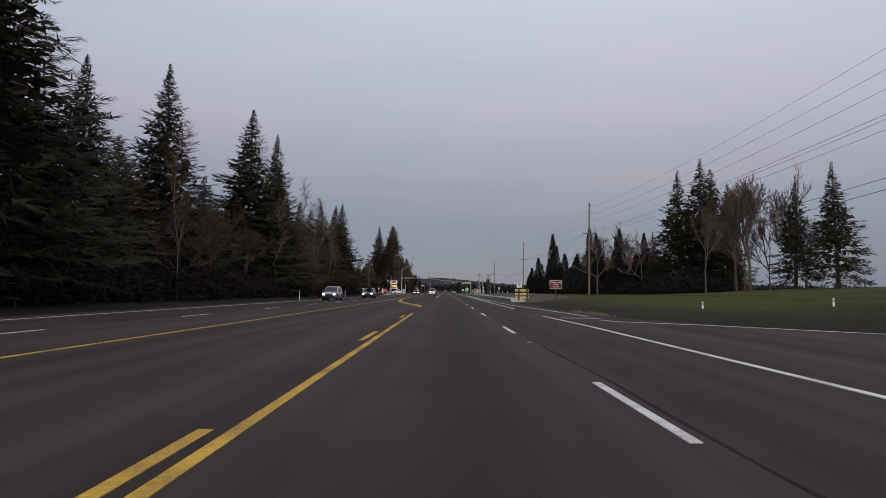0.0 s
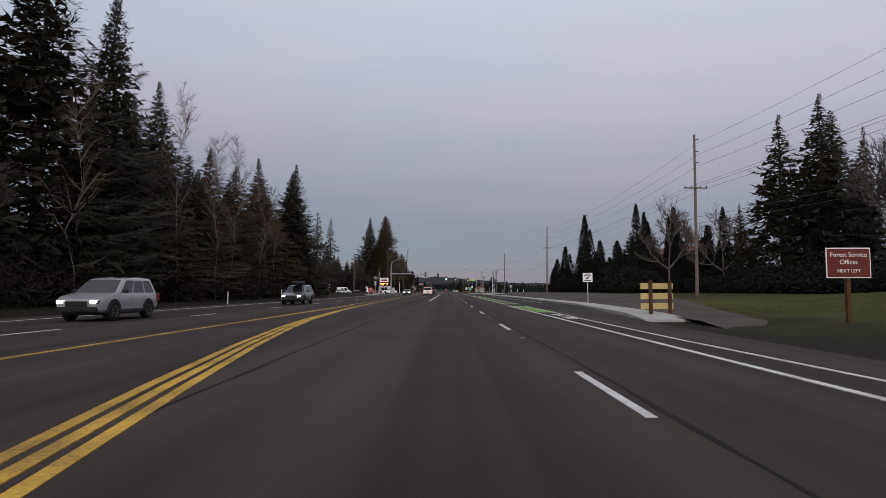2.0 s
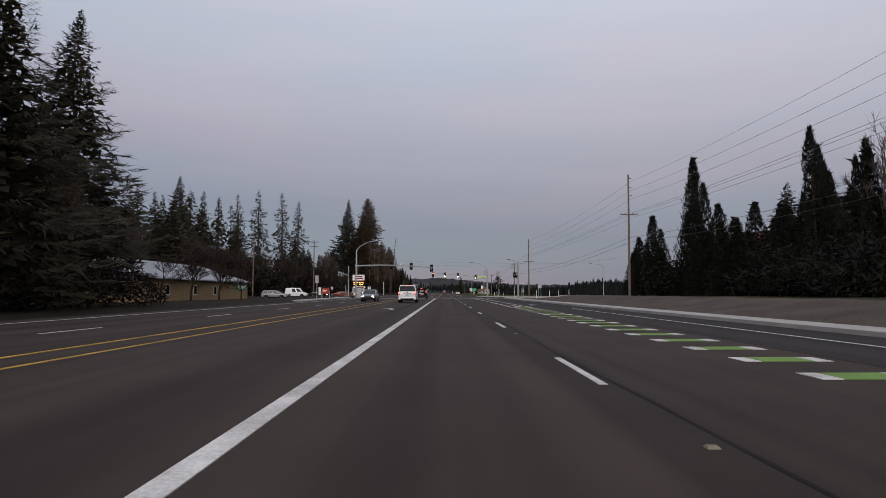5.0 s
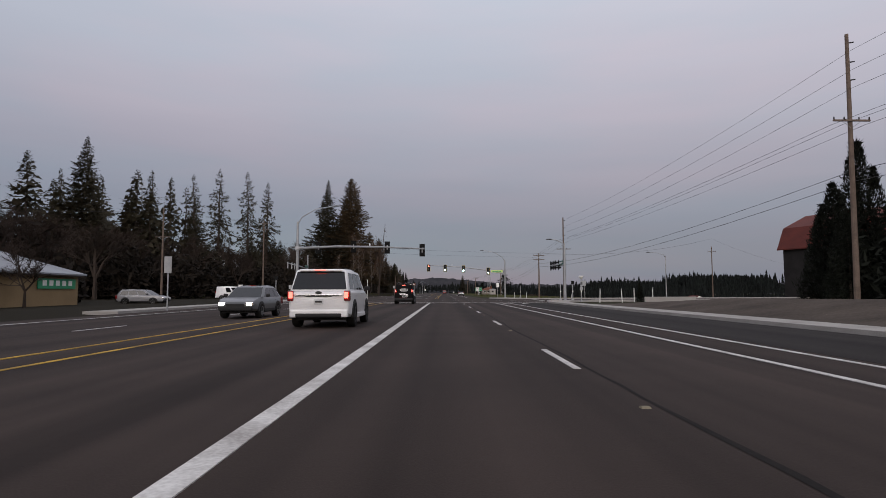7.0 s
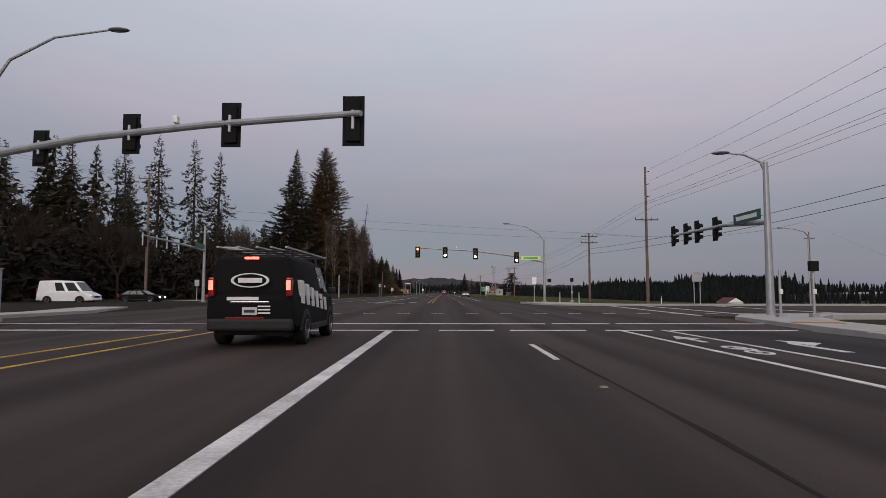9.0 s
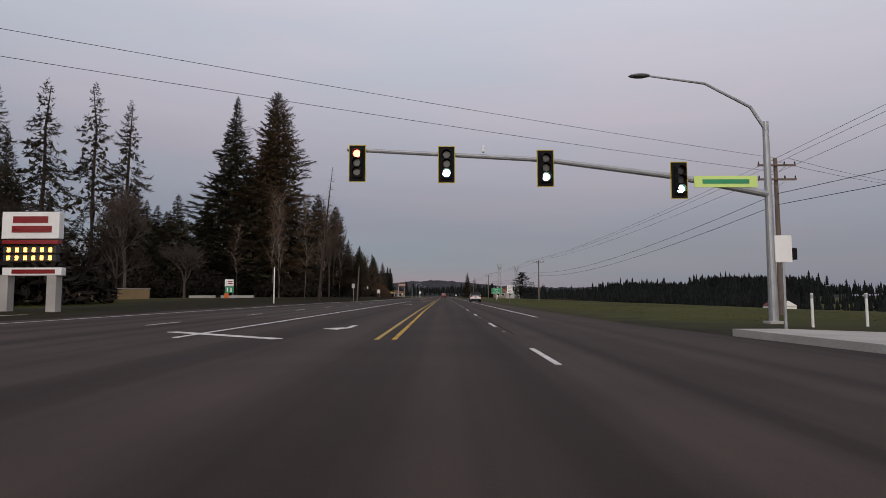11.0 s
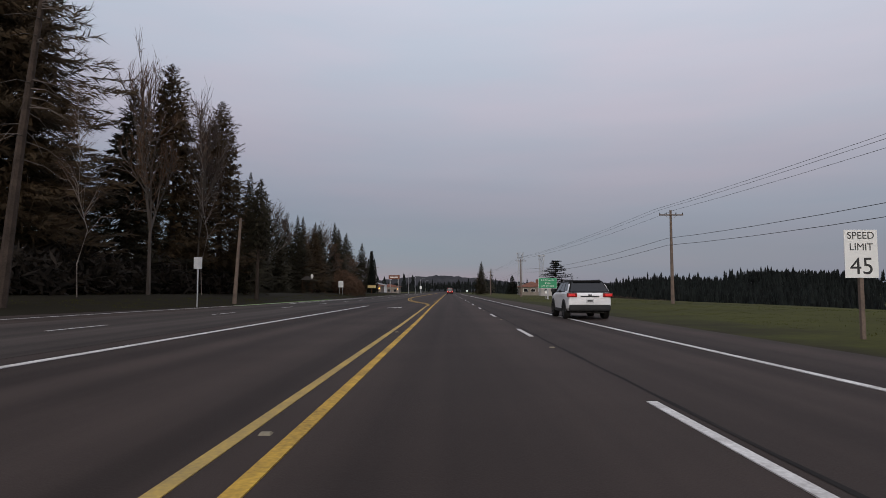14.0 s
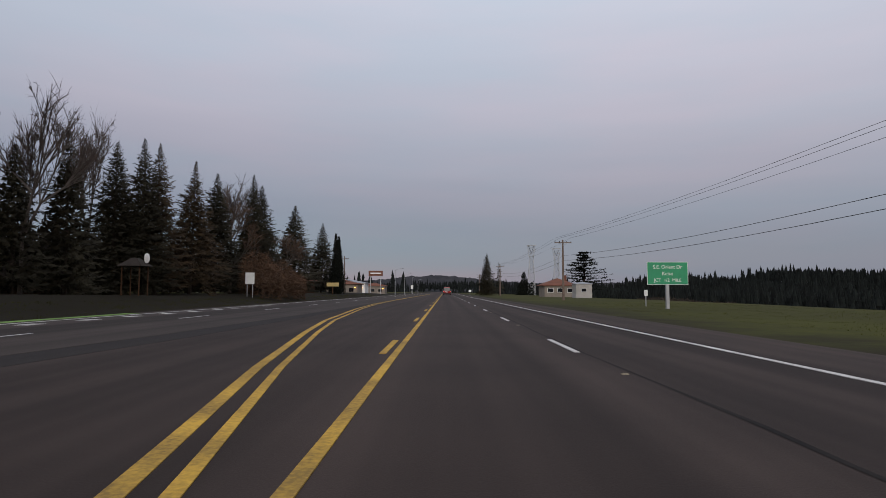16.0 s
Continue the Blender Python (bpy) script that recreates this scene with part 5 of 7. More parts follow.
def car(name, m, label, category, paint, L, W, H, r=0.38, belt=1.08, hood=1.0, nose=0.85, rear_lean=0.25, front_lean=0.75, cowl=1.35, roof=None,
        rim=ALLOY, rear_lit=TAIL_RED, front_lit=None, side_glass=True, cab=None, clad=True, rails=True, wheelbase=None, tail_style="block", plate=True, bed=False, spoiler=True, rear_low=0.5, side_stop=None):
    """A car on four wheels that faces +y, its origin on the ground below its middle."""
    root = thing(name, m, label, category)
    hw, hl = W / 2, L / 2
    wb = wheelbase or L * 0.585
    # lower body
    bm = bmesh.new()
    roofp = roof or paint
    st = [(-hl, 0.88, rear_low, belt - 0.10), (-hl + 0.05, 0.95, rear_low - 0.08, belt - 0.03), (-hl + 0.22, 0.99, 0.36, belt), (-hl * 0.5, 1.0, 0.30, belt), (hl - cowl - 0.25, 1.0, 0.30, belt - 0.02),
          (hl - cowl + 0.15, 0.99, 0.30, hood + 0.03), (hl - 0.35, 0.96, 0.34, nose + 0.06), (hl - 0.08, 0.88, 0.36, nose - 0.04), (hl, 0.80, 0.42, nose - 0.14)]
    rings = []
    for y, k, zb, zs in st:
        w = hw * k
        zm = zb + (zs - zb) * 0.45
        rings.append([(-w * 0.9, y, zb), (-w * 0.985, y, zb + 0.08), (-w, y, zm), (-w * 0.985, y, zs - 0.07), (-w * 0.94, y, zs), (w * 0.94, y, zs), (w * 0.985, y, zs - 0.07), (w, y, zm), (w * 0.985, y, zb + 0.08), (w * 0.9, y, zb)])
    loft(bm, rings)
    body = part("body", bm, paint, root, smooth=True)
    body.data.set_sharp_from_angle(angle=radians(28))
    # greenhouse
    y0, y1 = (-hl + 0.06, hl - cowl + 0.1) if not cab else cab
    wl, wr = hw * 0.94, hw * (0.86 if tail_style == "tall" else 0.83 if H > 1.8 else 0.77)
    top0, top1 = y0 + rear_lean, y1 - front_lean
    zl = belt - 0.02
    bm = bmesh.new()
    prof = []
    for s, ins in ((0.0, 0.0), (0.5, 0.0), (0.86, 0.004), (0.93, 0.03), (0.975, 0.085), (0.995, 0.16), (1.0, 0.28)):
        w = wl + (wr - wl) * min(1, s / 0.9) - ins * 0.9
        a, b = y0 + (top0 - y0) * min(1, s / 0.95) + ins * 0.6, y1 + (top1 - y1) * min(1, s / 0.95) - ins * 0.9
        z, c, crown = zl + (H - zl) * s, 0.09, 0.03 * smooth(0.8, 1.0, s)
        half = [(-w + c, a, z), (-w + 0.3 * c, a + 0.3 * c, z), (-w, a + c, z), (-w, (a + b) / 2, z + crown), (-w, b - c, z - crown), (-w + 0.3 * c, b - 0.3 * c, z - crown), (-w + c, b, z - crown)]
        prof.append(half + [(-px, py, pz) for px, py, pz in half[::-1]])
    loft(bm, prof)
    cabin = part("roof", bm, roofp, root, smooth=True)
    cabin.data.set_sharp_from_angle(angle=radians(34))

    def on_side(sx, y, s, o=0.008):
        return (sx * (wl + (wr - wl) * min(1, s / 0.9) + o), y, zl + (H - zl) * s)

    def back_y(s):
        return y0 + (top0 - y0) * min(1, s / 0.95)

    def front_y(s):
        return y1 + (top1 - y1) * min(1, s / 0.95)

    lo, hi = 0.08, 0.82
    zz = lambda s: zl + (H - zl) * s
    # rear and front glass
    for nm, f, o in (("rear_window", back_y, -0.012), ("windscreen", front_y, 0.012)):
        bm = bmesh.new()
        wa, wz = wl - 0.07, wr - 0.07
        q = [(-wa, f(lo) + o, zz(lo)), (wa, f(lo) + o, zz(lo)), (wz, f(hi + 0.04) + o, zz(hi + 0.04)), (-wz, f(hi + 0.04) + o, zz(hi + 0.04))]
        loft(bm, [q, [(x, y - o * 0.8, z) for x, y, z in q]])
        part(nm, bm, GLASS, root)
    if side_glass:
        cuts = side_stop or (0.06, 0.30, 0.34, 0.62, 0.655, 0.93)
        for sx in (-1, 1):
            for a, b in zip(cuts[::2], cuts[1::2]):
                bm = bmesh.new()
                pa = lambda u, s: back_y(s) + 0.10 + (front_y(s) - back_y(s) - 0.2) * u
                q = [on_side(sx, pa(a, lo), lo), on_side(sx, pa(b, lo), lo), on_side(sx, pa(b, hi), hi), on_side(sx, pa(a, hi), hi)]
                loft(bm, [q, [(x - sx * 0.012, y, z) for x, y, z in q]])
                part("side_window", bm, GLASS, root)
    # arches, wheels, sills
    for sx in (-1, 1):
        for wy in (-wb / 2 - 0.02, wb / 2 - 0.02):
            bm = bmesh.new()
            n = 20
            out = [((r + 0.11) * math.cos(math.pi * k / n), r + (r + 0.11) * math.sin(math.pi * k / n)) for k in range(n + 1)] + [(-(r + 0.11), 0.33), ((r + 0.11), 0.33)]
            loft(bm, [[(sx * (hw - 0.06), wy + u, v) for u, v in out], [(sx * (hw + 0.012), wy + u, v) for u, v in out]])
            part("wheel_arch", bm, TRIM, root)
            wheel(root, sx * (hw - 0.10), wy, r, 0.26, sx, rim)
        bar(root, "sill", (sx * (hw - 0.03), 0, 0.36), (0.09, wb - 2 * r - 0.25, 0.14), TRIM if clad else paint)
        bar(root, "side_mirror", (sx * (hw + 0.10), y1 - 0.28 - front_lean * 0.15, belt + 0.09), (0.2, 0.12, 0.16), TRIM, 0.05)
        if not bed:
            for k in (0.36, 0.64):
                yy = y0 + (y1 - y0) * k
                bar(root, "door_handle", (sx * (hw - 0.005), yy, belt - 0.14), (0.03, 0.2, 0.035), paint)
        if rails:
            bar(root, "roof_rail", (sx * (wr - 0.12), (top0 + top1) / 2, H + 0.012), (0.04, (top1 - top0) * 0.85, 0.035), TRIM)
    # tail
    bar(root, "rear_bumper", (0, -hl + 0.07, rear_low - 0.02), (W * 0.93, 0.22, 0.26), TRIM if clad else paint, 0.06)
    if not bed:
        bar(root, "tailgate_trim", (0, -hl - 0.012, belt - 0.18), (W * 0.42, 0.03, 0.045), CHROME if rim is ALLOY else TRIM)
    if spoiler:
        bar(root, "spoiler", (0, top0 + 0.0, H - 0.06), (wr * 1.66, 0.24, 0.045), roofp, 0.02)
    if plate:
        p = bar(root, "number_plate", (0, -hl - 0.02, belt - 0.36), (0.31, 0.02, 0.16), PLATE, 0.006)
        bar(p, "plate_bar", (0, -hl - 0.033, belt - 0.36), (0.22, 0.006, 0.06), INK, 0.001)
    for sx in (-1, 1):
        if tail_style == "block":
            q = bar(root, "tail_lamp", (sx * (hw * 0.90), -hl + 0.06, belt - 0.17), (0.20, 0.22, 0.34), LENS_RED, 0.04)
            bar(q, "lamp_glow", (sx * (hw * 0.885), -hl - 0.055, belt - 0.15), (0.13, 0.02, 0.2), rear_lit, 0.01)
        elif tail_style == "slim":
            q = bar(root, "tail_lamp", (sx * (hw * 0.80), -hl + 0.04, belt - 0.12), (0.40, 0.20, 0.17), LENS_RED, 0.03)
            bar(q, "lamp_glow", (sx * (hw * 0.82), -hl - 0.065, belt - 0.12), (0.26, 0.02, 0.09), rear_lit, 0.01)
        else:
            q = bar(root, "tail_lamp", (sx * (hw * 0.84), -hl + 0.05, belt + 0.14), (0.12, 0.2, 0.40), LENS_RED, 0.03)
            bar(q, "lamp_glow", (sx * (hw * 0.84), -hl - 0.06, belt + 0.18), (0.09, 0.02, 0.2), rear_lit, 0.01)
        q = bar(root, "head_lamp", (sx * hw * 0.68, hl - 0.10, nose - 0.14), (0.36, 0.2, 0.17), CHROME, 0.04)
        bar(q, "lamp_glow", (sx * hw * 0.68, hl + 0.005, nose - 0.14), (0.24, 0.03, 0.11), front_lit or PLATE, 0.01)
    bar(root, "grille", (0, hl - 0.02, nose - 0.22), (W * 0.46, 0.1, 0.2), TRIM, 0.03)
    bar(root, "front_bumper", (0, hl - 0.06, 0.46), (W * 0.84, 0.2, 0.2), TRIM if clad else paint, 0.05)
    bar(root, "underside", (0, 0, 0.30), (W * 0.8, L * 0.86, 0.12), TRIM, 0.02)
    return root, dict(hl=hl, hw=hw, H=H, wl=wl, wr=wr, belt=belt, y0=y0, top0=top0, top1=top1)


def facing(x, y, heading=0.0):
    return pose(x, y, 0.0, 0, 0, heading)


suv, d = car("large_suv", facing(-4.02, 190.5 + 2.65), "large white sport utility with lit brake lamps in the turn lane", "car", WHITE_PAINT, 5.3, 2.03, 1.94, 0.41, 1.22, 1.18, 1.02, 0.32, 0.85, 1.45,
             rear_lit=BRAKE, rim=DARK_RIM, clad=False)
bar(suv, "brake_light", (0, d["top0"] - 0.16, 1.895), (0.34, 0.03, 0.03), BRAKE, 0.005)
bar(suv, "tailgate_strip", (0, -d["hl"] - 0.02, 1.06), (1.55, 0.02, 0.05), CHROME, 0.008)
bm = bmesh.new()
bmesh.ops.create_uvsphere(bm, u_segments=16, v_segments=8, radius=1.0, matrix=Matrix.Translation((0, -d["hl"] - 0.03, 1.15)) @ Matrix.Diagonal((0.11, 0.015, 0.045, 1)))
part("badge", bm, INK, suv)
bar(suv, "lower_valance", (0, -d["hl"] + 0.05, 0.42), (1.5, 0.2, 0.14), TRIM, 0.04)

van, d = car("work_van", facing(-3.95, 230.9 + 2.37), "black work van with a ladder rack and lit brake lamps", "van", BLACK_PAINT, 4.74, 1.92, 1.92, 0.34, 1.12, 1.1, 0.9, 0.10, 0.85, 0.95,
             rear_lit=BRAKE, rim=ALLOY, rails=False, tail_style="tall", spoiler=False, side_stop=(0.74, 0.96), plate=True)
for c in van.children:
    if c.name.startswith("rear_window"):
        c.data.materials[0] = BLACK_PAINT
bar(van, "brake_light", (0, d["top0"] - 0.10, 1.87), (0.3, 0.03, 0.05), BRAKE, 0.005)
for k in range(5):
    bar(van, "rack_bar", (0, -1.7 + 0.8 * k, 2.06), (1.5, 0.04, 0.04), TRIM)
for sx in (-0.72, -0.3, 0.1, 0.4, 0.72):
    bm = bmesh.new()
    tube(bm, (sx, -2.35, 2.10), (sx, 1.9, 2.10), 0.022, None, 6)
    part("ladder_rail", bm, STEEL, van)
for k in range(11):
    bar(van, "ladder_rung", (-0.51, -2.2 + 0.36 * k, 2.10), (0.42, 0.03, 0.03), STEEL, 0.005)
for sx in (-0.7, 0.7):
    for k in (-1.7, 0.7):
        bar(van, "rack_foot", (sx, k, 1.97), (0.06, 0.1, 0.2), TRIM)
bm = bmesh.new()
n = 32
loft(bm, [[(q * 0.40 * math.cos(a), yy, 1.40 + q * 0.15 * math.sin(a)) for q, yy in ((0.86, -2.38), (1.0, -2.38), (1.0, -2.405), (0.86, -2.405))] for a in [2 * math.pi * k / n for k in range(n + 1)]], False)
part("oval_emblem", bm, SIGN_WHITE, van, "white oval emblem ring")
bar(van, "emblem_bar", (0, -2.395, 1.40), (0.5, 0.02, 0.10), SIGN_WHITE, 0.004)
bar(van, "lettering_bar", (-0.15, -2.385, 1.02), (0.66, 0.02, 0.07), SIGN_WHITE, 0.004)
bar(van, "red_strip", (-0.1, -2.385, 0.62), (0.8, 0.02, 0.035), LENS_RED, 0.004)
for k in range(3):
    bar(van, "plate_sticker", (0.3, -2.385, 0.72 + 0.07 * k), (0.26, 0.02, 0.03), SIGN_WHITE, 0.004)
for k in range(6):
    q, y0, zt = 0.52 - 0.035 * k, -1.95 + 0.50 * k, 1.42 - 0.075 * k
    bm = bmesh.new()
    prism(bm, [(y0, zt), (y0 + 0.26, zt - 0.02), (y0 + 0.40, zt - q), (y0 + 0.12, zt - q + 0.02)], 0.88, 0.965, "x")
    part("side_lettering_bar", bm, SIGN_WHITE, van)

jeep, d = car("compact_suv", facing(5.7, 375.2, 0), "white compact sport utility with a black roof", "car", WHITE_PAINT, 4.39, 1.82, 1.62, 0.36, 1.12, 1.06, 0.92, 0.52, 0.8, 1.2,
              roof=BLACK_PAINT, rear_lit=TAIL_DIM, rim=DARK_RIM, tail_style="slim")
for sx in (-1, 1):
    bm = bmesh.new()
    q = [(sx * 0.864, -2.02, 1.10), (sx * 0.864, -1.40, 1.10), (sx * 0.742, -1.36, 1.46), (sx * 0.742, -1.72, 1.46)]
    loft(bm, [q, [(x - sx * 0.03, y, z) for x, y, z in q]])
    part("rear_pillar", bm, WHITE_PAINT, jeep)
bar(jeep, "badge", (0, -d["hl"] - 0.02, 1.0), (0.16, 0.02, 0.05), INK, 0.006)

silver, d = car("silver_suv", facing(-13.4, 77.0, 180), "silver sport utility with lit headlamps", "car", SILVER_PAINT, 4.5, 1.8, 1.68, 0.36, 1.04, 1.02, 0.88, 0.3, 0.85, 1.2, front_lit=HEAD)
grey, d = car("grey_crossover", facing(-12.4, 104.0, 180), "dark grey crossover with a roof box and lit headlamps", "car", GREY_PAINT, 4.6, 1.82, 1.62, 0.35, 1.0, 0.98, 0.84, 0.4, 0.9, 1.25, front_lit=HEAD)
bar(grey, "roof_box", (0, -0.2, 1.80), (0.75, 1.9, 0.28), TRIM, 0.1)
car("oncoming_car", facing(-9.3, 200.3, 180), "dark car with glowing headlamps and amber indicators", "car", GREY_PAINT, 4.6, 1.8, 1.5, 0.33, 0.95, 0.94, 0.8, 0.8, 0.95, 1.25, front_lit=HEAD, rails=False, spoiler=False)
car("black_sedan", facing(-33.6, 286, -90), "black sedan waiting in the side street", "car", BLACK_PAINT, 4.6, 1.8, 1.45, 0.33, 0.92, 0.92, 0.78, 0.9, 0.95, 1.25, rails=False, spoiler=False, front_lit=HEAD)
car("white_van", facing(-38, 280, -90), "white high-roofed delivery van beside the car park", "van", WHITE_PAINT, 5.6, 2.0, 2.35, 0.36, 1.25, 1.2, 0.95, 0.12, 0.9, 1.0, rails=False, spoiler=False, tail_style="tall", side_stop=(0.42, 0.62, 0.70, 0.95), clad=False)
pick, d = car("white_pickup", facing(-22, 291, 90), "white crew cab pickup truck crossing the junction", "pickup", WHITE_PAINT, 5.7, 2.0, 1.92, 0.41, 1.18, 1.16, 1.05, 0.12, 0.75, 1.5, cab=(-0.85, 1.45), rails=False, spoiler=False, bed=True, side_stop=(0.06, 0.44, 0.5, 0.94), clad=False)
bar(pick, "load_bed", (0, -1.85, 1.19), (1.5, 1.7, 0.03), TRIM)
far, d = car("far_truck", facing(0.3, 596), "distant truck with a red lit frame", "truck", LENS_RED, 6.5, 2.3, 2.6, 0.45, 1.3, 1.25, 1.0, 0.1, 0.8, 1.2, rear_lit=BRAKE, rails=False, spoiler=False)
car("parked_wagon", facing(-30, 231.5, -90), "pale silver wagon parked beside the low shop", "car", SILVER_PAINT, 4.7, 1.8, 1.55, 0.33, 0.98, 0.96, 0.82, 0.35, 0.9, 1.2, spoiler=False)
car("red_car", facing(-31, 303, 90), "small red car parked behind the planter", "car", RED_PAINT, 4.3, 1.75, 1.45, 0.32, 0.92, 0.92, 0.78, 0.6, 0.9, 1.15, rails=False, spoiler=False, clad=False)


# ---- poles, wires, signals ----
def utility_pole(x, y, h, arms, label, lean=0.0):
    root = thing("utility_pole", pose(x, y, ground_z(x, y) - 0.2, 0, lean, 0), label, "utility pole", "poles along the highway")
    bm = bmesh.new()
    pipe(bm, [(0, 0, 0), (0, 0, h * 0.5), (0, 0, h + 0.2)], 0.19, 0.11, 10)
    part("pole", bm, WOOD_POLE, root)
    for z, half in arms:
        a = bar(root, "crossarm", (0, -0.16, z), (half * 2, 0.1, 0.12), WOOD_POLE, 0.01)
        for u in (-0.95, -0.4, 0.4, 0.95):
            bm = bmesh.new()
            tube(bm, (u * half, -0.16, z + 0.06), (u * half, -0.16, z + 0.24), 0.05, 0.035, 8)
            part("insulator", bm, TRIM, a)
        for sx in (-1, 1):
            bm = bmesh.new()
            tube(bm, (0, -0.12, z - 0.5), (sx * half * 0.5, -0.14, z - 0.04), 0.015, None, 5)
            part("brace", bm, STEEL, a)
    return root


def side_insulators(root, zs, out=0.45):
    for i, z in enumerate(zs):
        sx = 1 if i % 2 == 0 else 1
        bm = bmesh.new()
        tube(bm, (0, 0, z), (sx * out, 0, z + 0.08), 0.05, 0.04, 8)
        part("side_insulator", bm, TRIM, root)


TALL = "tall weathered wooden utility pole with crossarm and insulators"
for x, y, h in ((26.4, 22, 17.2), (26.6, 116.5, 17.2), (26.3, 209.5, 17.4)):
    p = utility_pole(x, y, h, ((h - 5.6, 1.2),), TALL, 0.6)
    side_insulators(p, (h - 0.4, h - 1.7, h - 2.9))
p = utility_pole(22.7, 285.5, 15.4, ((9.6, 1.3),), TALL)
side_insulators(p, (15.0, 13.6, 12.2))
utility_pole(21.2, 306, 9.9, ((9.6, 1.2), (8.7, 1.2)), "wooden utility pole with two crossarms")
utility_pole(22.3, 409, 9.4, ((9.1, 1.2),), "wooden utility pole with one crossarm")
utility_pole(16.4, 487, 8.6, ((8.4, 1.2),), "wooden utility pole with one crossarm")
utility_pole(15.5, 575, 9.0, ((8.6, 1.2),), "wooden utility pole with one crossarm")
utility_pole(15.0, 668, 9.0, ((8.6, 1.2),), "wooden utility pole with one crossarm")
utility_pole(78, 347, 17.5, ((16.2, 1.2),), "tall slender utility pole in the valley")
utility_pole(-18.7, 400.5, 7.5, (), "bare leaning weathered wooden pole in the verge", 3.0)
utility_pole(-46, 269.5, 15.0, ((10.4, 1.2),), "tall weathered wooden pole at the corner")
utility_pole(-36.2, 292, 15.6, ((15.2, 1.2), (14.0, 1.2)), "reddish wooden utility pole with crossarms")
utility_pole(-25, 470, 8.4, (), "bare weathered wooden pole in the verge")
utility_pole(-23.5, 540, 8.4, ((8, 1.0),), "wooden utility pole with one crossarm")


def wire(ps, sag, r=0.012, name="overhead_wire", label="thin black overhead wire slung between poles"):
    """A cable through its supports, sagging between them."""
    bm = bmesh.new()
    pts = []
    for a, b in zip(ps, ps[1:]):
        a, b = Vector(a), Vector(b)
        k = 12
        s = sag * min(1.5, (b - a).length / 93) ** 2
        pts += [a.lerp(b, i / k) - Vector((0, 0, 4 * s * (i / k) * (1 - i / k))) for i in range(k)]
    pts.append(Vector(ps[-1]))
    pipe(bm, pts, r, None, 4)
    return tagged(part(name, bm, WIRE), label, "wire", "overhead wires")


POLES = ((26.4, -70), (26.4, 22), (26.6, 116.5), (26.3, 209.5), (22.7, 285.5))
for dx, dz in ((0.5, -0.3), (0.5, -1.6), (0.5, -2.8)):
    wire([(x + dx, y, (17.2 if y < 250 else 15.3) + dz) for x, y in POLES] , 1.2)
for dx in (-1.1, -0.4, 1.1):
    wire([(x + dx, y, 11.9 if y < 250 else 10.9) for x, y in POLES] + [(21.7 + dx, 409, 9.4), (16.4 + dx, 487, 8.8), (15.5 + dx, 575, 8.9), (15 + dx, 668, 8.9)], 0.8)
for dx, z in ((0.2, 8.9), (0.2, 8.2)):
    wire([(x + dx, y, z) for x, y in POLES[:4]] + [(21.2, 306, z - 1.4), (21.7 + dx, 409, z - 2.4), (16.4 + dx, 487, z - 2.6), (15.5, 575, z - 2.4)], 1.2, 0.018, "telephone_cable", "thick black telephone cable slung between poles")
for z, e in ((9.8, 10.5), (8.9, 9.6)):
    wire([(-46, 269.5, e), (21.2, 306, z)], 0.7, 0.010)
for dx in (-0.8, 0.8):
    wire([(-36.2 + dx, 292, 15.2), (-46 + dx, 269.5, 14.6), (-120, 250, 14)], 0.8, 0.010)
    wire([(21.2 + dx, 306, 9.8), (78, 347, 16.5), (190, 420, 12)], 3.0)


def signal_head(parent, x, y, z, face, lit=None, edge=True, arrow=False):
    """A three-lamp head with backplate; face +1 looks along +y, -1 along -y, or 'x' along +x."""
    h = bar(parent, "signal_head", (x, y, z), (0.36, 0.2, 1.08) if face != "x" else (0.2, 0.36, 1.08), SIGNAL_BLACK, 0.03)
    dirv = Vector((0, face, 0)) if face != "x" else Vector((1, 0, 0))
    if face == "x":
        bar(h, "backplate", (x - 0.02, y, z), (0.02, 0.66, 1.36), SIGNAL_BLACK, 0.004)
    else:
        if edge:
            bar(h, "backplate_edge", (x, y - face * 0.02, z), (0.62, 0.016, 1.36), SIGNAL_YELLOW, 0.004)
        bar(h, "backplate", (x, y + face * 0.0, z), (0.56, 0.018, 1.30), SIGNAL_BLACK, 0.004)
    for k, nm in enumerate(("green", "amber", "red")):
        c = Vector((x, y, z - 0.34 + 0.34 * k)) + dirv * 0.105
        bm = bmesh.new()
        tube(bm, c - dirv * 0.01, c + dirv * 0.012, 0.14, 0.13, 16)
        part("signal_lens", bm, {"green": LAMP_GREEN, "red": LAMP_RED}.get(nm) if lit == nm else LAMP_OFF, h)
        bm = bmesh.new()
        n = 12
        side = Vector((0, 0, 1)).cross(dirv)
        loft(bm, [[c + q * (side * math.cos(a) + Vector((0, 0, math.sin(a)))) + dirv * dd for q, dd in ((0.15, 0.0), (0.165, 0.0), (0.165, 0.2), (0.15, 0.2))] for a in [-0.5 + (math.pi + 1.0) * k / n for k in range(n + 1)]], False)
        part("visor", bm, SIGNAL_BLACK, h)
    return h


def mast(name, x, y, base, top, r, label):
    root = thing(name, pose(x, y, base), label, "traffic signal", "junction signals")
    bm = bmesh.new()
    pipe(bm, [(0, 0, 0), (0, 0, top * 0.5), (0, 0, top)], r, r * 0.62, 14)
    part("pole", bm, STEEL, root)
    bar(root, "base_plate", (0, 0, 0.05), (0.55, 0.55, 0.1), CONCRETE)
    return root


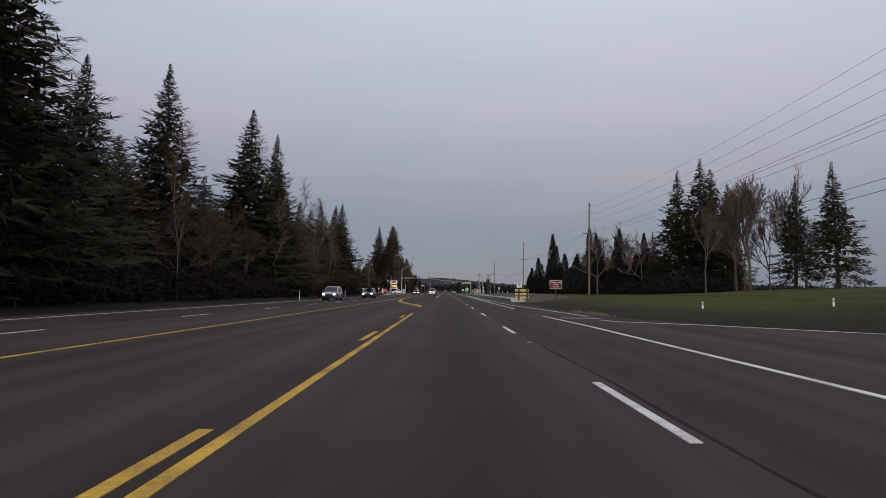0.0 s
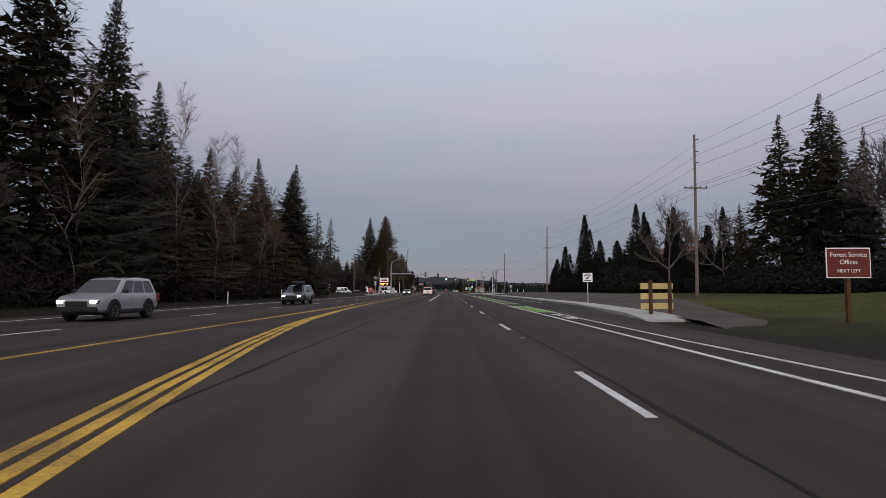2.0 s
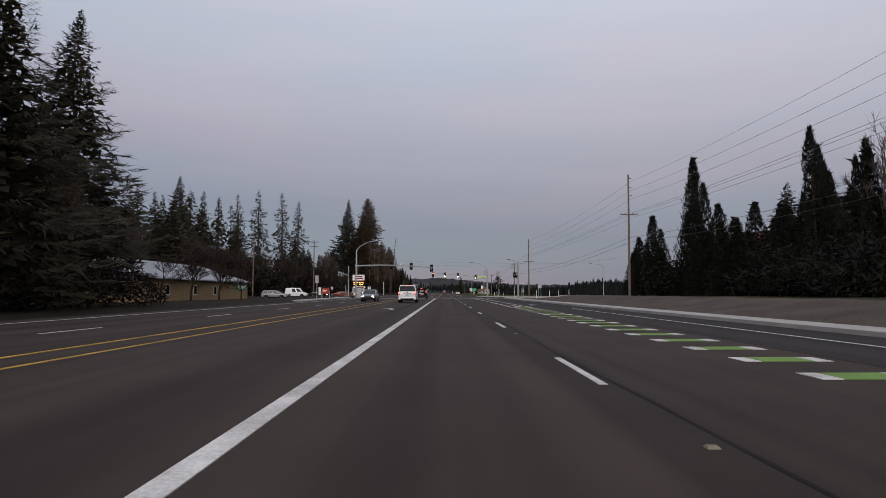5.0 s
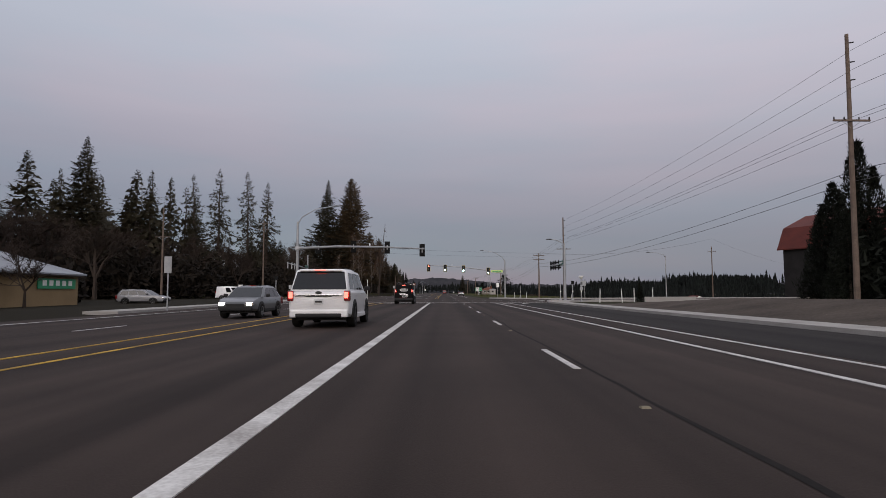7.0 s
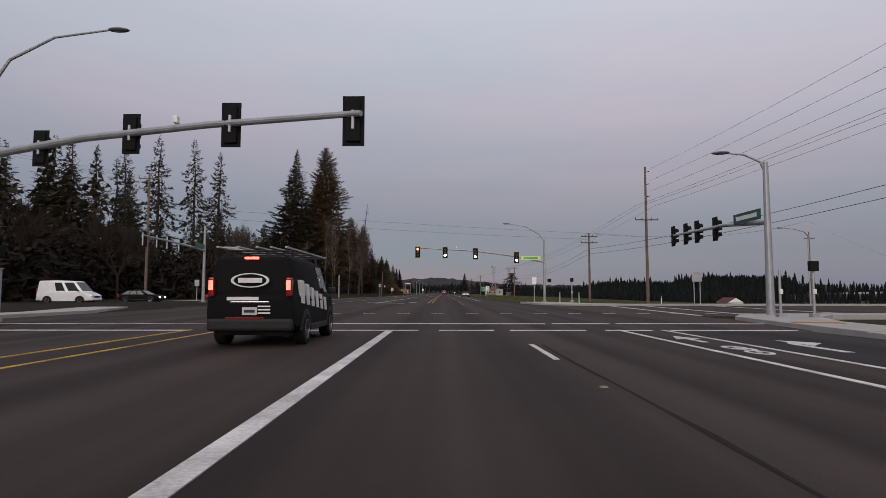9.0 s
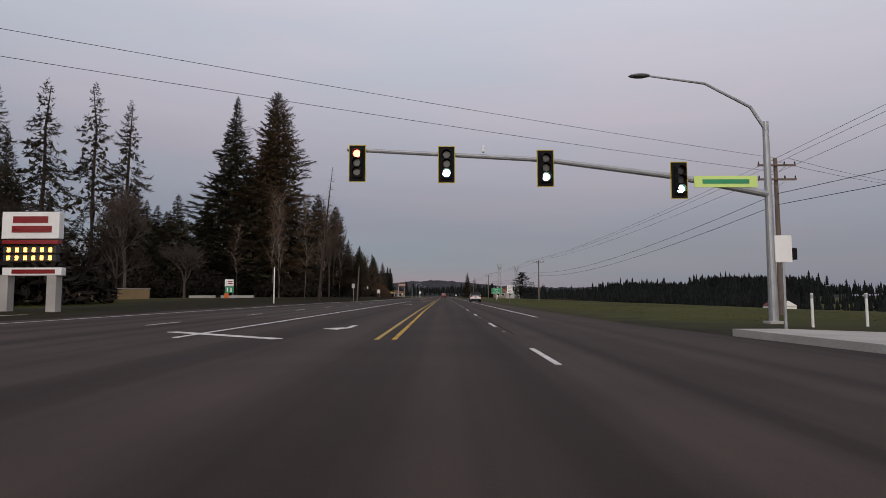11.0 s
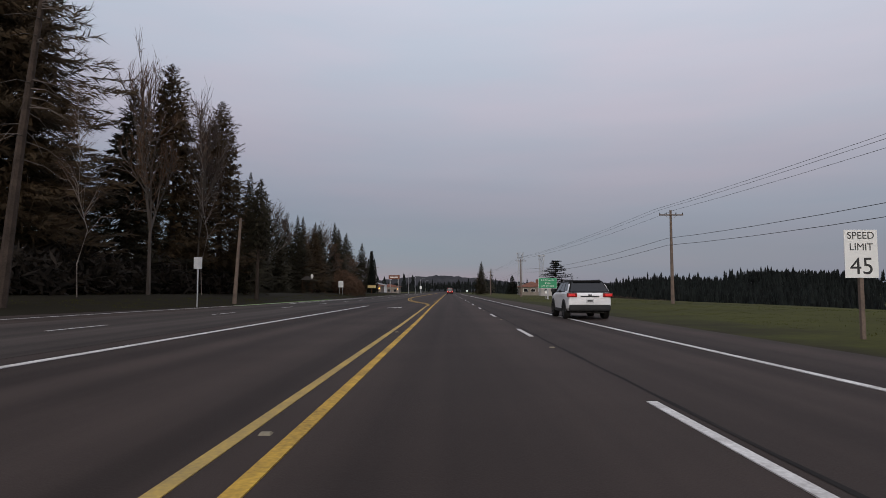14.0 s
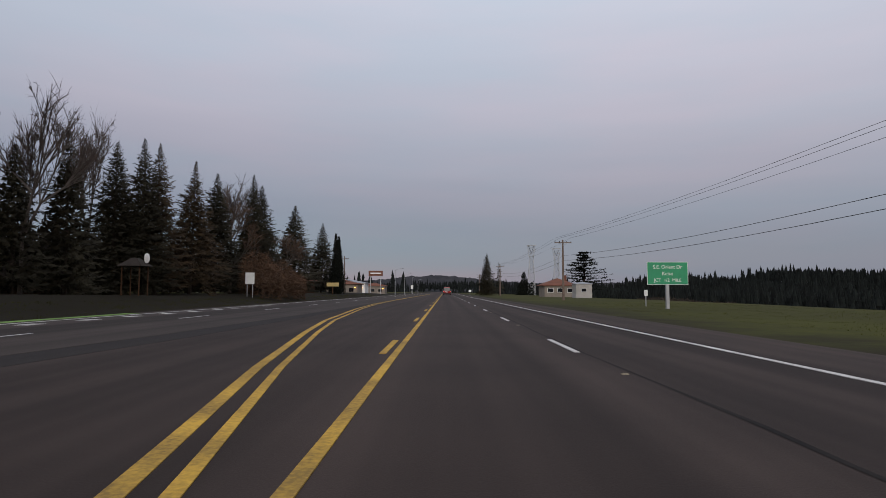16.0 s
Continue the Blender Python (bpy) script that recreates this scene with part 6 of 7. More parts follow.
def lamp_arm(root, top, tip, zt):
    bm = bmesh.new()
    t = Vector(tip)
    pipe(bm, [Vector((0, 0, top - 0.3)), Vector((0, 0, top)) + t * 0.12 + Vector((0, 0, zt * 0.30)), Vector((0, 0, top)) + t * 0.5 + Vector((0, 0, zt * 0.8)), Vector((0, 0, top)) + t + Vector((0, 0, zt))], 0.07, 0.04, 8)
    part("lamp_arm", bm, STEEL, root)
    bm = bmesh.new()
    bmesh.ops.create_uvsphere(bm, u_segments=12, v_segments=6, radius=1, matrix=Matrix.Translation(Vector((0, 0, top + zt)) + t * 1.06) @ Matrix.Rotation(math.atan2(t.y, t.x), 4, "Z") @ Matrix.Diagonal((0.42, 0.17, 0.09, 1)))
    part("lamp_head", bm, GREY_PAINT, root)


# near side mast, seen from behind
m1 = mast("signal_mast", -16.9, 240.6, 0.1, 9.3, 0.2, "grey steel signal mast with long arm and street lamp")
bm = bmesh.new()
pipe(bm, [(0, 0, 6.2), (5, -2.45, 6.2), (10, -4.9, 5.95), (14.9, -7.4, 5.55)], 0.15, 0.08, 10)
part("mast_arm", bm, STEEL, m1)
lamp_arm(m1, 9.3, (4.2, 0.3, 0), 1.85)
for u, z in ((0.18, 6.15), (0.47, 6.1), (0.73, 5.85), (0.985, 5.42)):
    signal_head(m1, 14.9 * u, -7.4 * u + 0.14, z, 1, None, False)
    bar(m1, "head_bracket", (14.9 * u, -7.4 * u + 0.03, z), (0.08, 0.12, 0.5), STEEL)
bar(m1, "sensor", (8.9, -4.4, 6.25), (0.14, 0.2, 0.22), SIGN_WHITE)
bar(m1, "arm_collar", (0, 0, 6.2), (0.5, 0.5, 0.4), STEEL, 0.06)
bar(m1, "pedestrian_signal", (0.3, 0.2, 2.6), (0.4, 0.3, 0.42), SIGNAL_BLACK)
cabinet = thing("signal_cabinet", pose(-16.1, 239.6, 0.12), "tall grey steel signal control cabinet beside the mast", "cabinet")
bar(cabinet, "body", (0, 0, 0.98), (0.8, 0.6, 1.75), STEEL, 0.03)
bar(cabinet, "plinth", (0, 0, 0.05), (0.9, 0.7, 0.12), CONCRETE, 0.02)
bar(cabinet, "roof_plate", (0, 0, 1.88), (0.86, 0.66, 0.05), STEEL, 0.015)
d = bar(cabinet, "door", (0, -0.31, 0.98), (0.68, 0.02, 1.6), STEEL, 0.008)
bar(d, "handle", (0.25, -0.335, 1.0), (0.03, 0.03, 0.16), TRIM, 0.006)

# far side mast that faces the traffic
m2 = mast("signal_mast", 12.0, 290.0, 0.1, 7.4, 0.17, "grey steel signal mast with red and green signals")
bm = bmesh.new()
pipe(bm, [(0, 0, 4.7), (-3.3, 0, 5.35), (-8.2, 0, 6.0), (-15.4, 0, 6.4)], 0.13, 0.07, 10)
part("mast_arm", bm, STEEL, m2)
lamp_arm(m2, 7.4, (-4.2, 0.4, 0), 1.9)
for x, z, lit in ((-15.0, 5.85, "red"), (-11.75, 5.8, "green"), (-8.15, 5.65, "green"), (-3.3, 5.2, "green")):
    signal_head(m2, x, -0.16, z, -1, lit)
s = bar(m2, "street_sign", (-1.6, -0.12, 5.15), (2.3, 0.04, 0.42), SIGN_LIME, 0.01, "lit lime green street name board with dark bars")
bar(s, "lettering_bar", (-1.6, -0.145, 5.15), (1.7, 0.012, 0.16), SIGN_GREEN, 0.002)
bar(m2, "pedestrian_signal", (0.55, -0.2, 2.5), (0.4, 0.3, 0.42), SIGNAL_BLACK)
bar(m2, "sensor", (-10.4, 0, 6.4), (0.1, 0.16, 0.24), SIGN_WHITE)
# masts of the side street
m3 = mast("signal_mast", 15.0, 246.0, 0.0, 7.2, 0.19, "grey steel signal mast over the side street with lamp")
bm = bmesh.new()
pipe(bm, [(0, 0, 4.4), (0.3, 5, 4.8), (0.6, 13.5, 5.0)], 0.13, 0.07, 10)
part("mast_arm", bm, STEEL, m3)
lamp_arm(m3, 7.0, (-1.7, 0.5, 0), 0.75)
for k, (y, z) in enumerate(((6.4, 4.75), (9.0, 4.85), (10.8, 4.9), (13.0, 4.95))):
    signal_head(m3, 0.35 + 0.02 * y, y, z, "x")
s = bar(m3, "street_sign", (-0.1, 1.7, 4.85), (0.05, 2.6, 0.5), SIGN_TEAL, 0.01, "green street name board with pale lettering bars")
bar(s, "lettering_bar", (-0.132, 1.7, 4.85), (0.012, 2.0, 0.2), SIGN_WHITE, 0.002)
m4 = mast("signal_mast", -24.8, 281, 0.1, 8.0, 0.17, "grey steel signal mast at the far corner")
bm = bmesh.new()
pipe(bm, [(0, 0, 5.4), (-0.3, -5, 5.7), (-0.5, -12, 5.9)], 0.13, 0.07, 10)
part("mast_arm", bm, STEEL, m4)
for k, y in enumerate((-4.5, -7.0, -9.0, -11.5)):
    h = bar(m4, "signal_head", (-0.6, y, 5.6), (0.2, 0.36, 1.08), STEEL, 0.03)
    bar(h, "backplate", (-0.5, y, 5.6), (0.02, 0.62, 1.3), SIGNAL_BLACK, 0.004)
s = bar(m4, "street_sign", (0.1, -1.4, 5.8), (0.05, 2.2, 0.45), SIGN_TEAL, 0.01)


def ped_post(x, y, label, h=2.9, head=True):
    root = thing("pedestrian_signal_post", pose(x, y, 0.1), label, "signal post", "junction posts")
    bm = bmesh.new()
    tube(bm, (0, 0, 0), (0, 0, h), 0.055, None, 8)
    part("post", bm, STEEL, root)
    bar(root, "foot", (0, 0, 0.1), (0.3, 0.3, 0.2), STEEL)
    if head:
        if head == "camera":
            bm = bmesh.new()
            tube(bm, (0, 0, h), (0, 0, h + 0.22), 0.07, 0.24, 14)
            tube(bm, (0, 0, h + 0.222), (0, 0, h + 0.36), 0.25, 0.24, 14)
            part("sensor_dome", bm, SIGN_WHITE, root)
            bar(root, "control_box", (0, -0.12, h - 1.0), (0.3, 0.2, 0.4), STEEL)
            bar(root, "bracket_box", (0, -0.1, h - 0.45), (0.2, 0.18, 0.3), GREY_PAINT)
        else:
            bar(root, "signal_head", (0, -0.05, h - 0.2), (0.34, 0.24, 0.42), SIGNAL_BLACK)
    bar(root, "button_box", (0, -0.08, 1.1), (0.12, 0.1, 0.2), SIGN_WHITE)


ped_post(14.6, 235.3, "steel post with white sensor dome and boxes", 2.4, "camera")
ped_post(15.4, 243.4, "steel pedestrian signal post on the corner", 2.35)
ped_post(13.9, 243.2, "short steel push-button post on the corner", 2.0, False)
ped_post(-18.6, 238.0, "steel pedestrian signal post on the corner")
ped_post(-25.5, 283, "steel pedestrian signal post on the corner")
ped_post(14.6, 287, "steel pedestrian signal post at the far corner", 2.7)


def street_lamp(x, y, h, out, label="slim grey street lamp"):
    root = thing("street_lamp", pose(x, y, ground_z(x, y) - 0.1), label, "street lamp", "street lamps")
    bm = bmesh.new()
    pipe(bm, [(0, 0, 0), (0, 0, h)], 0.11, 0.07, 8)
    part("pole", bm, STEEL, root)
    lamp_arm(root, h, (out, 0, 0), 0.7)


street_lamp(44, 291, 8.8, -3.2)
for y in (610, 660, 720, 790):
    street_lamp(-17.5, y, 8.5, 2.4)


def delineator(x, y, h=1.1, lean=0):
    root = thing("marker_post", pose(x, y, ground_z(x, y) - 0.02, 0, lean, 0), "slim white marker post in the verge", "marker post", "marker posts")
    bm = bmesh.new()
    tube(bm, (0, 0, 0), (0, 0, h), 0.05, None, 8)
    part("post", bm, SIGN_WHITE, root)
    bm = bmesh.new()
    tube(bm, (0, 0, h - 0.2), (0, 0, h - 0.05), 0.056, None, 8)
    part("reflector", bm, STEEL, root)


for x, y, h, l in ((17.7, 239.8, 1.6, 2), (20.3, 240, 1.6, -3), (24.3, 241.5, 1.7, 0), (22.6, 243, 1.7, 0), (-20.3, 128, 1.4, 0), (-19.5, 86, 1.2, 0), (14.0, 291, 1.3, 0), (16.4, 291.5, 1.3, 0), (-19.8, 108, 1.2, 0), (24, 285, 0.9, 0)):
    delineator(x, y, h, l)
delineator(14.4, 38.4, 0.42)
delineator(19.5, 35.0, 0.42)


# ---- signs ----
def sign(name, x, y, w, z0, z1, panel, label, posts=1, post_mat=STEEL, border=None, rz=0, post_r=0.035, wood=False):
    """A flat board on posts that faces the oncoming camera, along -y."""
    gz = ground_z(x, y)
    root = thing(name, pose(x, y, gz - 0.05, 0, 0, rz), label, "sign")
    zc, h = (z0 + z1) / 2 - gz + 0.05, z1 - z0
    b = bar(root, "panel", (0, 0, zc), (w, 0.02, h), border or panel, 0.006)
    if border:
        bar(b, "face", (0, -0.013, zc), (w - 0.06, 0.012, h - 0.06), panel, 0.003)
    for k in range(posts):
        px = 0 if posts == 1 else (-0.3 + 0.6 * k) * w
        bar(root, "post", (px, post_r + 0.016, (z1 - gz) / 2), (post_r * 2, post_r * 2, z1 - gz), post_mat, 0.006)
    return root, zc, h


R90 = Matrix.Rotation(math.pi / 2, 4, "X")


def words(root, text, x, z, size, mat, name="lettering", y=-0.024):
    return text_part(name, text, size, mat, root, Matrix.Translation((x, y, z)) @ R90)


s, zc, h = sign("brown_guide_sign", 12.1, 70.5, 1.32, 1.5, 2.4, SIGN_BROWN, "brown guide sign with white border and lettering", 1, WOOD_BROWN, SIGN_WHITE, post_r=0.06)
words(s, "Forest Service", 0, zc + 0.24, 0.19, SIGN_WHITE)
words(s, "Offices", 0, zc + 0.02, 0.19, SIGN_WHITE)
words(s, "NEXT LEFT", 0, zc - 0.24, 0.14, SIGN_WHITE)
s, zc, h = sign("white_regulatory_sign", 12.2, 104, 0.82, 1.85, 2.62, SIGN_WHITE, "white lane sign with black lettering bars and arrow", 1, STEEL)
for k, w in enumerate((0.5, 0.62, 0.0, 0.0, 0.56)):
    if w:
        bar(s, "lettering_bar", (0, -0.014, zc + 0.29 - 0.14 * k), (w, 0.008, 0.07), INK, 0.001)
bm = bmesh.new()
prism(bm, [(-0.16, zc - 0.13), (0.04, zc - 0.13), (0.04, zc - 0.02), (0.18, zc - 0.02), (0.06, zc + 0.09), (-0.06, zc - 0.02), (-0.16, zc - 0.02)], -0.02, -0.01, "y")
part("arrow", bm, INK, s)
s, zc, h = sign("speed_limit_sign", 10.6, 363.8, 0.86, 1.5, 2.75, SIGN_WHITE, "white speed limit sign with black numerals", 1, WOOD_POLE, post_r=0.05)
words(s, "SPEED", 0, zc + 0.47, 0.26, INK, y=-0.014)
words(s, "LIMIT", 0, zc + 0.17, 0.26, INK, y=-0.014)
words(s, "45", 0, zc - 0.34, 0.62, INK, y=-0.014)
s, zc, h = sign("green_guide_sign", 15.6, 444.5, 2.95, 1.65, 3.3, SIGN_GREEN, "green guide sign with white lettering on one post", 1, STEEL, SIGN_WHITE, post_r=0.11)
words(s, "S.E. Orient Dr", 0, zc + 0.45, 0.36, SIGN_WHITE)
words(s, "Kelso", 0, zc - 0.03, 0.36, SIGN_WHITE)
words(s, "JCT  1/2  MILE", 0, zc - 0.5, 0.33, SIGN_WHITE)
for x, y, w, z0, z1, lab in ((-20.8, 464, 0.95, 1.9, 3.1, "blank white back of a road sign"), (-18.3, 211, 0.5, 2.5, 3.6, "grey back of two stacked road signs"), (-18.2, 391.5, 0.6, 2.75, 3.6, "grey back of a road sign"), 
                             (-16.5, 700, 1.2, 2.5, 4.2, "white far sign beside the road"), (6.2, 560, 0.7, 1.0, 1.6, "small white sign beside the road"), (16.5, 452, 0.3, 0.8, 1.3, "small white mailbox-like plate"),
                             (-32, 297, 0.6, 2.0, 2.8, "grey road sign at the side street"), (24, 275.5, 0.95, 2.2, 3.1, "grey back of a road sign across the side street"), (10.2, 286, 0.5, 2.1, 2.9, "small white sign at the far corner")):
    sign("road_sign", x, y, w, z0, z1, STEEL if "grey" in lab else SIGN_WHITE, lab, 2 if w > 0.9 else 1)

# timber barricade at the end of the pavement
b = thing("timber_barricade", pose(9.5, 79.5, 0.11, 0, 0, 33), "brown timber barricade with cream painted boards", "barricade")
for z in (0.34, 0.78, 1.22):
    bar(b, "board", (0, -0.05, z), (1.72, 0.045, 0.27), BOARD_YELLOW, 0.008)
for x in (-0.42, 0.62):
    bar(b, "post", (x, -0.13, 0.72), (0.12, 0.10, 1.5), WOOD_BROWN, 0.01)
b.scale = (1.27, 1, 1)

# pylon sign of the shops
p = thing("pylon_sign", pose(-25.7, 306, 0.0), "tall cream and red shop sign on a pale base", "sign")
bar(p, "main_panel", (0, 0, 5.6), (3.6, 0.5, 1.7), SIGN_WHITE, 0.04)
bar(p, "brand_bar", (0, -0.27, 5.95), (2.2, 0.03, 0.42), LENS_RED, 0.01)
bar(p, "brand_bar", (0.1, -0.27, 5.35), (2.5, 0.03, 0.42), LENS_RED, 0.01)
bar(p, "strip_panel", (0, 0, 4.55), (3.5, 0.45, 0.26), LENS_RED, 0.01)
for k in range(2):
    bar(p, "price_panel", (0, 0, 4.05 - 0.5 * k), (3.3, 0.45, 0.42), INK, 0.01)
    for i in range(6):
        bar(p, "number_bar", (-1.3 + 0.52 * i, -0.24, 4.05 - 0.5 * k), (0.2, 0.02, 0.28), AMBER, 0.004)
bar(p, "lower_panel", (0.2, 0, 2.7), (3.7, 0.45, 0.5), SIGN_WHITE, 0.03)
bar(p, "brand_bar", (0.3, -0.24, 2.7), (2.7, 0.02, 0.26), LENS_RED, 0.01)
for x in (-1.5, 1.5):
    bar(p, "pillar", (x, 0, 1.25), (0.6, 0.6, 2.5), CONCRETE)
p = thing("red_shop_board", pose(-23.6, 244.6, 0.02), "red shop board on two steel posts", "sign")
bar(p, "board", (0, 0, 1.45), (1.45, 0.12, 1.2), SHOP_RED, 0.02)
bar(p, "side_panel", (-1.15, 0.02, 1.4), (0.5, 0.1, 1.5), SIGN_WHITE, 0.02)
bar(p, "lettering_bar", (-0.1, -0.07, 1.6), (0.9, 0.02, 0.14), SIGN_WHITE, 0.004)
bar(p, "lettering_bar", (-0.2, -0.07, 1.3), (0.7, 0.02, 0.1), SIGN_WHITE, 0.004)
for x in (-0.75, 0.75):
    bar(p, "post", (x, 0.1, 0.7), (0.12, 0.12, 1.5), STEEL)
p = thing("shop_board", pose(-27.4, 346, ground_z(-27.4, 346) - 0.02), "white notice board over dark and orange panels", "sign")
bar(p, "board", (0, 0, 2.55), (1.4, 0.12, 1.1), SIGN_WHITE, 0.02)
bar(p, "arrow_panel", (0.05, 0, 1.45), (1.4, 0.12, 1.0), SIGN_GREEN, 0.02)
for x in (-0.25, 0.35):
    bar(p, "arrow_bar", (x, -0.07, 1.45), (0.2, 0.02, 0.65), SIGN_WHITE, 0.01)
bar(p, "orange_panel", (-0.4, 0, 0.5), (0.65, 0.12, 0.8), ORANGE, 0.02)
for z in (2.75, 2.45):
    bar(p, "lettering_bar", (0.2, -0.07, z), (0.7, 0.02, 0.13), LENS_RED, 0.004)
for x in (-0.6, 0.6):
    bar(p, "post", (x, 0.1, 1.4), (0.1, 0.08, 2.9), STEEL)
p.scale = (0.8, 0.8, 0.8)
p = thing("flag_pole", pose(-22.6, 349.5, 0.0), "plain white upright pole in the verge", "pole")
bm = bmesh.new()
tube(bm, (0, 0, 0), (0, 0, 5.0), 0.085, 0.08, 10)
part("post", bm, SIGN_WHITE, p)


# ---- buildings ----
def hip_house(name, x0, x1, y0, y1, wall_h, roof_h, wall, roof, label, over=0.5, hip=3.5, base=None):
    """A low building with a hipped roof whose ridge runs along y."""
    root = thing(name, pose(0, 0, 0), label, "building")
    gz = base if base is not None else min(ground_z(x, y) for x in (x0, x1) for y in (y0, y1)) - 0.1
    t = 0.25
    for nm, c, s in (("front_wall", (x1 - t / 2, (y0 + y1) / 2), (t, y1 - y0)), ("rear_wall", (x0 + t / 2, (y0 + y1) / 2), (t, y1 - y0)),
                     ("end_wall", ((x0 + x1) / 2, y0 + t / 2), (x1 - x0 - 2 * t - 0.01, t)), ("end_wall", ((x0 + x1) / 2, y1 - t / 2), (x1 - x0 - 2 * t - 0.01, t))):
        bar(root, nm, (*c, (gz + wall_h) / 2), (*s, wall_h - gz), wall, 0.01)
    bm = bmesh.new()
    xm = (x0 + x1) / 2
    a = [(x0 - over, y0 - over, wall_h), (x1 + over, y0 - over, wall_h), (x1 + over, y1 + over, wall_h), (x0 - over, y1 + over, wall_h)]
    low = [bm.verts.new(p) for p in a]
    mid = [bm.verts.new((x, y, z + 0.14)) for x, y, z in a]
    r0, r1 = bm.verts.new((xm, y0 + hip, wall_h + roof_h)), bm.verts.new((xm, y1 - hip, wall_h + roof_h))
    bm.faces.new(low[::-1])
    for i in range(4):
        bm.faces.new((low[i], low[(i + 1) % 4], mid[(i + 1) % 4], mid[i]))
    bm.faces.new((mid[0], mid[1], r0))
    bm.faces.new((mid[1], mid[2], r1, r0))
    bm.faces.new((mid[2], mid[3], r1))
    bm.faces.new((mid[3], mid[0], r0, r1))
    part("roof", bm, roof, root)
    return root


shop = hip_house("low_shop_building", -46, -33, 190, 225.5, 2.75, 2.7, TAN_WALL, METAL_ROOF, "low tan building with a pale metal hip roof", hip=4.5)
for y in (196, 204, 211):
    w = bar(shop, "window", (-32.98, y, 1.5), (0.06, 1.0, 1.3), SIGN_WHITE, 0.01)
    bar(w, "pane", (-32.94, y, 1.5), (0.03, 0.8, 1.1), GLASS, 0.004)
g = bar(shop, "sign_board", (-32.9, 222.4, 2.0), (0.08, 5.0, 0.85), SIGN_GREEN, 0.01, "green shop sign board with white bars")
for k in range(5):
    bar(g, "brand_bar", (-32.85, 220.7 + 0.85 * k, 2.05), (0.03, 0.5, 0.45), SIGN_WHITE, 0.004)
bar(shop, "gutter", (-32.46, 207.7, 2.7), (0.1, 35.5, 0.12), FASCIA, 0.02)

barn = thing("barn", Matrix.LocRotScale((84.0, 289.0, -1.0), Euler((0, 0, radians(-68))), (1.3, 1.3, 1.15)), "large dark weathered barn with a red gambrel roof", "barn")
prof = [(-7, 9.3), (-5.4, 13.2), (0, 15.8), (5.4, 13.2), (7, 9.3)]
bm = bmesh.new()
prism(bm, [(-6.5, -6), (6.5, -6), (6.5, 9.4), (5.1, 13.0), (0, 15.5), (-5.1, 13.0), (-6.5, 9.4)], -10, 16, "x")
part("wall", bm, BARN_DARK, barn)
bm = bmesh.new()
prism(bm, prof + [(u, v + 0.22) for u, v in prof[::-1]], -10.7, 16.7, "x")
part("roof", bm, BARN_RED, barn)
for x in (-4, 2, 9):
    bar(barn, "door", (x, -6.53, 1.6), (2.4, 0.08, 3.2), FASCIA, 0.02)
bar(barn, "hay_door", (3.5, -6.53, 6.2), (2.0, 0.08, 1.8), FASCIA, 0.02)

house = hip_house("bungalow", 23.8, 31.5, 548, 557, 2.6, 1.9, HOUSE_WALL, ROOF_RED, "small pale bungalow with a reddish hip roof", hip=4)
bar(house, "chimney", (29.5, 552, 4.3), (0.8, 0.8, 1.8), ROOF_RED, 0.02)
for x in (25.2, 27.6, 30.0):
    w = bar(house, "window", (x, 547.97, 1.5), (1.5, 0.06, 1.1), SIGN_WHITE, 0.01)
    bar(w, "pane", (x, 547.93, 1.5), (1.3, 0.03, 0.9), GLASS, 0.004)
shed = hip_house("garden_shed", 26.9, 30.2, 527, 531, 2.7, 0.5, CONCRETE, METAL_ROOF, "pale garden shed with a flat grey roof", 0.15, 1.5)
w = bar(shed, "window", (28.5, 526.97, 1.5), (1.1, 0.06, 0.8), STEEL, 0.01)
bar(w, "pane", (28.5, 526.93, 1.5), (0.9, 0.03, 0.6), GLASS, 0.004)
lodge = hip_house("long_dark_building", -66, -37, 449, 462, 5.0, 1.0, WOOD_BROWN, FASCIA, "long dark timber building behind the verge trees", 1.0, 3)
for x in (-60, -54, -48, -42):
    w = bar(lodge, "window", (x, 448.97, 1.7), (2.2, 0.06, 1.4), FASCIA, 0.01)
    bar(w, "pane", (x, 448.93, 1.7), (2.0, 0.03, 1.2), GLASS, 0.004)
farm = hip_house("far_farm_building", 153, 161, 545, 559, -4.1, 2.7, SIGN_WHITE, BARN_RED, "far white farm building with a red roof", 0.3, -0.2, -10)
bm = bmesh.new()
loft(bm, [[(152.9, y, -4.0), (161.1, y, -4.0), (157, y, -1.6)] for y in (544.4, 544.66)])
part("gable", bm, SIGN_WHITE, farm)
tavern = hip_house("roadside_tavern", -36, -26, 505, 520, 3.0, 2.0, WOOD_BROWN, ROOF_RED, "brown timber roadside tavern with warm windows", 0.8, 3)
for x in (-33.5, -30.5, -27.8):
    bar(tavern, "window", (x, 504.97, 1.6), (1.2, 0.06, 1.0), GLASS, 0.01)
for i, (x, y, w, h) in enumerate(((-30, 575, 9, 3.2), (-34, 610, 12, 4), (-30, 650, 10, 3.4), (-38, 540, 8, 3))):
    b = hip_house("far_shop", x - w / 2, x + w / 2, y, y + 10, h, 1.4, (HOUSE_WALL, SIGN_WHITE)[i % 2], (ROOF_RED, METAL_ROOF)[i % 2], "far low roadside building with dull roof", 0.5, 3)
    for k in range(3):
        bar(b, "window", (x - w * 0.3 + w * 0.3 * k, y - 0.03, 1.6), (1.3, 0.06, 1.1), GLASS, 0.01)
    bar(b, "wall_lamp", (x + w * 0.42, y - 0.15, 2.3), (0.3, 0.3, 0.25), AMBER, 0.05, "lit warm wall lamp")
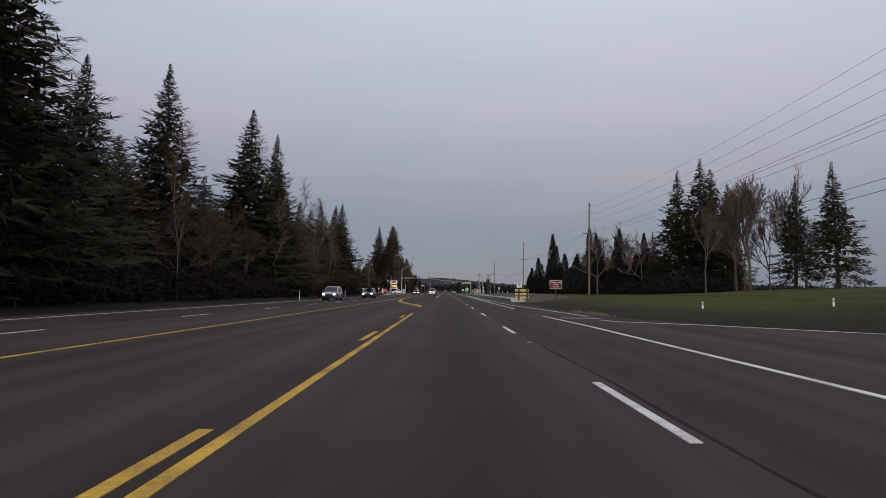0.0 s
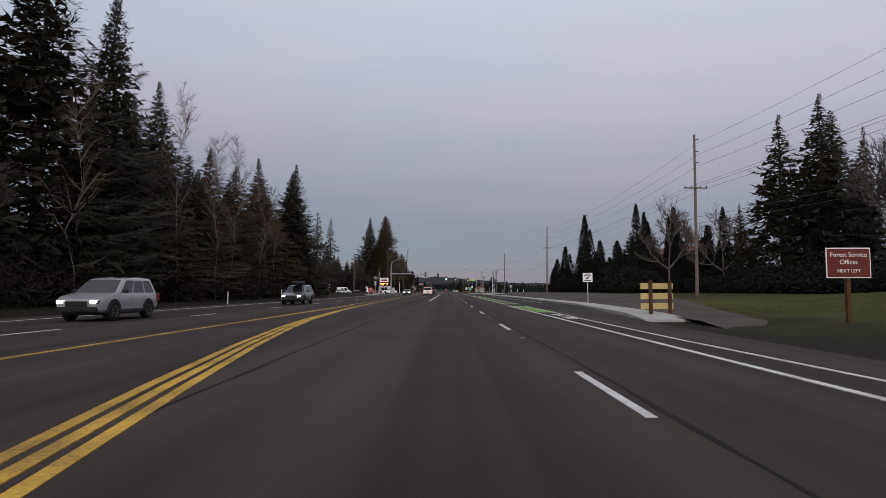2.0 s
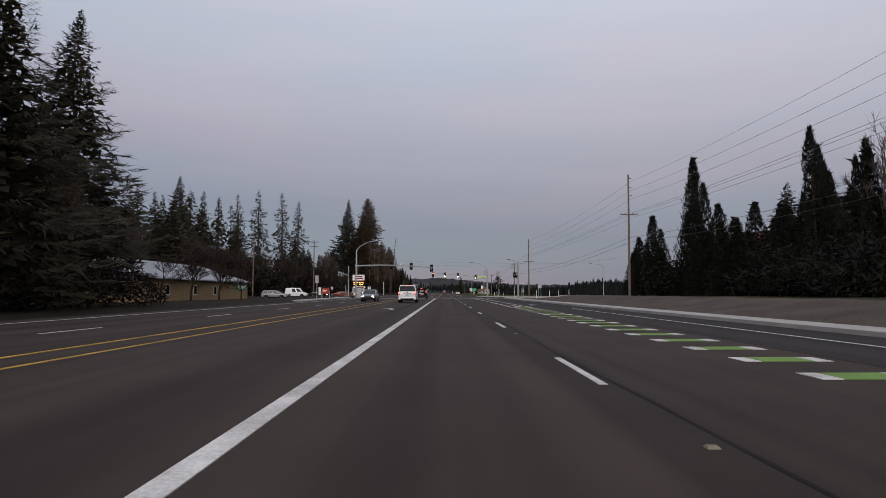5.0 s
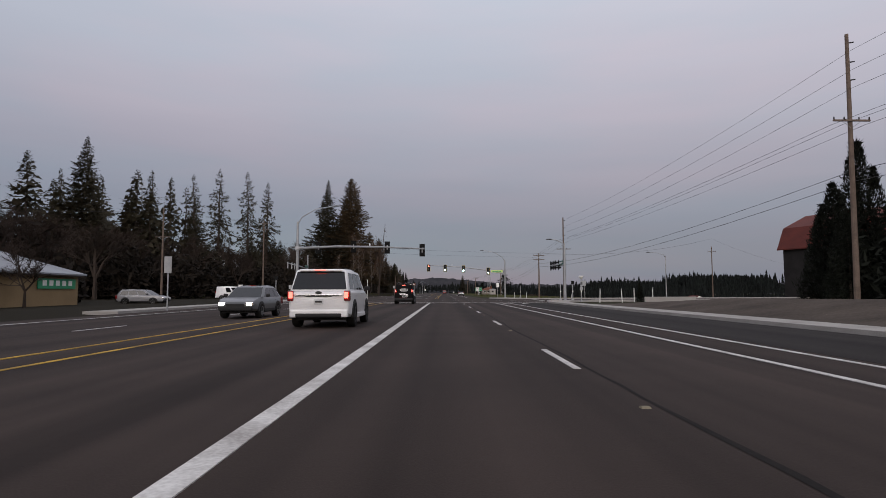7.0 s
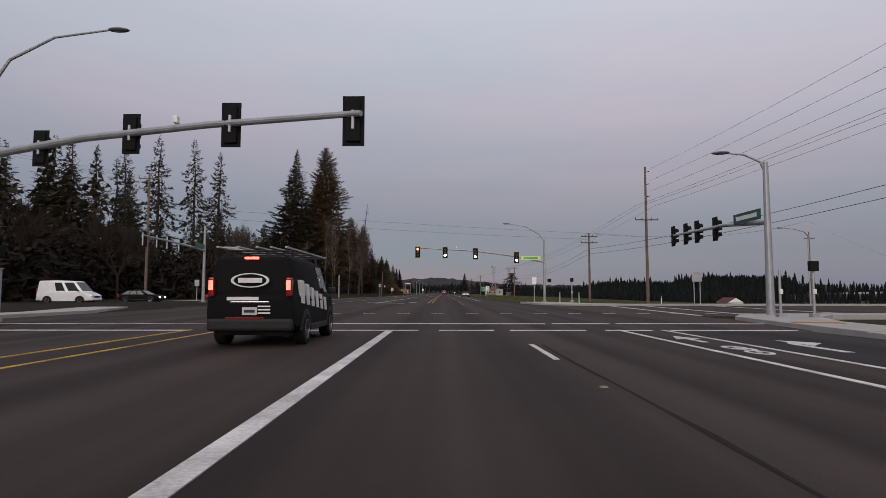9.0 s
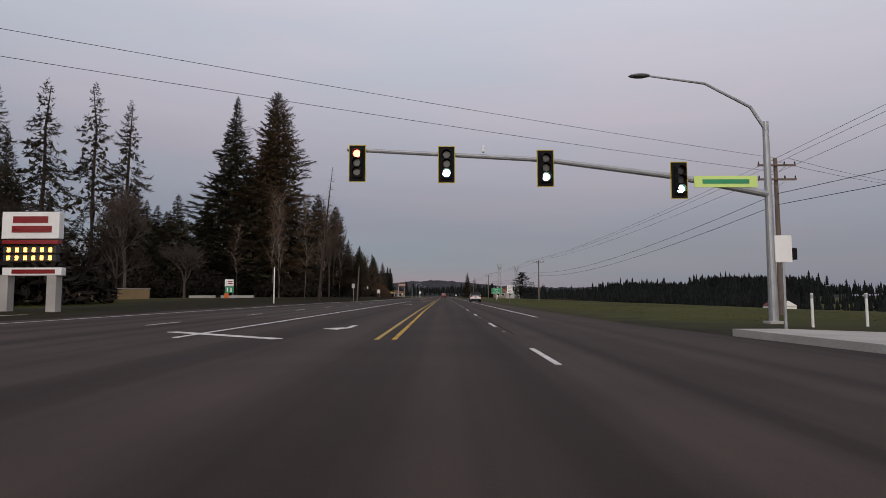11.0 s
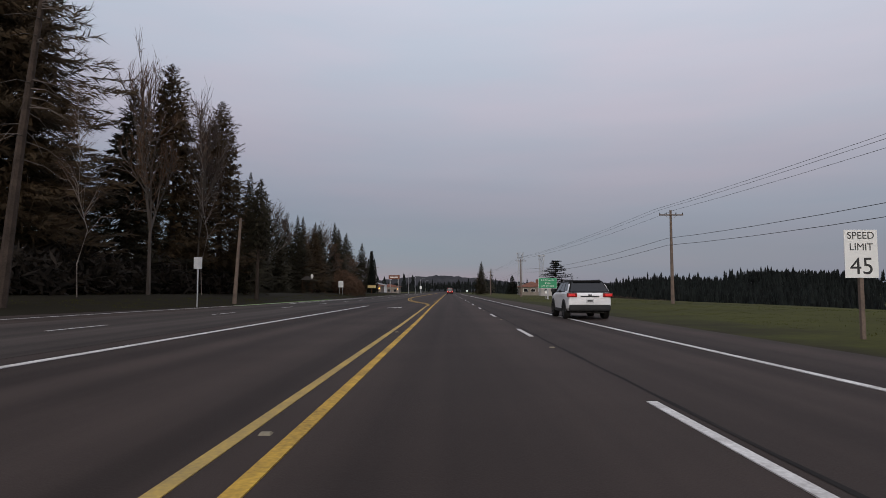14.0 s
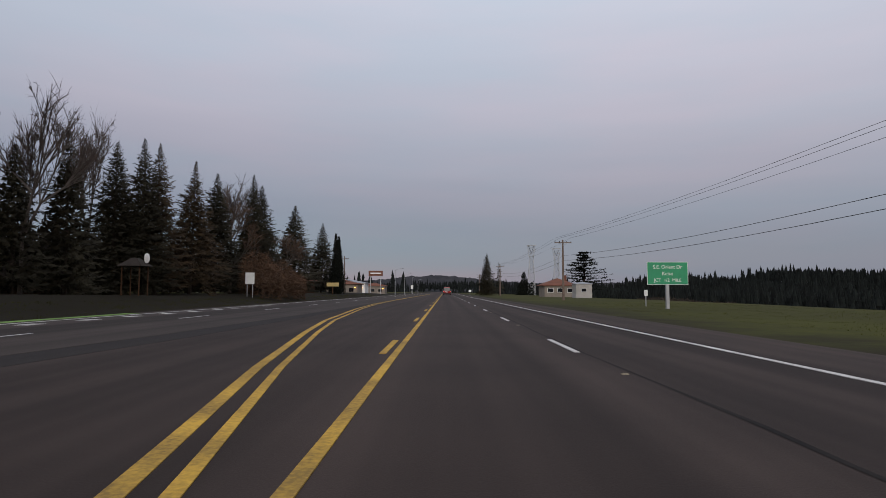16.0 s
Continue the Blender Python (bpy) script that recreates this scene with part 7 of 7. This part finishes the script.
t = thing("tall_shop_sign", pose(-22, 590, 0.0), "tall dull red roadside sign on two posts", "sign")
bar(t, "panel", (0, 0, 6.8), (4.4, 0.3, 1.6), ROOF_RED, 0.03)
bar(t, "brand_bar", (0, -0.17, 6.8), (3.2, 0.03, 0.4), SIGN_WHITE, 0.01)
for x in (-1.6, 1.6):
    bar(t, "post", (x, 0, 3.2), (0.2, 0.2, 6.4), STEEL)
t = thing("small_shop_sign", pose(-21, 512, 0.0), "yellow board sign on a low post", "sign")
bar(t, "panel", (0, 0, 2.4), (2.2, 0.15, 0.7), BOARD_YELLOW, 0.02)
bar(t, "post", (0, 0, 1.0), (0.2, 0.2, 2.1), WOOD_BROWN)

wall_w = thing("low_block_wall", pose(-40.5, 336, 0.0, 0, 0, 32), "low tan block wall beside the car park", "wall", kind="structure")
bar(wall_w, "wall", (0, 0, 1.0), (14, 0.3, 2.0), TAN_WALL, 0.02)
bar(wall_w, "coping", (0, 0, 2.04), (14.2, 0.4, 0.08), CONCRETE, 0.02)
planter = thing("brick_planter", pose(-27, 297, 0.0), "low brick planter wall with concrete coping", "planter")
bar(planter, "wall", (0, 0, 0.5), (5.6, 0.5, 1.0), BRICK, 0.02)
bar(planter, "coping", (0, 0, 1.04), (5.8, 0.6, 0.08), CONCRETE, 0.02)
low_wall = thing("low_concrete_wall", pose(-34, 361, ground_z(-34, 361)), "low pale concrete wall under the firs", "wall", kind="structure")
bar(low_wall, "wall", (-2.8, 0, 0.15), (4.0, 0.3, 0.5), CONCRETE, 0.02)
bar(low_wall, "wall", (2.6, 0, 0.15), (5.0, 0.3, 0.5), CONCRETE, 0.02)
wall_e = thing("concrete_retaining_wall", pose(24, 235.3, 0.0), "low pale concrete wall behind the pavement", "wall", kind="structure")
bar(wall_e, "wall", (0, 0, 0.15), (5.4, 0.25, 0.9), CONCRETE, 0.02)

kiosk = thing("kiosk", Matrix.LocRotScale((-22.6, 444, ground_z(-22.6, 444)), None, (0.48, 0.48, 0.82)), "small dark kiosk with a pale hipped roof", "kiosk")
for x in (-1.3, 1.3):
    for y in (-1.3, 1.3):
        bar(kiosk, "post", (x, y, 1.3), (0.14, 0.14, 2.6), WOOD_BROWN)
bm = bmesh.new()
bmesh.ops.create_cone(bm, cap_ends=True, segments=4, radius1=2.6, radius2=0.6, depth=0.7, matrix=Matrix.Translation((0, 0, 2.95)) @ Matrix.Rotation(math.pi / 4, 4, "Z"))
part("roof", bm, FASCIA, kiosk)
bm = bmesh.new()
bmesh.ops.create_uvsphere(bm, u_segments=14, v_segments=8, radius=0.45, matrix=Matrix.Translation((1.5, 0.4, 3.3)) @ Matrix.Diagonal((1, 0.35, 1, 1)))
part("dish", bm, SIGN_WHITE, kiosk)


# ---- pylons ----
def lattice_tower(x, y, h):
    root = thing("lattice_pylon", pose(x, y, ground_z(x, y)), "grey steel lattice power pylon far off", "pylon", "pylons")
    w0, w1, wt = 3.2, 1.6, 3.0
    hw = h * 0.72

    def half(z):
        return (w0 + (w1 - w0) * z / hw) / 2 if z <= hw else (w1 + (wt - w1) * (z - hw) / (h - hw)) / 2

    zs = [h * k / 9 for k in range(10)]
    for sx in (-1, 1):
        for sy in (-1, 1):
            bm = bmesh.new()
            pipe(bm, [(sx * half(z), sy * half(z) * 0.8, z) for z in zs], 0.10, 0.08, 4)
            part("leg", bm, STEEL, root)
    for a, b in zip(zs, zs[1:]):
        for s in (-1, 1):
            for p, q in (((-s * half(a), -half(a) * 0.8, a), (s * half(b), -half(b) * 0.8, b)), ((-s * half(a), half(a) * 0.8, a), (s * half(b), half(b) * 0.8, b)),
                         ((-half(b), s * half(b) * 0.8, b), (half(b), s * half(b) * 0.8, b))):
                bm = bmesh.new()
                tube(bm, p, q, 0.05, None, 4)
                part("bracing", bm, STEEL, root)
    bar(root, "crossarm", (0, 0, h), (3.8, 0.3, 0.25), STEEL, 0.02)
    for s in (-1, 1):
        bm = bmesh.new()
        tube(bm, (s * 1.2, 0, h - 0.2), (0, 0, h - 3.2), 0.07, None, 5)
        part("insulator_string", bm, TRIM, root)


lattice_tower(36, 655, 21)
lattice_tower(47.5, 660, 20.6)


# ---- the flat-topped cedar beside the bungalow ----
def cedar_tree(x, y, h, r):
    root = thing("cedar_tree", pose(x, y, ground_z(x, y) - 0.1), "broad dark cedar with flat layered branches", "tree")
    bm = bmesh.new()
    pipe(bm, [(0, 0, 0), (0.1, 0, h * 0.5), (0, 0.1, h * 0.97)], 0.5, 0.08, 8)
    part("trunk", bm, BARK, root)
    q = random.Random(77)
    v, f = [], []
    for k in range(15):
        z = h * (0.16 + 0.82 * k / 14)
        ln = r * (1 - (k / 14) ** 1.4 * 0.85)
        for _ in range(7):
            a, l = q.uniform(0, 6.283), ln * q.uniform(0.55, 1.1)
            for i in range(60):
                u = q.random() ** 0.7
                c = Vector((math.cos(a) * l * u, math.sin(a) * l * u, z + 0.10 * l * u + q.gauss(0, 0.12)))
                c += Vector((-math.sin(a), math.cos(a), 0)) * q.gauss(0, 0.4)
                d = Vector((q.gauss(0, 1), q.gauss(0, 1), q.gauss(0, 0.25))).normalized() * q.uniform(0.3, 0.6)
                w = d.cross(Vector((0, 0, 1))).normalized() * 0.22
                j = len(v)
                v += [c - d, c + w, c + d, c - w]
                f.append((j, j + 1, j + 2, j + 3))
    link("crown", v, f, CYPRESS, root)


cedar_tree(40.5, 579, 13.4, 9.4)
